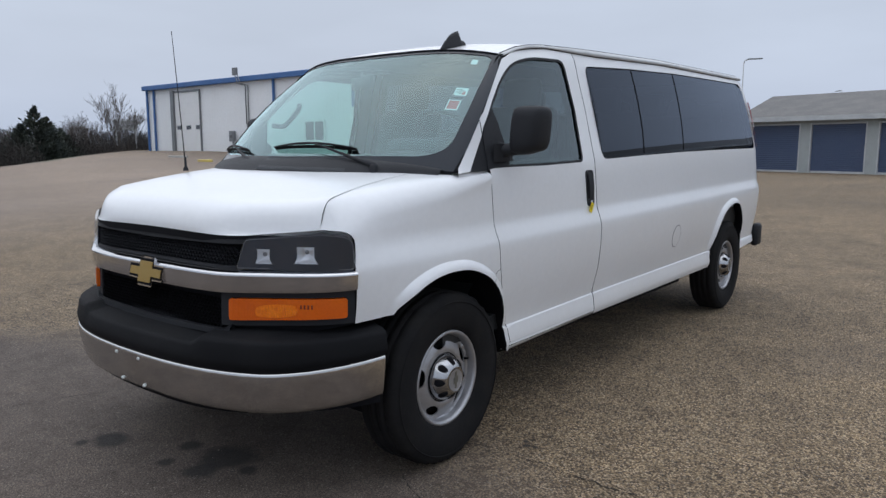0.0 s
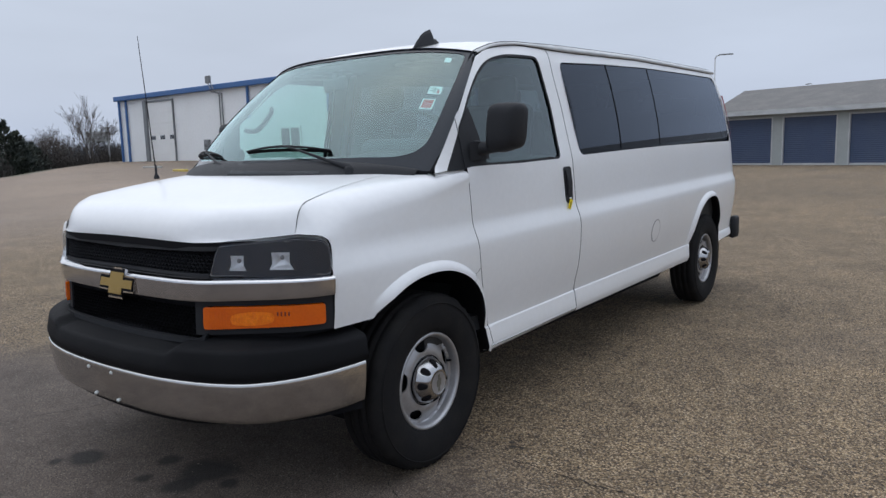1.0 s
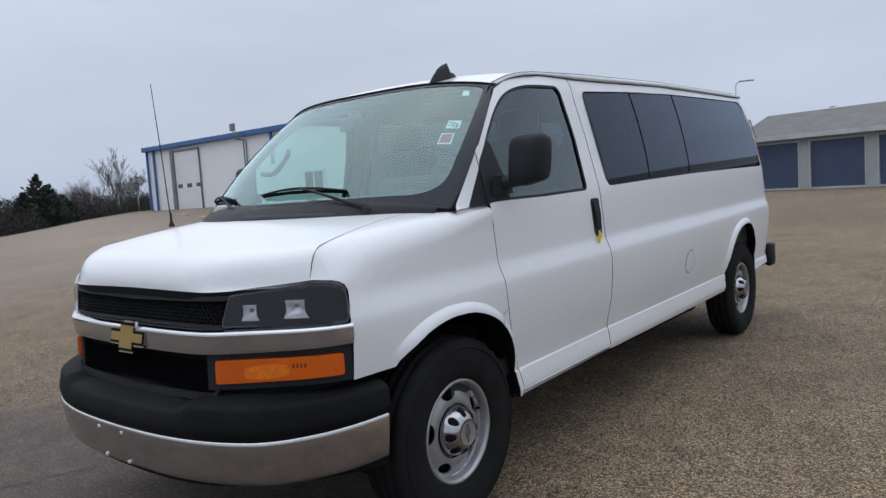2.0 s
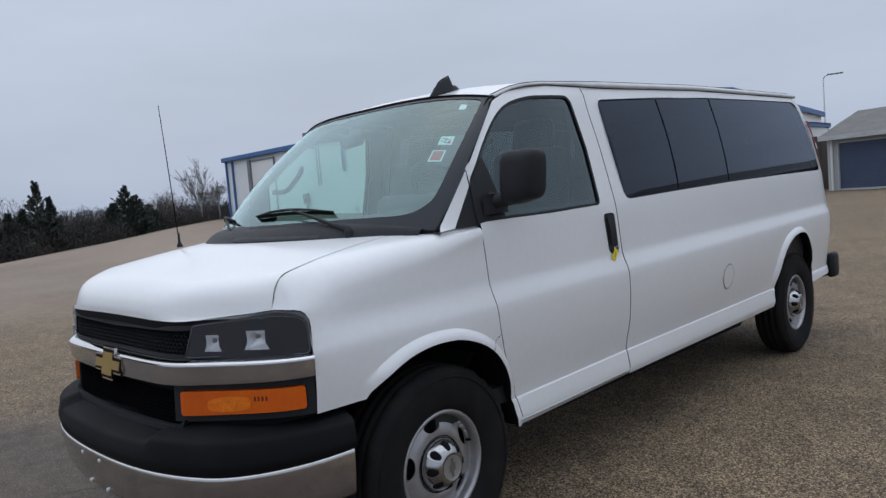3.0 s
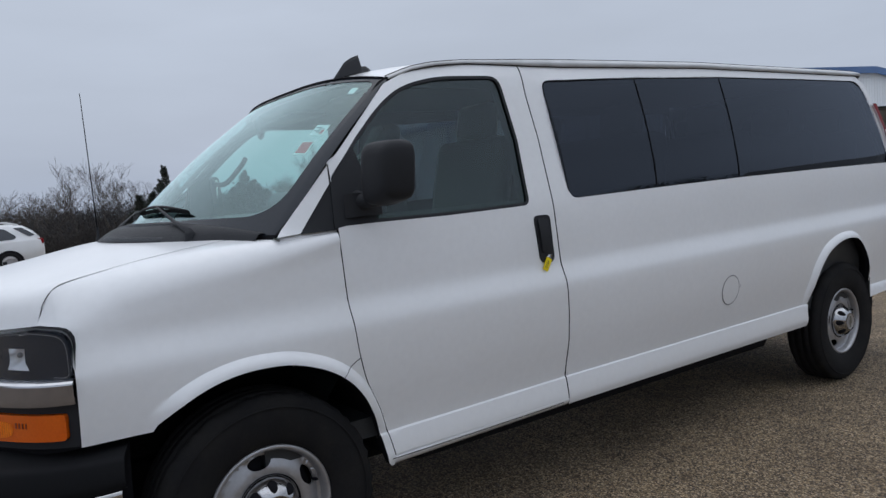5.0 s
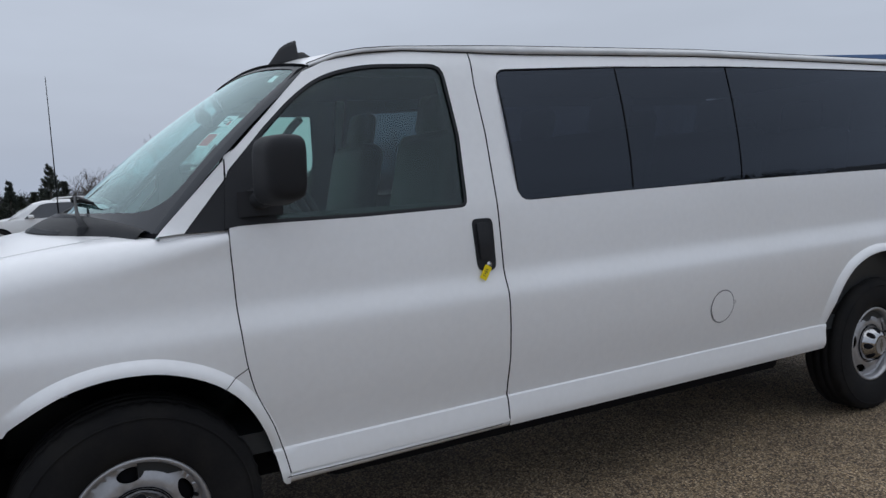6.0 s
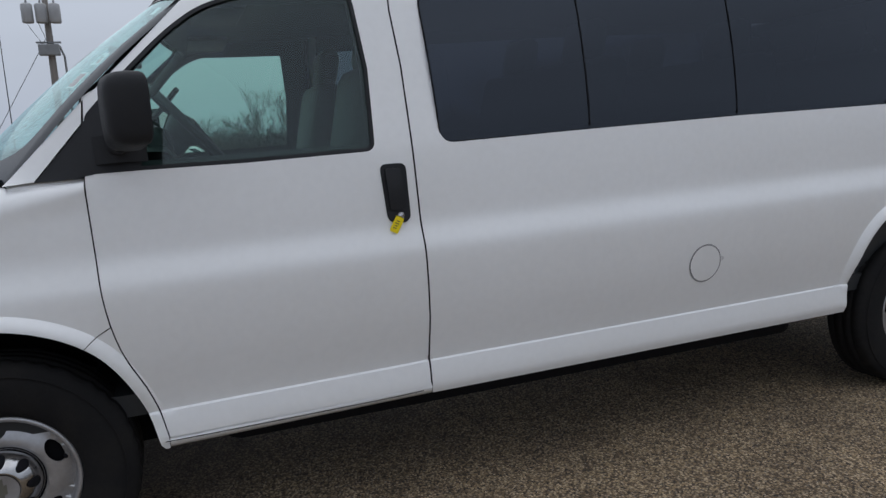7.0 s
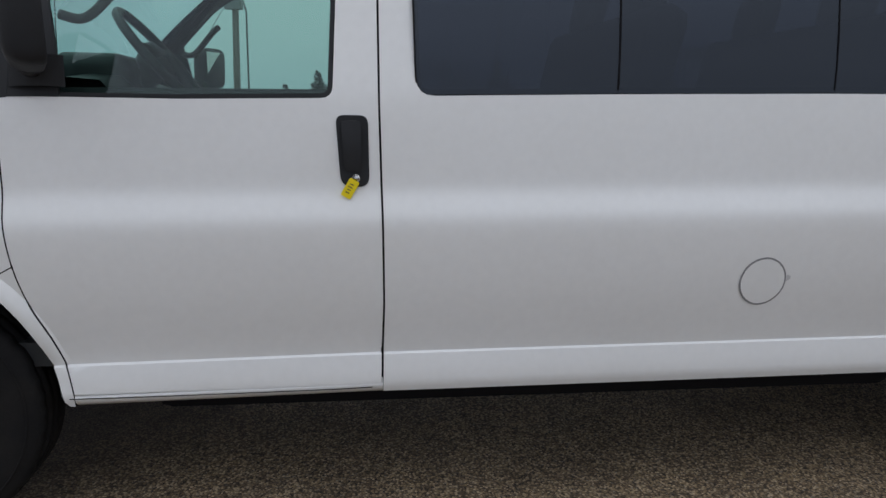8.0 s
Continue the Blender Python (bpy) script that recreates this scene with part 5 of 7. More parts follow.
# wipers
def wiper(u0, v0, u1, v1, pivot):
    line = [(u0 + (u1 - u0) * t, v0 + (v1 - v0) * t + 0.014 * math.sin(math.pi * t)) for t in np.linspace(0, 1, 13)]
    pts = [Vector(on_glass(u, v, -0.016)) for u, v in line]
    up = Vector((-0.010, 0, 0.013))
    blade = part("wiper", fixed(tube([p + up * (0.25 + 0.75 * math.sin(math.pi * k / 12)) for k, p in enumerate(pts)], [0.003 + 0.0035 * math.sin(math.pi * k / 12) for k in range(13)], 6)), PLASTIC, van, "black windshield wiper")
    part("rubber_edge", strip(bmesh.new(), [[p + Vector((-0.004, 0, 0.004)), p + Vector((0.010, 0, -0.012))] for p in pts]), RUBBER, blade)
    for k in (2, 5, 7, 10):
        part("yoke", tube([pts[k] + up * (0.25 + 0.75 * math.sin(math.pi * k / 12)), pts[k]], 0.004, 5), PLASTIC, blade)
    mid, piv = pts[6] + up * 1.25, Vector(pivot)
    part("wiper_arm", fixed(tube([piv, piv + Vector((0.0, 0, 0.018)), piv.lerp(mid, 0.30) + Vector((-0.008, 0, 0.014)), piv.lerp(mid, 0.8) + Vector((-0.004, 0, 0.008)), mid], [0.015, 0.013, 0.008, 0.005, 0.004], 8)), PLASTIC, blade)
    part("arm_cap", fixed(revolve([(0.021, -0.02), (0.020, 0.010), (0.014, 0.022), (0.0, 0.025)], 16, "z")), PLASTIC, blade).matrix_basis = pose(*pivot)


wiper(0.10, 0.108, -0.50, 0.108, (-0.085, -0.60, 1.318))
wiper(0.97, 0.120, 0.36, 0.090, (-0.185, 0.16, 1.322))


# stickers inside the windshield
def sticker(u, v, du, dv, material, depth=0.004, name="sticker", parent=None, label=""):
    return part(name, skin([(u - du, v - dv), (u + du, v - dv), (u + du, v + dv), (u - du, v + dv)], [], lambda a, b: on_glass(a, b, depth), 0.2, lambda a, b: on_glass(a, b, depth + 0.0005), (), FRONT), material, parent or van, label, False)


first = sticker(-0.862, 0.488, 0.034, 0.042, PAPER, label="white-edged red paper sticker")
sticker(-0.862, 0.488, 0.027, 0.034, RED_PAPER, 0.003, "print", first)
second = sticker(-0.872, 0.605, 0.036, 0.034, PAPER, label="white paper sticker with faint print")
for k in range(4):
    sticker(-0.880 + 0.02 * (k % 2), 0.588 + 0.011 * k, 0.016, 0.0024, INK, 0.003, "print_bar", second)
sticker(-0.892, 0.590, 0.007, 0.012, RED_PAPER, 0.003, "print_bar", second)
sticker(-0.868, 0.900, 0.020, 0.024, PAPER, label="small white sticker")
# maker's etching in the corner of the passenger window
for k in range(3):
    part("etched_bar", strip(bmesh.new(), [[(x, 0.9315 - 0.0029 * k, 1.425 - 0.012 * k + dz) for dz in (-0.0022, 0.0022)] for x in (1.165, 1.205 - 0.006 * k)]), INK, doors[1])

# key tag hanging from the driver's lock
tag = thing("key_tag", *on_side(1.322, 1.086, -0.016), "yellow plastic key tag hanging from the door lock", "key tag")
tag_bm = bmesh.new()
loop = rounded([(-0.016, -0.010), (0.016, -0.010), (0.016, -0.068), (-0.016, -0.068)], 0.005, 3)
front_vs, back_vs = [tag_bm.verts.new((x, -0.0012, z)) for x, z in loop], [tag_bm.verts.new((x, 0.0012, z)) for x, z in loop]
tag_bm.faces.new(front_vs), tag_bm.faces.new(back_vs[::-1])
for i in range(len(loop)):
    j = (i + 1) % len(loop)
    tag_bm.faces.new((front_vs[i], back_vs[i], back_vs[j], front_vs[j]))
part("plate", fixed(tag_bm), YELLOW, tag, "yellow plate with handwriting", False)
part("ring", tube([(0.011 * math.cos(a), 0.0, -0.004 + 0.011 * math.sin(a)) for a in np.linspace(0, 2 * math.pi, 15)], 0.0011, 6), CHROME, tag, "wire ring")
for k, (w, z) in enumerate(((0.007, -0.026), (0.009, -0.035), (0.006, -0.044), (0.008, -0.053))):
    part("print_bar", box((-w, -0.0022, z - 0.0014), (w * 0.6, -0.0014, z + 0.0014)), INK, tag, "", False)
tag.matrix_basis = tag.matrix_basis @ pose(0, 0, 0, 0, 30, 0)


# ---- inside the van ----
def half_shell(outline, holes, depth):
    return skin(outline, holes, turned_in(depth), 0.15, None, (), OUT)


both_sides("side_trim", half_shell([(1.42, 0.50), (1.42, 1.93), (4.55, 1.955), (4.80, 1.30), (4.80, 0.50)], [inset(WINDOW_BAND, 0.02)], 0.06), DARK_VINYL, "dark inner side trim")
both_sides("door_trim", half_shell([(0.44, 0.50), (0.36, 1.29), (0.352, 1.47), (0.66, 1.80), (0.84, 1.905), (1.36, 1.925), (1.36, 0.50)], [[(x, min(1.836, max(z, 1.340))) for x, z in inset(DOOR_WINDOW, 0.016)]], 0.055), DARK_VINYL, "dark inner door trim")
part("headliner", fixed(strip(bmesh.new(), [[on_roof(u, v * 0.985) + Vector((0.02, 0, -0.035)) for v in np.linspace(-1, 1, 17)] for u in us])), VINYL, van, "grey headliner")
dash_rows = []
for y in np.linspace(-0.84, 0.84, 15):
    b = glass_base(y)
    hump = 0.045 * math.exp(-((y + 0.42) / 0.22) ** 2)
    dash_rows.append([(b.x + 0.02, y, b.z - 0.02), (b.x + 0.16, y, 1.328), (0.30, y, 1.352 + hump), (0.48, y, 1.378 + hump), (0.575, y, 1.372 + hump), (0.64, y, 1.30), (0.60, y, 1.12), (0.42, y, 0.85), (0.24, y, 0.62)])
dash = part("dashboard", fixed(strip(bmesh.new(), dash_rows)), DARK_VINYL, van, "charcoal dashboard")
part("instrument_hood", box((0.34, -0.63, 1.28), (0.60, -0.25, 1.465), 0.05), DARK_VINYL, dash)
rim_pts = [(0.195 * math.cos(a), 0.195 * math.sin(a), 0) for a in np.linspace(0, 2 * math.pi, 29)]
steer_m = pose(0.66, -0.45, 1.46, 0, -130, 0)
steering = part("steering_wheel", tube([steer_m @ Vector(p) for p in rim_pts], 0.016, 8), DARK_VINYL, van, "dark steering wheel")
for a in (80, 280, 180):
    part("spoke", tube([steer_m @ Vector((0, 0, -0.02)), steer_m @ Vector((0.19 * math.cos(radians(a)), 0.19 * math.sin(radians(a)), 0))], 0.018, 6), DARK_VINYL, steering)
hub_bm = revolve([(0.0, -0.02), (0.06, -0.015), (0.075, 0.01), (0.05, 0.07)], 20, "z")
bmesh.ops.transform(hub_bm, matrix=steer_m, verts=hub_bm.verts)
part("horn_pad", fixed(hub_bm), DARK_VINYL, steering)
part("steering_column", tube([(0.63, -0.45, 1.43), (0.42, -0.45, 1.24)], 0.055, 10), DARK_VINYL, steering)
inner_mirror = box((-0.014, -0.135, -0.036), (0.014, 0.135, 0.036), 0.012)
bmesh.ops.transform(inner_mirror, matrix=pose(0.455, 0.0, 1.770, 0, -6, -20), verts=inner_mirror.verts)
part("rear_view_mirror", inner_mirror, DARK_VINYL, van, "inside rear view mirror")
part("mirror_stem", tube([(0.45, 0, 1.785), (0.45, 0, 1.83)], 0.012, 8), DARK_VINYL, van)
for s in (-1, 1):
    part("sun_visor", box((0.72, s * 0.42 - 0.22, 1.865), (0.90, s * 0.42 + 0.22, 1.885), 0.008), VINYL, van, "folded sun visor")
    part("grab_handle", tube(smooth_line([(0.475, s * 0.825, 1.555), (0.510, s * 0.785, 1.548), (0.545, s * 0.770, 1.565), (0.595, s * 0.755, 1.620), (0.632, s * 0.752, 1.664), (0.655, s * 0.775, 1.690)], 4), 0.0145, 10), DARK_VINYL, van, "pillar grab handle")


def seat(x, y, wide):
    ob = new("seat")
    ob.parent = van
    ob.matrix_basis = pose(x, y, 0.60)
    tagged(ob, "grey vinyl passenger seat")
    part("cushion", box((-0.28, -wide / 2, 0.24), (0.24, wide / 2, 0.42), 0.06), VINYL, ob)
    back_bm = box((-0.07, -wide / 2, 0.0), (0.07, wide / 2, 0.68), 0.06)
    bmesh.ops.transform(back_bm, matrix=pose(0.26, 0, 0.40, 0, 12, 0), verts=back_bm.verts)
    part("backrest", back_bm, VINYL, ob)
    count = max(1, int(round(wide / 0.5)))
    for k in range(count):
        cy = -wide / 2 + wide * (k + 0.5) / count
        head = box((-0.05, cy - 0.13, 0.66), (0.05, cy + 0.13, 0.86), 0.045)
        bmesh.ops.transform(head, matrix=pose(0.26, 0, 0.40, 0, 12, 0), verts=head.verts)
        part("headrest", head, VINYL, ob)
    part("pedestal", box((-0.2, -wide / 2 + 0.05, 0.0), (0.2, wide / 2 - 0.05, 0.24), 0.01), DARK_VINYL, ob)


for y in (-0.45, 0.45):
    seat(0.98, y, 0.52)
for x in (1.95, 2.75, 3.50, 4.25):
    seat(x, -0.22 if x < 4 else 0.0, 1.25 if x < 4 else 1.55)


# ---- the metal workshop building across the lot ----
SIDING = shader("white_metal_siding", (0.84, 0.85, 0.85), 0.45, coarse=0.4, coarse_scale=0.5, tint=(0.76, 0.76, 0.745), fine=0.03, fine_scale=8, rough_var=0.2)
BLUE = shader("blue_painted_trim", (0.045, 0.13, 0.33), 0.4, coarse=0.4, coarse_scale=1.5, tint=(0.07, 0.16, 0.34), fine=0.06, fine_scale=12)
ROOF_METAL = shader("grey_metal_roof", (0.34, 0.35, 0.36), 0.4, coarse=0.4, coarse_scale=0.6, fine=0.04)
DOOR_WHITE = shader("white_door_panel", (0.80, 0.80, 0.79), 0.45, coarse=0.4, coarse_scale=1.2, tint=(0.73, 0.72, 0.70), fine=0.03, fine_scale=9)
STEEL_GREY = shader("grey_painted_steel", (0.20, 0.21, 0.22), 0.5, coarse=0.4, coarse_scale=3, fine=0.05)
DARK_PANE = shader("dark_window_pane", (0.03, 0.033, 0.04), 0.1, coat=0.5, fine=0.05)
CONCRETE = shader("pale_concrete", (0.42, 0.41, 0.38), 0.85, coarse=0.5, coarse_scale=3, tint=(0.30, 0.28, 0.25), fine=0.1, fine_scale=30)
YELLOW_PAINT = shader("faded_yellow_paint", (0.62, 0.47, 0.12), 0.7, coarse=0.5, coarse_scale=5, tint=(0.42, 0.36, 0.2), fine=0.08, fine_scale=30)

BX0, BX1, BY0, BY1, EAVE, RIDGE = 24.6, 59.0, 15.0, 45.3, 5.55, 6.53
workshop = thing("workshop_building", BX0, BY0, 0, "white metal workshop with blue trim and low gable roof", "building")
W = lambda x, y, z: (x - BX0, y - BY0, z)  # noqa: E731


def ribbed_wall(a, b, z0, z1, out, gable=None):
    """A wall of ribbed sheet from a to b in plan; out is its outward way."""
    a, b, out = Vector((*a, 0)), Vector((*b, 0)), Vector((*out, 0)).normalized()
    length = (b - a).length
    pts, s = [], 0.0
    while s < length:
        pts += [(s, 0.0), (min(s + 0.22, length), 0.0), (min(s + 0.25, length), 0.010), (min(s + 0.29, length), 0.010)]
        s += 0.32
    pts.append((length, 0.0))
    lows, tops, inner = [], [], []
    for s, d in pts:
        p = a + (b - a) * (s / length) + out * d
        top = z1 + (gable * (1 - abs(2 * s / length - 1)) if gable else 0)
        lows.append((p.x - BX0, p.y - BY0, z0))
        tops.append((p.x - BX0, p.y - BY0, top))
        q = p - out * 0.2
        inner.append((q.x - BX0, q.y - BY0, top))
    return strip(bmesh.new(), [lows, tops, inner, [(x, y, z0) for x, y, _ in inner]])


part("wall", ribbed_wall((BX0, BY1), (BX0, BY0), -0.5, EAVE, (-1, 0)), SIDING, workshop, "ribbed white metal wall", False)
part("wall", ribbed_wall((BX0, BY0), (BX1, BY0), -0.5, EAVE, (0, -1), RIDGE - EAVE), SIDING, workshop, "ribbed white metal gable wall", False)
part("wall", ribbed_wall((BX1, BY0), (BX1, BY1), -0.5, EAVE, (1, 0)), SIDING, workshop, "", False)
part("wall", ribbed_wall((BX1, BY1), (BX0, BY1), -0.5, EAVE, (0, 1), RIDGE - EAVE), SIDING, workshop, "", False)
xm = (BX0 + BX1) / 2
for x0, x1 in ((BX0 - 0.25, xm), (BX1 + 0.25, xm)):
    roof_bm = strip(bmesh.new(), [[W(x0, y, EAVE + 0.03 + dz), W(x1, y, RIDGE + 0.05 + dz)] for y, dz in ((BY0 - 0.2, 0), (BY1 + 0.2, 0), (BY1 + 0.2, 0.12), (BY0 - 0.2, 0.12), (BY0 - 0.2, 0))])
    part("roof", fixed(roof_bm), ROOF_METAL, workshop, "low metal roof", False)
    rake_bm = strip(bmesh.new(), [[W(x0, BY0 + dy, EAVE - 0.16 + dz), W(x1, BY0 + dy, RIDGE - 0.14 + dz)] for dy, dz in ((-0.16, 0), (-0.16, 0.36), (-0.26, 0.36), (-0.26, 0), (-0.16, 0))])
    part("gable_trim", fixed(rake_bm), BLUE, workshop, "blue gable trim", False)
part("eave_trim", box(W(BX0 - 0.32, BY0 - 0.25, EAVE - 0.12), W(BX0 - 0.06, BY1 + 0.25, EAVE + 0.20), 0.04), BLUE, workshop, "blue eave gutter", False)
part("eave_trim", box(W(BX1 + 0.06, BY0 - 0.25, EAVE - 0.12), W(BX1 + 0.32, BY1 + 0.25, EAVE + 0.20), 0.04), BLUE, workshop, "", False)
for y in (BY1 - 0.06, BY1 - 0.95, 31.2, 24.6, BY0 + 0.15):
    part("downpipe", box(W(BX0 - 0.16, y - 0.07, -0.4 if y > 40 or y < 16 else 3.6), W(BX0 - 0.04, y + 0.07, EAVE - 0.1), 0.02), BLUE, workshop, "blue downpipe", False)


def overhead_door(y0, y1, z0, z1):
    door = part("overhead_door", box(W(BX0 - 0.07, y0, z0), W(BX0 - 0.035, y1, z1)), DOOR_WHITE, workshop, "white sectional overhead door", False)
    count = 6
    for k in range(count):
        za, zb = z0 + (z1 - z0) * k / count, z0 + (z1 - z0) * (k + 1) / count
        part("panel", box(W(BX0 - 0.10, y0 + 0.03, za + 0.005), W(BX0 - 0.068, y1 - 0.03, zb - 0.005), 0.004), DOOR_WHITE, door, "", False)
    for k in range(3):
        yc = y1 - (y1 - y0) * (0.17 + 0.38 * k)
        zc = z0 + (z1 - z0) * 0.44
        part("door_window", box(W(BX0 - 0.115, yc - 0.27, zc - 0.13), W(BX0 - 0.09, yc + 0.27, zc + 0.13), 0.01), DARK_PANE, door, "small dark pane", False)
    part("door_jamb", box(W(BX0 - 0.22, y1, z0), W(BX0 - 0.03, y1 + 0.34, z1 + 0.16)), STEEL_GREY, door, "", False)
    part("door_head", box(W(BX0 - 0.14, y0 - 0.08, z1), W(BX0 - 0.03, y1 + 0.02, z1 + 0.12)), STEEL_GREY, door, "", False)
    part("door_jamb", box(W(BX0 - 0.12, y0 - 0.08, z0), W(BX0 - 0.03, y0, z1)), STEEL_GREY, door, "", False)


overhead_door(38.85, 41.75, 1.0, 5.11)
overhead_door(20.2, 23.6, 0.40, 4.55)
for y in (27.7,):
    win = part("window", box(W(BX0 - 0.08, y - 0.75, 1.9), W(BX0 - 0.035, y + 0.75, 2.9), 0.01), DARK_PANE, workshop, "dark window in a white surround", False)
    for lo, hi in (((y - 0.85, 1.8), (y + 0.85, 1.9)), ((y - 0.85, 2.9), (y + 0.85, 3.0)), ((y - 0.85, 1.9), (y - 0.75, 2.9)), ((y + 0.75, 1.9), (y + 0.85, 2.9)), ((y - 0.04, 1.9), (y + 0.04, 2.9))):
        part("window_surround", box(W(BX0 - 0.11, lo[0], lo[1]), W(BX0 - 0.035, hi[0], hi[1])), DOOR_WHITE, win, "", False)
lampw = part("wall_light", box(W(BX0 - 0.62, 34.0, EAVE + 0.25), W(BX0 - 0.48, 34.45, EAVE + 0.70), 0.04), STEEL_GREY, workshop, "grey flood light on a conduit", False)
for y in (33.70, 33.95):
    part("conduit", tube([W(BX0 - 0.5, y + 0.35, EAVE + 0.25), W(BX0 - 0.5, y + 0.1, EAVE - 0.25), W(BX0 - 0.07, y - 0.05, EAVE - 0.35), W(BX0 - 0.07, y - 0.05, 2.9)], 0.035, 6), STEEL_GREY, lampw)
meter = solid("meter_box", box((BX0 - 0.30, 35.0, 1.85), (BX0 - 0.10, 35.45, 2.5), 0.03), STEEL_GREY, "grey electric meter box on the workshop wall", "meter box")
part("conduit", tube([(BX0 - 0.2, 35.15, 1.86), (BX0 - 0.2, 35.15, 0.5)], 0.06, 8), STEEL_GREY, meter)
part("meter_dial", revolve([(0.0, -0.08), (0.11, -0.07), (0.13, 0.0)], 16), STEEL_GREY, meter).matrix_basis = pose(BX0 - 0.30, 35.25, 2.2, 0, 0, -90)
for (x, y), mat, text in (((19.5, 33.4), CONCRETE, "pale concrete wheel stop lying on the lot"), ((18.7, 29.55), YELLOW_PAINT, "yellow painted concrete wheel stop lying on the lot")):
    half = 0.70 if mat is CONCRETE else 0.48
    stop = box((-0.10, -half, -0.05), (0.10, half, 0.11), 0.04)
    ob = solid("wheel_stop", stop, mat, text, "wheel stop", "wheel stops by the workshop")
    ob.matrix_basis = pose(x, y, ground_z(x, y), 0, 0, 8)

# lean-to at the gable end
lean = thing("lean_to", 45.0, 11.6, 0, "white lean-to with blue fascia against the workshop", "building")
part("wall", box((-4.9, 0.0, 3.22), (3.95, 0.12, 4.0)), SIDING, lean, "white metal panel wall", False)
part("fascia", box((-4.95, -0.10, 4.0), (4.1, 0.14, 4.28), 0.03), BLUE, lean, "blue fascia", False)
part("roof", strip(bmesh.new(), [[(-5.0, y, z), (4.15, y, z)] for y, z in ((-0.15, 4.28), (3.6, 4.5), (3.6, 4.4), (-0.15, 4.2))]), ROOF_METAL, lean, "", False)
for x, y in ((0.6, 0.14), (3.90, 0.0)):
    part("post", box((x - 0.08, y, -0.3), (x + 0.08, y + 0.16, 4.0)), BLUE, lean, "blue post", False)

# tall plank fence
PLANK = shader("weathered_brown_planks", (0.092, 0.078, 0.068), 0.85, coarse=0.6, coarse_scale=2, tint=(0.15, 0.135, 0.122), fine=0.12, fine_scale=30, objvar=0.16, stretch=(1, 1, 0.15))
fence = thing("plank_fence", 44.6, 9.9, 0, "tall weathered brown plank fence beside the storage units", "fence")
plank_me = mesh_of("plank", box((-0.102, -0.014, -0.3), (0.102, 0.014, 3.24), 0.004))
plank_me.materials.append(PLANK)
random.seed(4)
for k in range(34):
    plank = part("plank", plank_me, None, fence, "", False)
    plank.matrix_basis = pose(-0.9 - 0.18 * 0.42 * k, 0.18 * 0.90 * k, random.uniform(-0.06, 0.06), 0, random.uniform(-0.4, 0.4), 115 + random.uniform(-2, 2))
for z in (0.5, 1.6, 2.7):
    part("rail", box((-0.05, 0.03, z - 0.05), (0.0, 6.2, z + 0.05)), PLANK, fence, "", False).matrix_basis = pose(-0.8, 0, 0, 0, 0, 25)

# ---- storage units ----
LAP = shader("grey_green_lap_siding", (0.36, 0.385, 0.375), 0.6, coarse=0.5, coarse_scale=1.5, tint=(0.30, 0.31, 0.30), fine=0.04, fine_scale=15)
SHINGLE = shader("grey_asphalt_shingles", (0.155, 0.15, 0.145), 0.9, coarse=0.6, coarse_scale=1.2, tint=(0.21, 0.20, 0.185), fine=0.16, fine_scale=14, stretch=(1, 1, 3))
ROLL_BLUE = shader("blue_roll_up_door", (0.062, 0.088, 0.155), 0.45, coarse=0.4, coarse_scale=1.0, tint=(0.08, 0.105, 0.165), fine=0.05, fine_scale=12)
TRIM_GREY = shader("pale_grey_trim", (0.50, 0.51, 0.51), 0.55, coarse=0.4, coarse_scale=2, fine=0.03)
units = thing("storage_units", 40.9, 9.35, 0.18, "row of grey storage units with blue roll-up doors", "building", turn=-105)
# local x runs along the front, local -y looks at the lot
LEN, DEEP, UE = 30.0, 7.0, 2.86
doors_at = [(0.55 + 3.38 * k, 0.55 + 3.38 * k + 2.72) for k in range(8)]
edges_x = [0.0] + [e for d in doors_at for e in d] + [LEN]


def lapped(x0, x1, z0, z1, y):
    rows, z = [], z0
    while z < z1 - 1e-3:
        zt = min(z + 0.19, z1)
        rows += [[(x0, y - 0.028, z), (x1, y - 0.028, z)], [(x0, y - 0.004, zt), (x1, y - 0.004, zt)]]
        z = zt
    return strip(bmesh.new(), rows)


for x0, x1 in zip(edges_x[0::2], edges_x[1::2]):
    part("front_wall", lapped(x0, x1, -0.3, UE, 0), LAP, units, "lapped siding", False)
for x0, x1 in doors_at:
    part("header", lapped(x0, x1, 2.50, UE, 0), LAP, units, "", False)
    rows, z = [], -0.25
    while z < 2.50:
        rows += [[(x0, 0.10 + d, z + h), (x1, 0.10 + d, z + h)] for h, d in ((0.0, 0.0), (0.045, -0.018), (0.085, -0.018), (0.105, 0.0))]
        z += 0.105
    door = part("roll_up_door", strip(bmesh.new(), rows), ROLL_BLUE, units, "blue ribbed roll-up door", False)
    part("bottom_bar", box((x0, 0.04, -0.06), (x1, 0.12, 0.05)), TRIM_GREY, door, "", False)
    for x in (x0 - 0.06, x1):
        part("door_trim", box((x, -0.045, -0.25), (x + 0.06, 0.12, 2.50)), TRIM_GREY, units, "", False)
    part("door_trim", box((x0 - 0.06, -0.045, 2.50), (x1 + 0.06, 0.12, 2.57)), TRIM_GREY, units, "", False)
part("end_wall", box((-0.02, 0.0, -0.3), (0.10, DEEP, UE)), LAP, units, "", False)
part("end_wall", box((LEN - 0.1, 0.0, -0.3), (LEN, DEEP, UE)), LAP, units, "", False)
part("rear_wall", box((0.1, DEEP - 0.1, -0.3), (LEN - 0.1, DEEP, UE)), LAP, units, "", False)
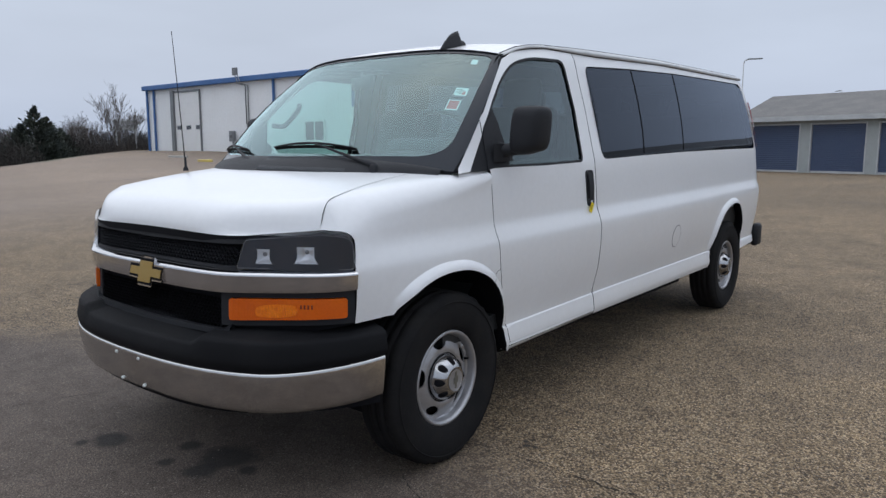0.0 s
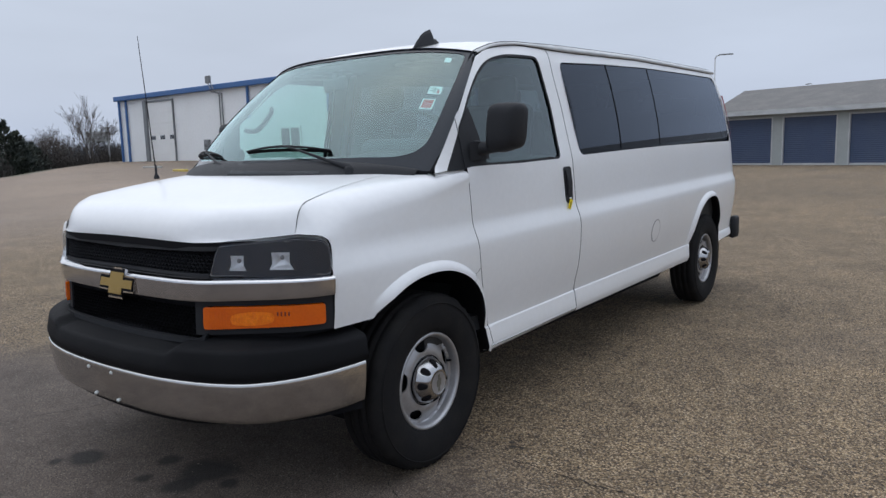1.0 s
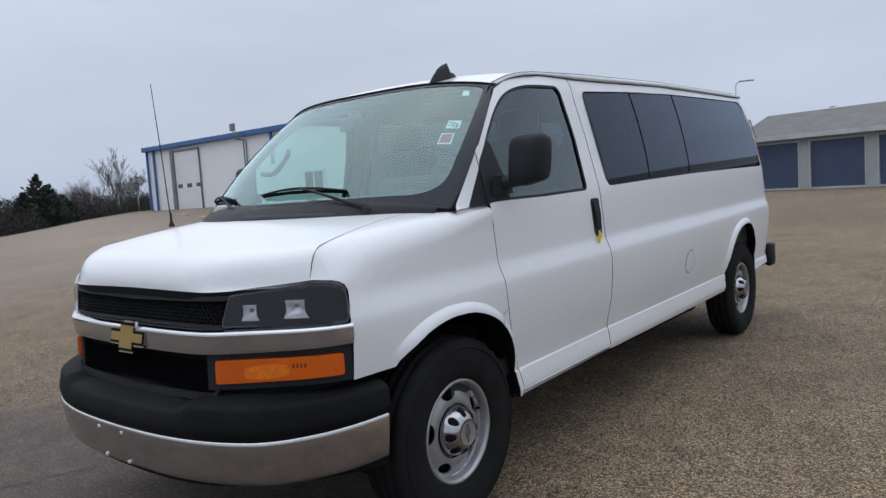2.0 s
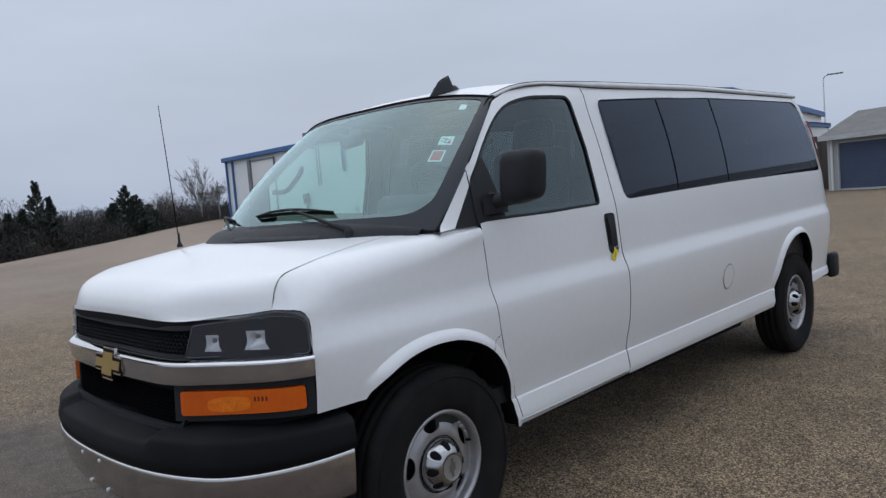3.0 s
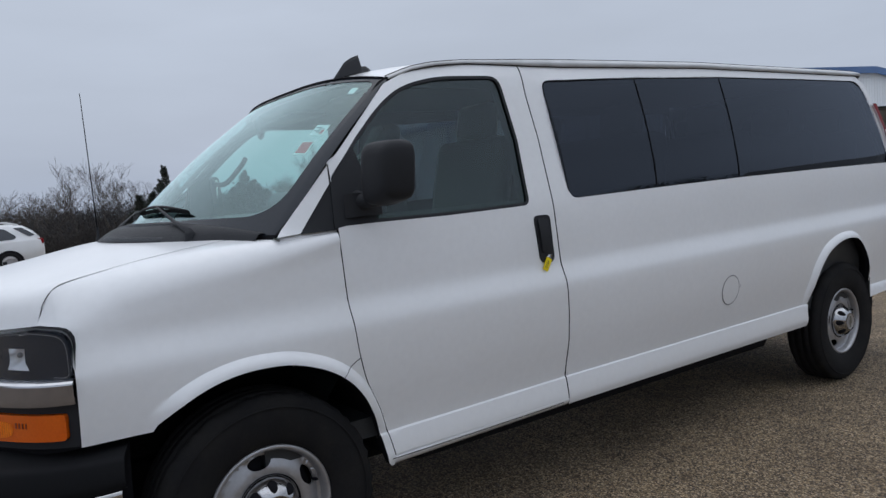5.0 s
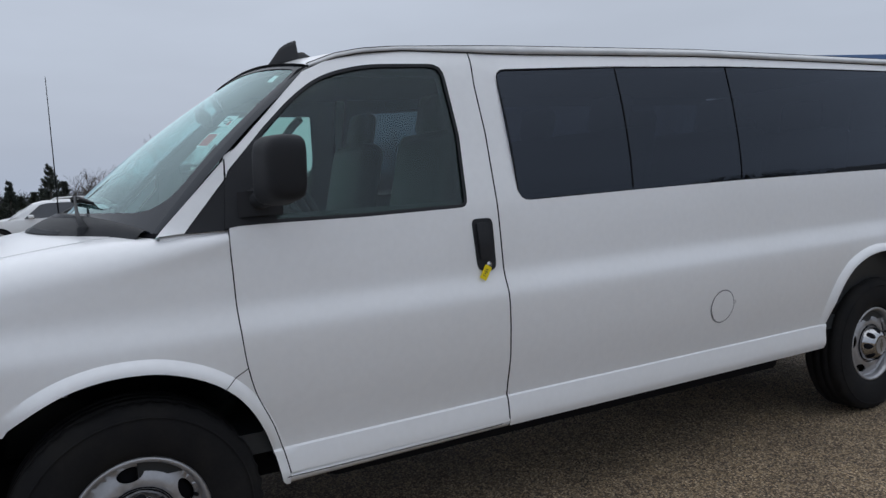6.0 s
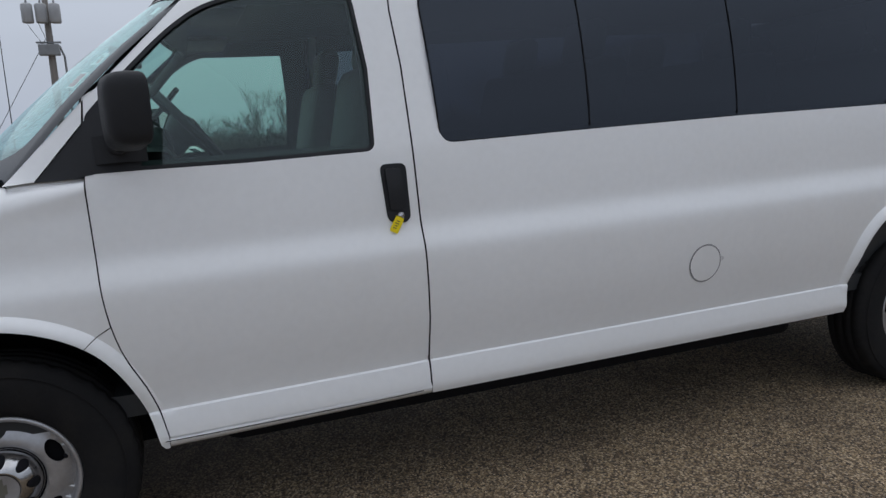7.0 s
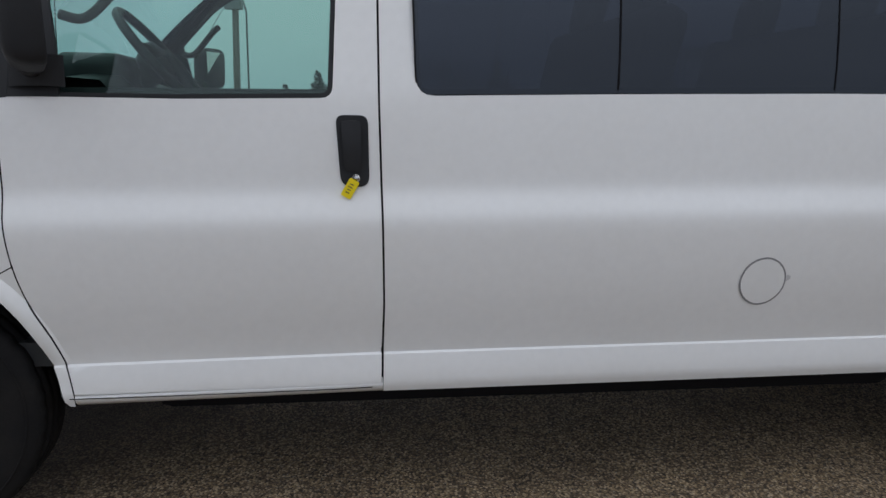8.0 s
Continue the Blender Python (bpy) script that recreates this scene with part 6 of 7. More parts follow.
for x in (0.0, LEN):
    part("gable", strip(bmesh.new(), [[(x, -0.1, UE), (x, DEEP + 0.1, UE)], [(x, DEEP / 2, UE + 1.45), (x, DEEP / 2, UE + 1.45)]]), LAP, units, "", False)
for s in (0, 1):
    ye, yr = (-0.45, DEEP / 2) if s == 0 else (DEEP + 0.45, DEEP / 2)
    part("roof", fixed(strip(bmesh.new(), [[(x, ye, UE - 0.02 + d), (x, yr, UE + 1.4 + d)] for x, d in ((-0.3, 0.0), (LEN + 0.3, 0.0), (LEN + 0.3, 0.10), (-0.3, 0.10), (-0.3, 0.0))])), SHINGLE, units, "grey shingle roof", False)
part("fascia", box((-0.3, -0.50, UE - 0.16), (LEN + 0.3, -0.44, UE + 0.08)), TRIM_GREY, units, "pale fascia board", False)
part("corner_board", box((-0.05, -0.05, -0.3), (0.12, 0.02, UE)), TRIM_GREY, units, "", False)
part("downpipe", box((0.16, -0.13, -0.2), (0.26, -0.04, UE)), DOOR_WHITE, units, "white downpipe", False)


# ---- yard lights and the utility pole ----
def yard_light(x, y, top, reach, turn):
    ob = thing("yard_light", x, y, ground_z(x, y), "tall grey yard light pole with a flat lamp head", "street lamp", "yard lights", turn=turn)
    z = top - ground_z(x, y)
    part("pole", tube([(0, 0, -0.2), (0, 0, z - 0.3)], [0.08, 0.05], 10), TRIM_GREY, ob)
    part("arm", tube([(0, 0, z - 0.35), (0.1, 0, z - 0.1), (0.4, 0, z)], 0.05, 8), TRIM_GREY, ob)
    part("lamp_head", box((0.3, -0.14, z - 0.04), (reach, 0.14, z + 0.06), 0.03), STEEL_GREY, ob)


yard_light(64.3, 16.25, 9.2, 1.5, -72)
yard_light(105.0, 15.2, 9.0, 1.4, 40)
yard_light(108.0, 11.5, 9.0, 1.9, -78)

POLE_WOOD = shader("grey_weathered_pole", (0.20, 0.185, 0.17), 0.9, coarse=0.5, coarse_scale=2, tint=(0.13, 0.115, 0.10), fine=0.1, fine_scale=20, stretch=(1, 1, 0.1))
WIRE = shader("dark_cable", (0.03, 0.03, 0.032), 0.6, fine=0.05)
px, py = -4.2, 35.5
pole = thing("utility_pole", px, py, ground_z(px, py) - 0.3, "weathered wooden utility pole with transformers and wires", "utility pole")
PH = 9.6 - ground_z(px, py)
part("pole", tube([(0, 0, 0), (0.05, 0, PH * 0.6), (0.08, 0, PH)], [0.19, 0.16, 0.12], 12), POLE_WOOD, pole)
part("crossarm", box((-1.0, -0.16, PH - 0.55), (1.0, -0.04, PH - 0.40), 0.01), POLE_WOOD, pole, "", False)
for x in (-0.62, -0.05, 0.52):
    can = part("transformer", fixed(revolve([(0.0, -0.45), (0.22, -0.45), (0.25, -0.40), (0.25, 0.34), (0.22, 0.40), (0.10, 0.44), (0.0, 0.45)], 18, "z")), shader("grey_transformer", (0.33, 0.34, 0.35), 0.45, coarse=0.3, fine=0.04), pole, "grey transformer can")
    can.matrix_basis = pose(x - 0.05, -0.40, PH - 1.45)
    part("bushing", revolve([(0.04, 0.42), (0.05, 0.5), (0.03, 0.6), (0.0, 0.62)], 10, "z"), STEEL_GREY, can)
part("equipment_box", box((-0.42, -0.45, PH - 3.35), (0.46, -0.08, PH - 2.85), 0.03), STEEL_GREY, pole, "grey equipment box", False)
part("bracket", box((-0.5, -0.30, PH - 2.80), (0.55, -0.20, PH - 2.72)), STEEL_GREY, pole, "", False)
part("riser_pipe", tube([(0.62, -0.05, 0.0), (0.60, -0.05, PH - 3.4), (0.45, -0.1, PH - 2.9)], 0.05, 8), STEEL_GREY, pole)
for ex, ey, z0, z1, sag in ((-42, 3.0, PH - 0.4, 9.5, 1.2),):
    pts = [(ex * t, ey * t - 0.1, z0 + (z1 - z0) * t - 4 * sag * t * (1 - t)) for t in np.linspace(0, 1, 17)]
    part("wire", tube(pts, 0.009, 4), WIRE, pole)
part("guy_wire", tube([(0, 0, PH - 2.4), (-4.3, -0.5, 0.1)], 0.016, 4), WIRE, pole)
for k in range(3):
    part("jumper", tube([(-0.6 + 0.5 * k, -0.35, PH - 1.0), (-0.75 + 0.5 * k, -0.55, PH - 1.9), (-0.35 + 0.3 * k, -0.4, PH - 2.6), (-0.2 + 0.2 * k, -0.3, PH - 2.9)], 0.014, 4), WIRE, pole)

# sign board far behind the lot
sign = thing("sign_board", 24.9, 50.6, -2.2, "grey weathered sign board on two posts among trees", "sign")
part("board", box((-0.95, -0.05, 5.98), (0.95, 0.05, 6.38), 0.02), TRIM_GREY, sign, "", False)
part("board", box((-0.95, -0.04, 5.56), (0.9, 0.04, 5.93), 0.02), TRIM_GREY, sign, "", False)
for x in (-0.75, 0.75):
    part("post", box((x - 0.07, -0.13, -0.5), (x + 0.07, -0.05, 6.3)), TRIM_GREY, sign, "", False)
sign.matrix_basis = pose(28.2, 55.5, -2.6, 0, 0, -28)


# ---- the parked sport utility car ----
SUV_WHITE = shader("white_car_paint", (0.72, 0.73, 0.73), 0.3, coat=0.6, coarse=0.2, coarse_scale=1, fine=0.01)
CAR_GLASS = shader("dark_car_glass", (0.02, 0.024, 0.03), 0.06, coat=0.8, fine=0.05)


def suv():
    ob = thing("sport_utility_car", 0, 0, 0, "white sport utility car with roof rails parked on the lot", "car")
    # stations along the car from its nose: x, sill, belt, top and their half widths
    keys = [(0.0, 0.42, 0.72, 0.74, 0.62), (0.12, 0.30, 0.88, 0.90, 0.82), (0.45, 0.28, 0.98, 1.00, 0.90), (1.05, 0.28, 1.04, 1.06, 0.93), (1.25, 0.28, 1.06, 1.10, 0.93), (1.55, 0.28, 1.07, 1.34, 0.93), (1.95, 0.28, 1.08, 1.60, 0.935), (2.25, 0.28, 1.085, 1.68, 0.935), (3.0, 0.28, 1.09, 1.715, 0.935),
            (3.8, 0.28, 1.11, 1.69, 0.93), (4.30, 0.29, 1.13, 1.63, 0.92), (4.55, 0.32, 1.14, 1.45, 0.91), (4.75, 0.38, 1.12, 1.20, 0.88), (4.85, 0.46, 0.98, 1.0, 0.80)]
    rows = []
    for x, sill, belt, top, w in keys:
        tw = w - 0.32 * (top - belt)
        half = [(w * 0.9, sill), (w, sill + 0.12), (w + 0.01, (sill + belt) / 2), (w - 0.01, belt - 0.05), (w - 0.03, belt), (w - 0.05 - 0.0 * tw, belt + 0.02), ((w + tw) / 2 - 0.03, (belt + top) / 2), (tw - 0.02, top - 0.05), (tw - 0.10, top - 0.01), (tw * 0.5, top + 0.015), (0, top + 0.02)]
        row = [(x, -y, z) for y, z in half] + [(x, y, z) for y, z in reversed(half[:-1])]
        rows.append(row)
    part("body", fixed(strip(bmesh.new(), rows, wrap=False)), SUV_WHITE, ob, "white body")

    def side_y(x, z):
        w = float(np.interp(x, [k[0] for k in keys], [k[4] for k in keys]))
        belt = float(np.interp(x, [k[0] for k in keys], [k[2] for k in keys]))
        top = float(np.interp(x, [k[0] for k in keys], [k[3] for k in keys]))
        tw = w - 0.32 * (top - belt)
        return float(np.interp(z, [belt - 0.05, belt, belt + 0.02, max((belt + top) / 2, belt + 0.03), max(top - 0.05, belt + 0.04)], [w - 0.01, w - 0.03, w - 0.05, (w + tw) / 2 - 0.03, tw - 0.02]))

    for s in (-1, 1):
        for loop in ([(1.66, 1.07), (2.68, 1.10), (2.66, 1.61), (2.42, 1.61), (2.15, 1.55)], [(2.73, 1.10), (3.98, 1.18), (4.05, 1.27), (3.74, 1.55), (3.40, 1.61), (2.71, 1.62)], [(3.98, 1.58), (4.24, 1.58), (4.60, 1.29), (4.42, 1.24)]):
            bm = skin(rounded(loop, 0.05), [], lambda x, z: (x, s * (side_y(x, z) + 0.012), z), 0.2, lambda x, z: (x, s * (side_y(x, z) - 0.03), z), (), Vector((0, s, 0)))
            part("side_window", bm, CAR_GLASS, ob, "dark glass")
        part("door_handle", box((2.48, s * 0.935 - 0.02, 0.98), (2.66, s * 0.935 + 0.02, 1.02), 0.01), SUV_WHITE, ob)
        part("door_handle", box((3.42, s * 0.935 - 0.02, 0.99), (3.60, s * 0.935 + 0.02, 1.03), 0.01), SUV_WHITE, ob)
        part("mirror", box((1.78, s * 1.02 - 0.10, 1.08), (1.96, s * 1.02 + 0.10, 1.22), 0.05), SUV_WHITE, ob, "white door mirror")
        part("roof_rail", tube([(2.55, s * 0.64, 1.70), (2.70, s * 0.63, 1.775), (3.1, s * 0.62, 1.80), (3.8, s * 0.62, 1.785), (4.15, s * 0.63, 1.68)], 0.028, 6), SUV_WHITE, ob, "white roof rail")
        part("window_post", skin([(2.66, 1.09), (2.75, 1.09), (2.73, 1.61), (2.64, 1.61)], [], lambda x, z: (x, s * (side_y(x, z) + 0.006), z), 0.2, None, (), Vector((0, s, 0))), GAP, ob)
        part("sill_trim", box((0.9, s * 0.925 - 0.02, 0.27), (3.7, s * 0.925 + 0.02, 0.42), 0.015), PLASTIC, ob)
        for x in (0.92, 3.78):
            # the wheel well's shade is a flat dark half ring on the uncut body
            arch = [[(x + r * math.cos(a), s * 0.948, 0.37 + r * math.sin(a)) for r in (0.30, 0.43)] for a in np.linspace(0, math.pi, 17)]
            part("wheel_opening", strip(bmesh.new(), arch), GAP, ob)
            wh = new("wheel")
            wh.parent = ob
            wh.matrix_basis = pose(x, s * 0.84, 0.37, 0, 0, 0 if s < 0 else 180)
            part("tyre", fixed(revolve([(0.23, -0.10), (0.27, -0.12), (0.34, -0.118), (0.37, -0.09), (0.37, 0.09), (0.33, 0.12), (0.23, 0.1)], 32)), RUBBER, wh)
            part("rim", fixed(revolve([(0.235, -0.10), (0.22, -0.112), (0.20, -0.09), (0.07, -0.10), (0.0, -0.105)], 24, wobble=lambda k, a: 1.0)), RIM, wh)
        part("headlight", box((0.10, s * 0.66 - 0.12, 0.72), (0.42, s * 0.66 + 0.16, 0.86), 0.04), CAR_GLASS, ob)
        part("tail_light", box((4.66, s * 0.76 - 0.10, 0.95), (4.84, s * 0.76 + 0.09, 1.16), 0.03), RED, ob)
    part("windshield", strip(bmesh.new(), [[(x, y * (0.82 - 0.32 * (z - 1.1)), z) for y in np.linspace(-1, 1, 9)] for x, z in ((1.27, 1.125), (1.62, 1.40), (1.93, 1.60))]), CAR_GLASS, ob, "windshield")
    part("rear_window", strip(bmesh.new(), [[(x, y * (0.80 - 0.32 * (z - 1.1)), z) for y in np.linspace(-1, 1, 9)] for x, z in ((4.335, 1.63), (4.57, 1.46), (4.74, 1.24))]), CAR_GLASS, ob, "rear window")
    part("underside", box((0.3, -0.8, 0.22), (4.6, 0.8, 0.34)), GAP, ob, "", False)
    return ob


car = suv()
car.matrix_basis = pose(-2.80, 24.9, ground_z(-0.4, 24.9) - 0.01, 0, 0, 2) @ Matrix.Diagonal((1, 1, 0.94, 1))

# ---- trees and scrub ----
BARK = shader("grey_brown_bark", (0.085, 0.070, 0.060), 0.9, coarse=0.5, coarse_scale=3, tint=(0.13, 0.115, 0.10), fine=0.12, fine_scale=20)
# cedar and far woods carry the distance haze in their paler, greyer colours
CEDAR = shader("hazed_cedar_foliage", (0.056, 0.068, 0.060), 0.85, coarse=0.7, coarse_scale=1.5, tint=(0.054, 0.060, 0.036), fine=0.2, fine_scale=9)
SCRUB = shader("bare_winter_scrub", (0.062, 0.054, 0.049), 0.95, spec=0.1, coarse=0.7, coarse_scale=0.35, tint=(0.034, 0.033, 0.031), fine=0.2, fine_scale=5)
FAR_WOODS = shader("hazed_bare_woods", (0.060, 0.060, 0.063), 1.0, spec=0.1, coarse=0.6, coarse_scale=0.05, tint=(0.05, 0.052, 0.055), fine=0.15, fine_scale=1.0)


def bare_tree(x, y, top, spread, seed, label):
    rnd = random.Random(seed)
    base = ground_z(x, y) - 0.2
    ob = thing("bare_tree", x, y, base, label, "tree", "bare trees beyond the lot")
    h = top - base
    trunk, limbs = bmesh.new(), bmesh.new()

    def grow(p, d, length, r, depth, bm):
        pts, radii = [p], [r]
        for k in range(3):
            d = (d + Vector((rnd.uniform(-1, 1), rnd.uniform(-1, 1), rnd.uniform(-0.3, 0.6))) * 0.16).normalized()
            p = p + d * length / 3
            pts.append(p)
            radii.append(r * (1 - 0.22 * (k + 1)))
        tube(pts, [max(q, 0.007) for q in radii], 5 if depth < 2 else 3, bm, caps=False)
        if depth >= 6:
            return
        for _ in range(3):
            side = Vector((rnd.uniform(-1, 1), rnd.uniform(-1, 1), rnd.uniform(-0.1, 0.7))).normalized()
            nd = (d * 0.75 + side * spread).normalized()
            start = pts[rnd.choice((1, 2, 3, 3))]
            grow(start, nd, length * rnd.uniform(0.58, 0.82), radii[-1] * rnd.uniform(0.68, 0.9), depth + 1, limbs)

    tube([(0, 0, 0), (0.02 * h, 0, h * 0.16), (0.0, 0.01 * h, h * 0.30)], [0.026 * h ** 0.8, 0.021 * h ** 0.8, 0.017 * h ** 0.8], 8, trunk)
    for _ in range(4):
        grow(Vector((0, 0, h * rnd.uniform(0.2, 0.3))), Vector((rnd.uniform(-0.6, 0.6), rnd.uniform(-0.6, 0.6), 1)).normalized(), h * 0.27, 0.015 * h ** 0.8, 1, limbs)
    part("trunk", trunk, BARK, ob)
    part("crown", limbs, BARK, ob, "bare branching crown", False)
    return ob


for x, y, top, spread, seed in ((27.2, 55.0, 6.0, 0.42, 31), (28.3, 55.6, 4.7, 0.6, 2), (23.8, 55.0, 4.35, 0.95, 3), (20.0, 55.0, 4.1, 0.85, 4), (13.0, 55.0, 4.2, 0.85, 5), (10.2, 55.0, 5.9, 0.6, 6), (7.5, 55.0, 5.05, 0.65, 7), (5.2, 55.5, 4.1, 0.95, 9), (2.2, 56.0, 3.8, 0.7, 10), (16.5, 58.0, 3.4, 0.9, 11), (25.4, 57.0, 3.8, 0.8, 12)):
    bare_tree(x, y, top, spread, seed, "leafless grey-brown tree standing beyond the lot")


def cedar(x, y, top, wide, seed):
    rnd = random.Random(seed)
    base = ground_z(x, y) - 0.2
    h = top - base
    ob = thing("cedar_tree", x, y, base, "dark green cedar tree beyond the edge of the lot", "tree", "cedar trees beyond the lot")
    part("trunk", tube([(0, 0, 0), (0, 0, h * 0.95)], [0.14, 0.02], 7), BARK, ob)
    verts, faces = [], []
    for tip, spread_at, cx in ((h, wide * 1.1, 0.0), (h * 0.84, wide * 0.8, wide * 0.62), (h * 0.74, wide * 0.8, -wide * 0.75)):
        # upswept boughs, shorter and steeper towards the tip, each feathered with sprays
        for _ in range(230):
            t = rnd.random() ** 0.75
            z = tip * (0.05 + 0.93 * t)
            reach = spread_at * (1 - t) ** 1.15 * rnd.uniform(0.55, 1.15) + 0.05
            a = rnd.uniform(0, 2 * math.pi)
            lift = rnd.uniform(0.25, 0.75) + 0.3 * t
            for _ in range(15):
                q = rnd.random() ** 0.6
                r = reach * q
                c = Vector((cx * (1 - 0.45 * t) + r * math.cos(a), r * math.sin(a), z + lift * r * q + rnd.uniform(-0.06, 0.06)))
                d = Vector((math.cos(a) + rnd.uniform(-0.6, 0.6), math.sin(a) + rnd.uniform(-0.6, 0.6), rnd.uniform(0.1, 1.2))).normalized()
                k = rnd.uniform(0.10, 0.24) * (1.15 - 0.45 * t)
                n = Vector((rnd.uniform(-1, 1), rnd.uniform(-1, 1), rnd.uniform(-1, 1))).cross(d).normalized()
                i = len(verts)
                verts += [c - n * k * 0.34, c + n * k * 0.34, c + d * k * 1.2]
                faces.append((i, i + 1, i + 2))
    me = bpy.data.meshes.new("crown")
    me.from_pydata(verts, [], faces)
    part("crown", me, CEDAR, ob, "dark dense foliage", False)


for x, y, top, wide, seed in ((11.2, 43.8, 4.5, 1.9, 21), (17.2, 45.9, 4.1, 2.1, 22), (-0.3, 42.5, 3.4, 2.0, 23), (-2.3, 42.6, 2.5, 1.4, 26), (9.2, 42.0, 2.6, 1.2, 24), (19.2, 47.0, 2.7, 1.2, 25)):
    cedar(x, y, top, wide, seed)


def scrub(name, spots, blades, material, label, seed, size=(0.5, 1.7), width=0.03):
    rng = np.random.default_rng(seed)
    at = np.repeat(np.array(spots), blades, axis=0)
    count = len(at)
    a, q = rng.uniform(0, 2 * math.pi, count), np.sqrt(rng.random(count))
    p = np.stack([at[:, 0] + at[:, 3] * q * np.cos(a), at[:, 1] + at[:, 3] * q * np.sin(a), at[:, 2] + at[:, 4] * rng.random(count) ** 1.1 * (1 - 0.5 * q * q)], 1)
    d = np.stack([rng.uniform(-1, 1, count), rng.uniform(-1, 1, count), rng.uniform(0.1, 1.6, count)], 1)
    d *= (rng.uniform(*size, count) / np.linalg.norm(d, axis=1))[:, None]
    n = np.stack([rng.uniform(-1, 1, count), rng.uniform(-1, 1, count), np.full(count, 0.2)], 1)
    n *= (width * rng.uniform(0.5, 1.6, count) / np.linalg.norm(n, axis=1))[:, None]
    verts = np.stack([p - n, p + n, p + d], 1).reshape(-1, 3)
    faces = np.arange(count * 3).reshape(-1, 3)
    me = bpy.data.meshes.new(name)
    me.from_pydata(verts.tolist(), [], faces.tolist())
    ob = part(name, me, material, None, "", False)
    return tagged(ob, label, "bushes", kind="stuff")


rnd = random.Random(8)
spots = []
for _ in range(620):
    x = rnd.uniform(-30, 42)
    y = lot_edge(x) + rnd.uniform(4.0, 25)
    if x > 23 and y < 48:
        continue
    if -14 < x - 0.08 * y < -2.5:
        continue
    spots.append((x, y, ground_z(x, y) - 0.2, rnd.uniform(1.0, 2.4), rnd.uniform(1.2, 3.6)))
woods = []
for _ in range(760):
    x = rnd.uniform(-75, 110)
    y = rnd.uniform(92, 130)
    z = ground_z(x, y) - 0.5
    top = float(np.interp((x + 1) / (y + 3), [0.02, 0.12, 0.25, 0.40], [2.6, 3.4, 4.0, 4.5]))
    woods.append((x, y, z, rnd.uniform(1.8, 4.0), max(2.0, top + rnd.uniform(-0.7, 0.5) - z)))
scrub("bare_woods", woods, 800, FAR_WOODS, "hazy grey leafless woods beyond the lot", 14, (0.3, 1.1), 0.045)
scrub("scrub", spots, 1900, SCRUB, "tangled dark leafless winter scrub along the bank", 9, (0.12, 0.42), 0.015)
bank = []
for k in range(190):
    x = rnd.uniform(50, 120)
    y = rnd.uniform(-76, -60)
    rise = float(np.interp(x, [50, 74, 80, 92, 108, 120], [2.5, 4.5, 9.0, 11.5, 9.5, 3.0]))
    bank.append((x, y, ground_z(x, y) - 0.3, rnd.uniform(1.6, 3.4), rise * rnd.uniform(0.75, 1.1) + (2.0 if rnd.random() < 0.06 else 0)))
scrub("tree_line", bank, 320, SCRUB, "dark leafless tree line along the other side of the lot", 16, (0.6, 1.8), 0.16)
far = []
for k in range(520):
    a = radians(rnd.uniform(0, 360))
    d = rnd.uniform(330, 520)
    x, y = d * math.cos(a), d * math.sin(a)
    far.append((x, y, ground_z(x, y) - 1, rnd.uniform(8, 16), rnd.uniform(3.0, 6.5)))
scrub("distant_woods", far, 130, FAR_WOODS, "distant leafless woods along the horizon", 10, (1.5, 4.0), 1.2)

# ---- marks on the paving ----
CRACK = shader("dark_crack", (0.022, 0.019, 0.016), 0.95, fine=0.15, fine_scale=50)


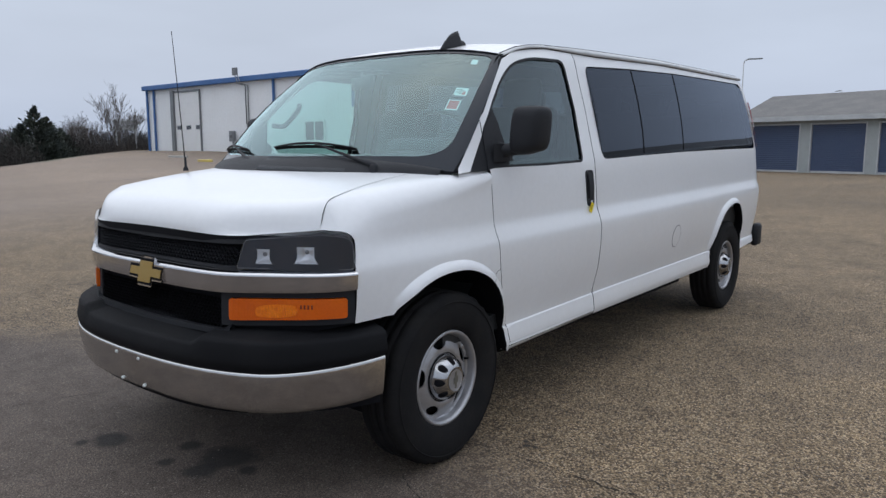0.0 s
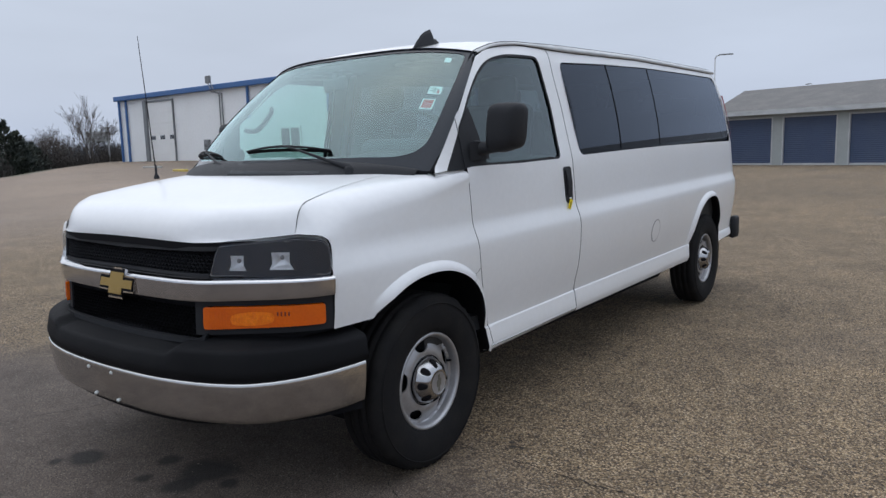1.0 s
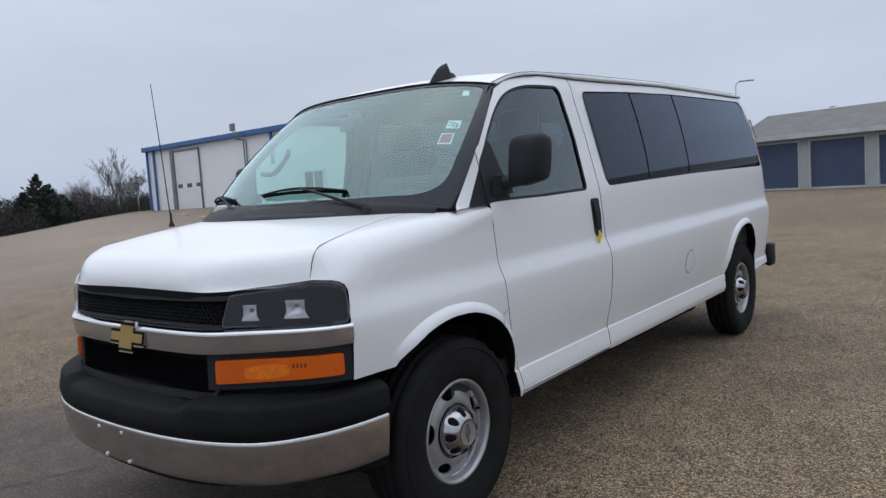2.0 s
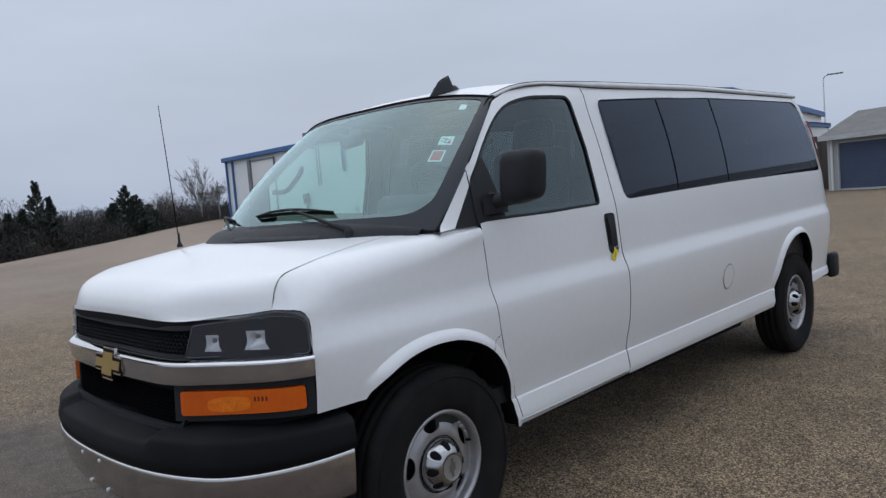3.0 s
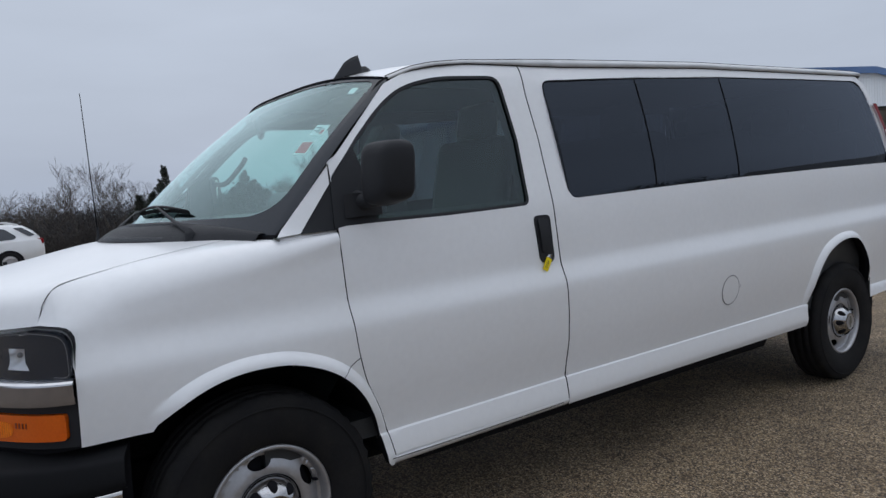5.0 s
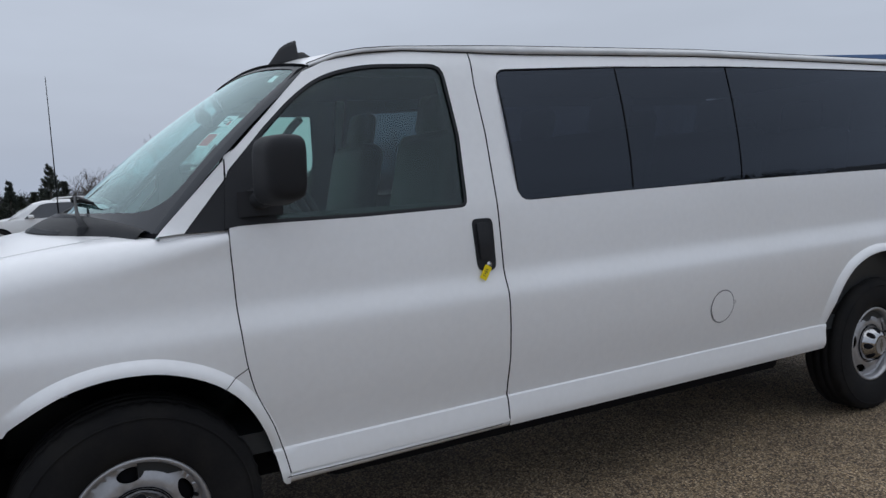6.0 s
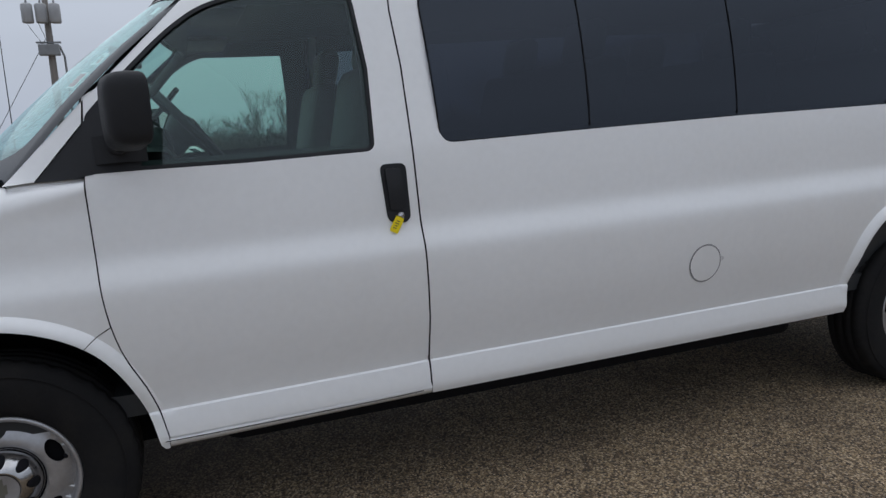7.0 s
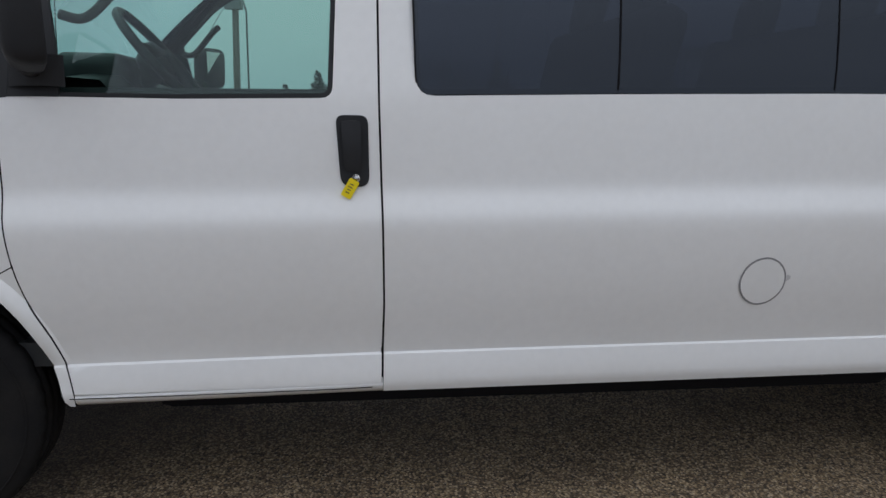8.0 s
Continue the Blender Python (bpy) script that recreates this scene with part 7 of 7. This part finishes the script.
def crack(keys, width, seed):
    rnd = random.Random(seed)
    line = resample(keys, 0.04, False)
    rows = []
    for i, (x, y) in enumerate(line):
        a, b = line[max(i - 1, 0)], line[min(i + 1, len(line) - 1)]
        n = Vector((-(b[1] - a[1]), b[0] - a[0])).normalized() * width * rnd.choice((0.15, 0.5, 0.8, 1.2))
        jx, jy = rnd.uniform(-0.012, 0.012), rnd.uniform(-0.012, 0.012)
        rows.append([(x + n.x + jx, y + n.y + jy, ground_z(x, y) + 0.0035), (x - n.x + jx, y - n.y + jy, ground_z(x, y) + 0.0035)])
    return solid("crack", strip(bmesh.new(), rows), CRACK, "thin dark crack in the worn paving", "crack", "paving cracks", "structure")


for k, (keys, width) in enumerate((([(0.231, -0.90), (0.239, -1.02), (0.231, -1.23), (0.222, -1.37), (0.212, -1.49), (0.211, -1.65), (0.20, -1.80), (0.16, -2.05)], 0.0035), ([(-0.24, -0.90), (-0.30, -0.99), (-0.36, -1.08), (-0.37, -1.22)], 0.003), ([(-0.95, 1.33), (-0.68, 1.24), (-0.50, 1.14), (-0.33, 1.07)], 0.004), ([(-1.6, 1.3), (-1.2, 1.9), (-0.9, 2.8)], 0.006), ([(10.0, 24.5), (12.5, 23.6), (14.5, 23.4)], 0.05))):
    crack(keys, width, 60 + k)


# loose grit on the paving round the front of the van
rnd = random.Random(77)
GRIT = shader("pale_loose_grit", (0.26, 0.22, 0.18), 0.9, coarse=0.6, coarse_scale=40, tint=(0.12, 0.10, 0.085), fine=0.15, fine_scale=200)
verts, faces = [], []
for _ in range(1500):
    x, y = rnd.uniform(-2.3, 3.2), rnd.uniform(-2.9, 1.4)
    if -0.2 < x and y > -0.9:
        continue
    if abs(x) < 0.30 and y > -1.0:
        continue
    r = rnd.uniform(0.0012, 0.0034) * (1.7 if rnd.random() < 0.06 else 1)
    a, i = rnd.uniform(0, 6.28), len(verts)
    verts += [(x + r * rnd.uniform(0.7, 1.3) * math.cos(a + k * 1.571), y + r * rnd.uniform(0.7, 1.3) * math.sin(a + k * 1.571), ground_z(x, y) + r * 0.25) for k in range(4)]
    verts += [(x, y, ground_z(x, y) + r * 0.95), (x, y, ground_z(x, y) - r * 0.3)]
    for k in range(4):
        faces += [(i + k, i + (k + 1) % 4, i + 4), (i + (k + 1) % 4, i + k, i + 5)]
grit_me = bpy.data.meshes.new("loose_grit")
grit_me.from_pydata(verts, [], faces)
tagged(part("loose_grit", grit_me, GRIT, None, "", False), "pale loose grit scattered over the worn paving", "gravel", kind="stuff")
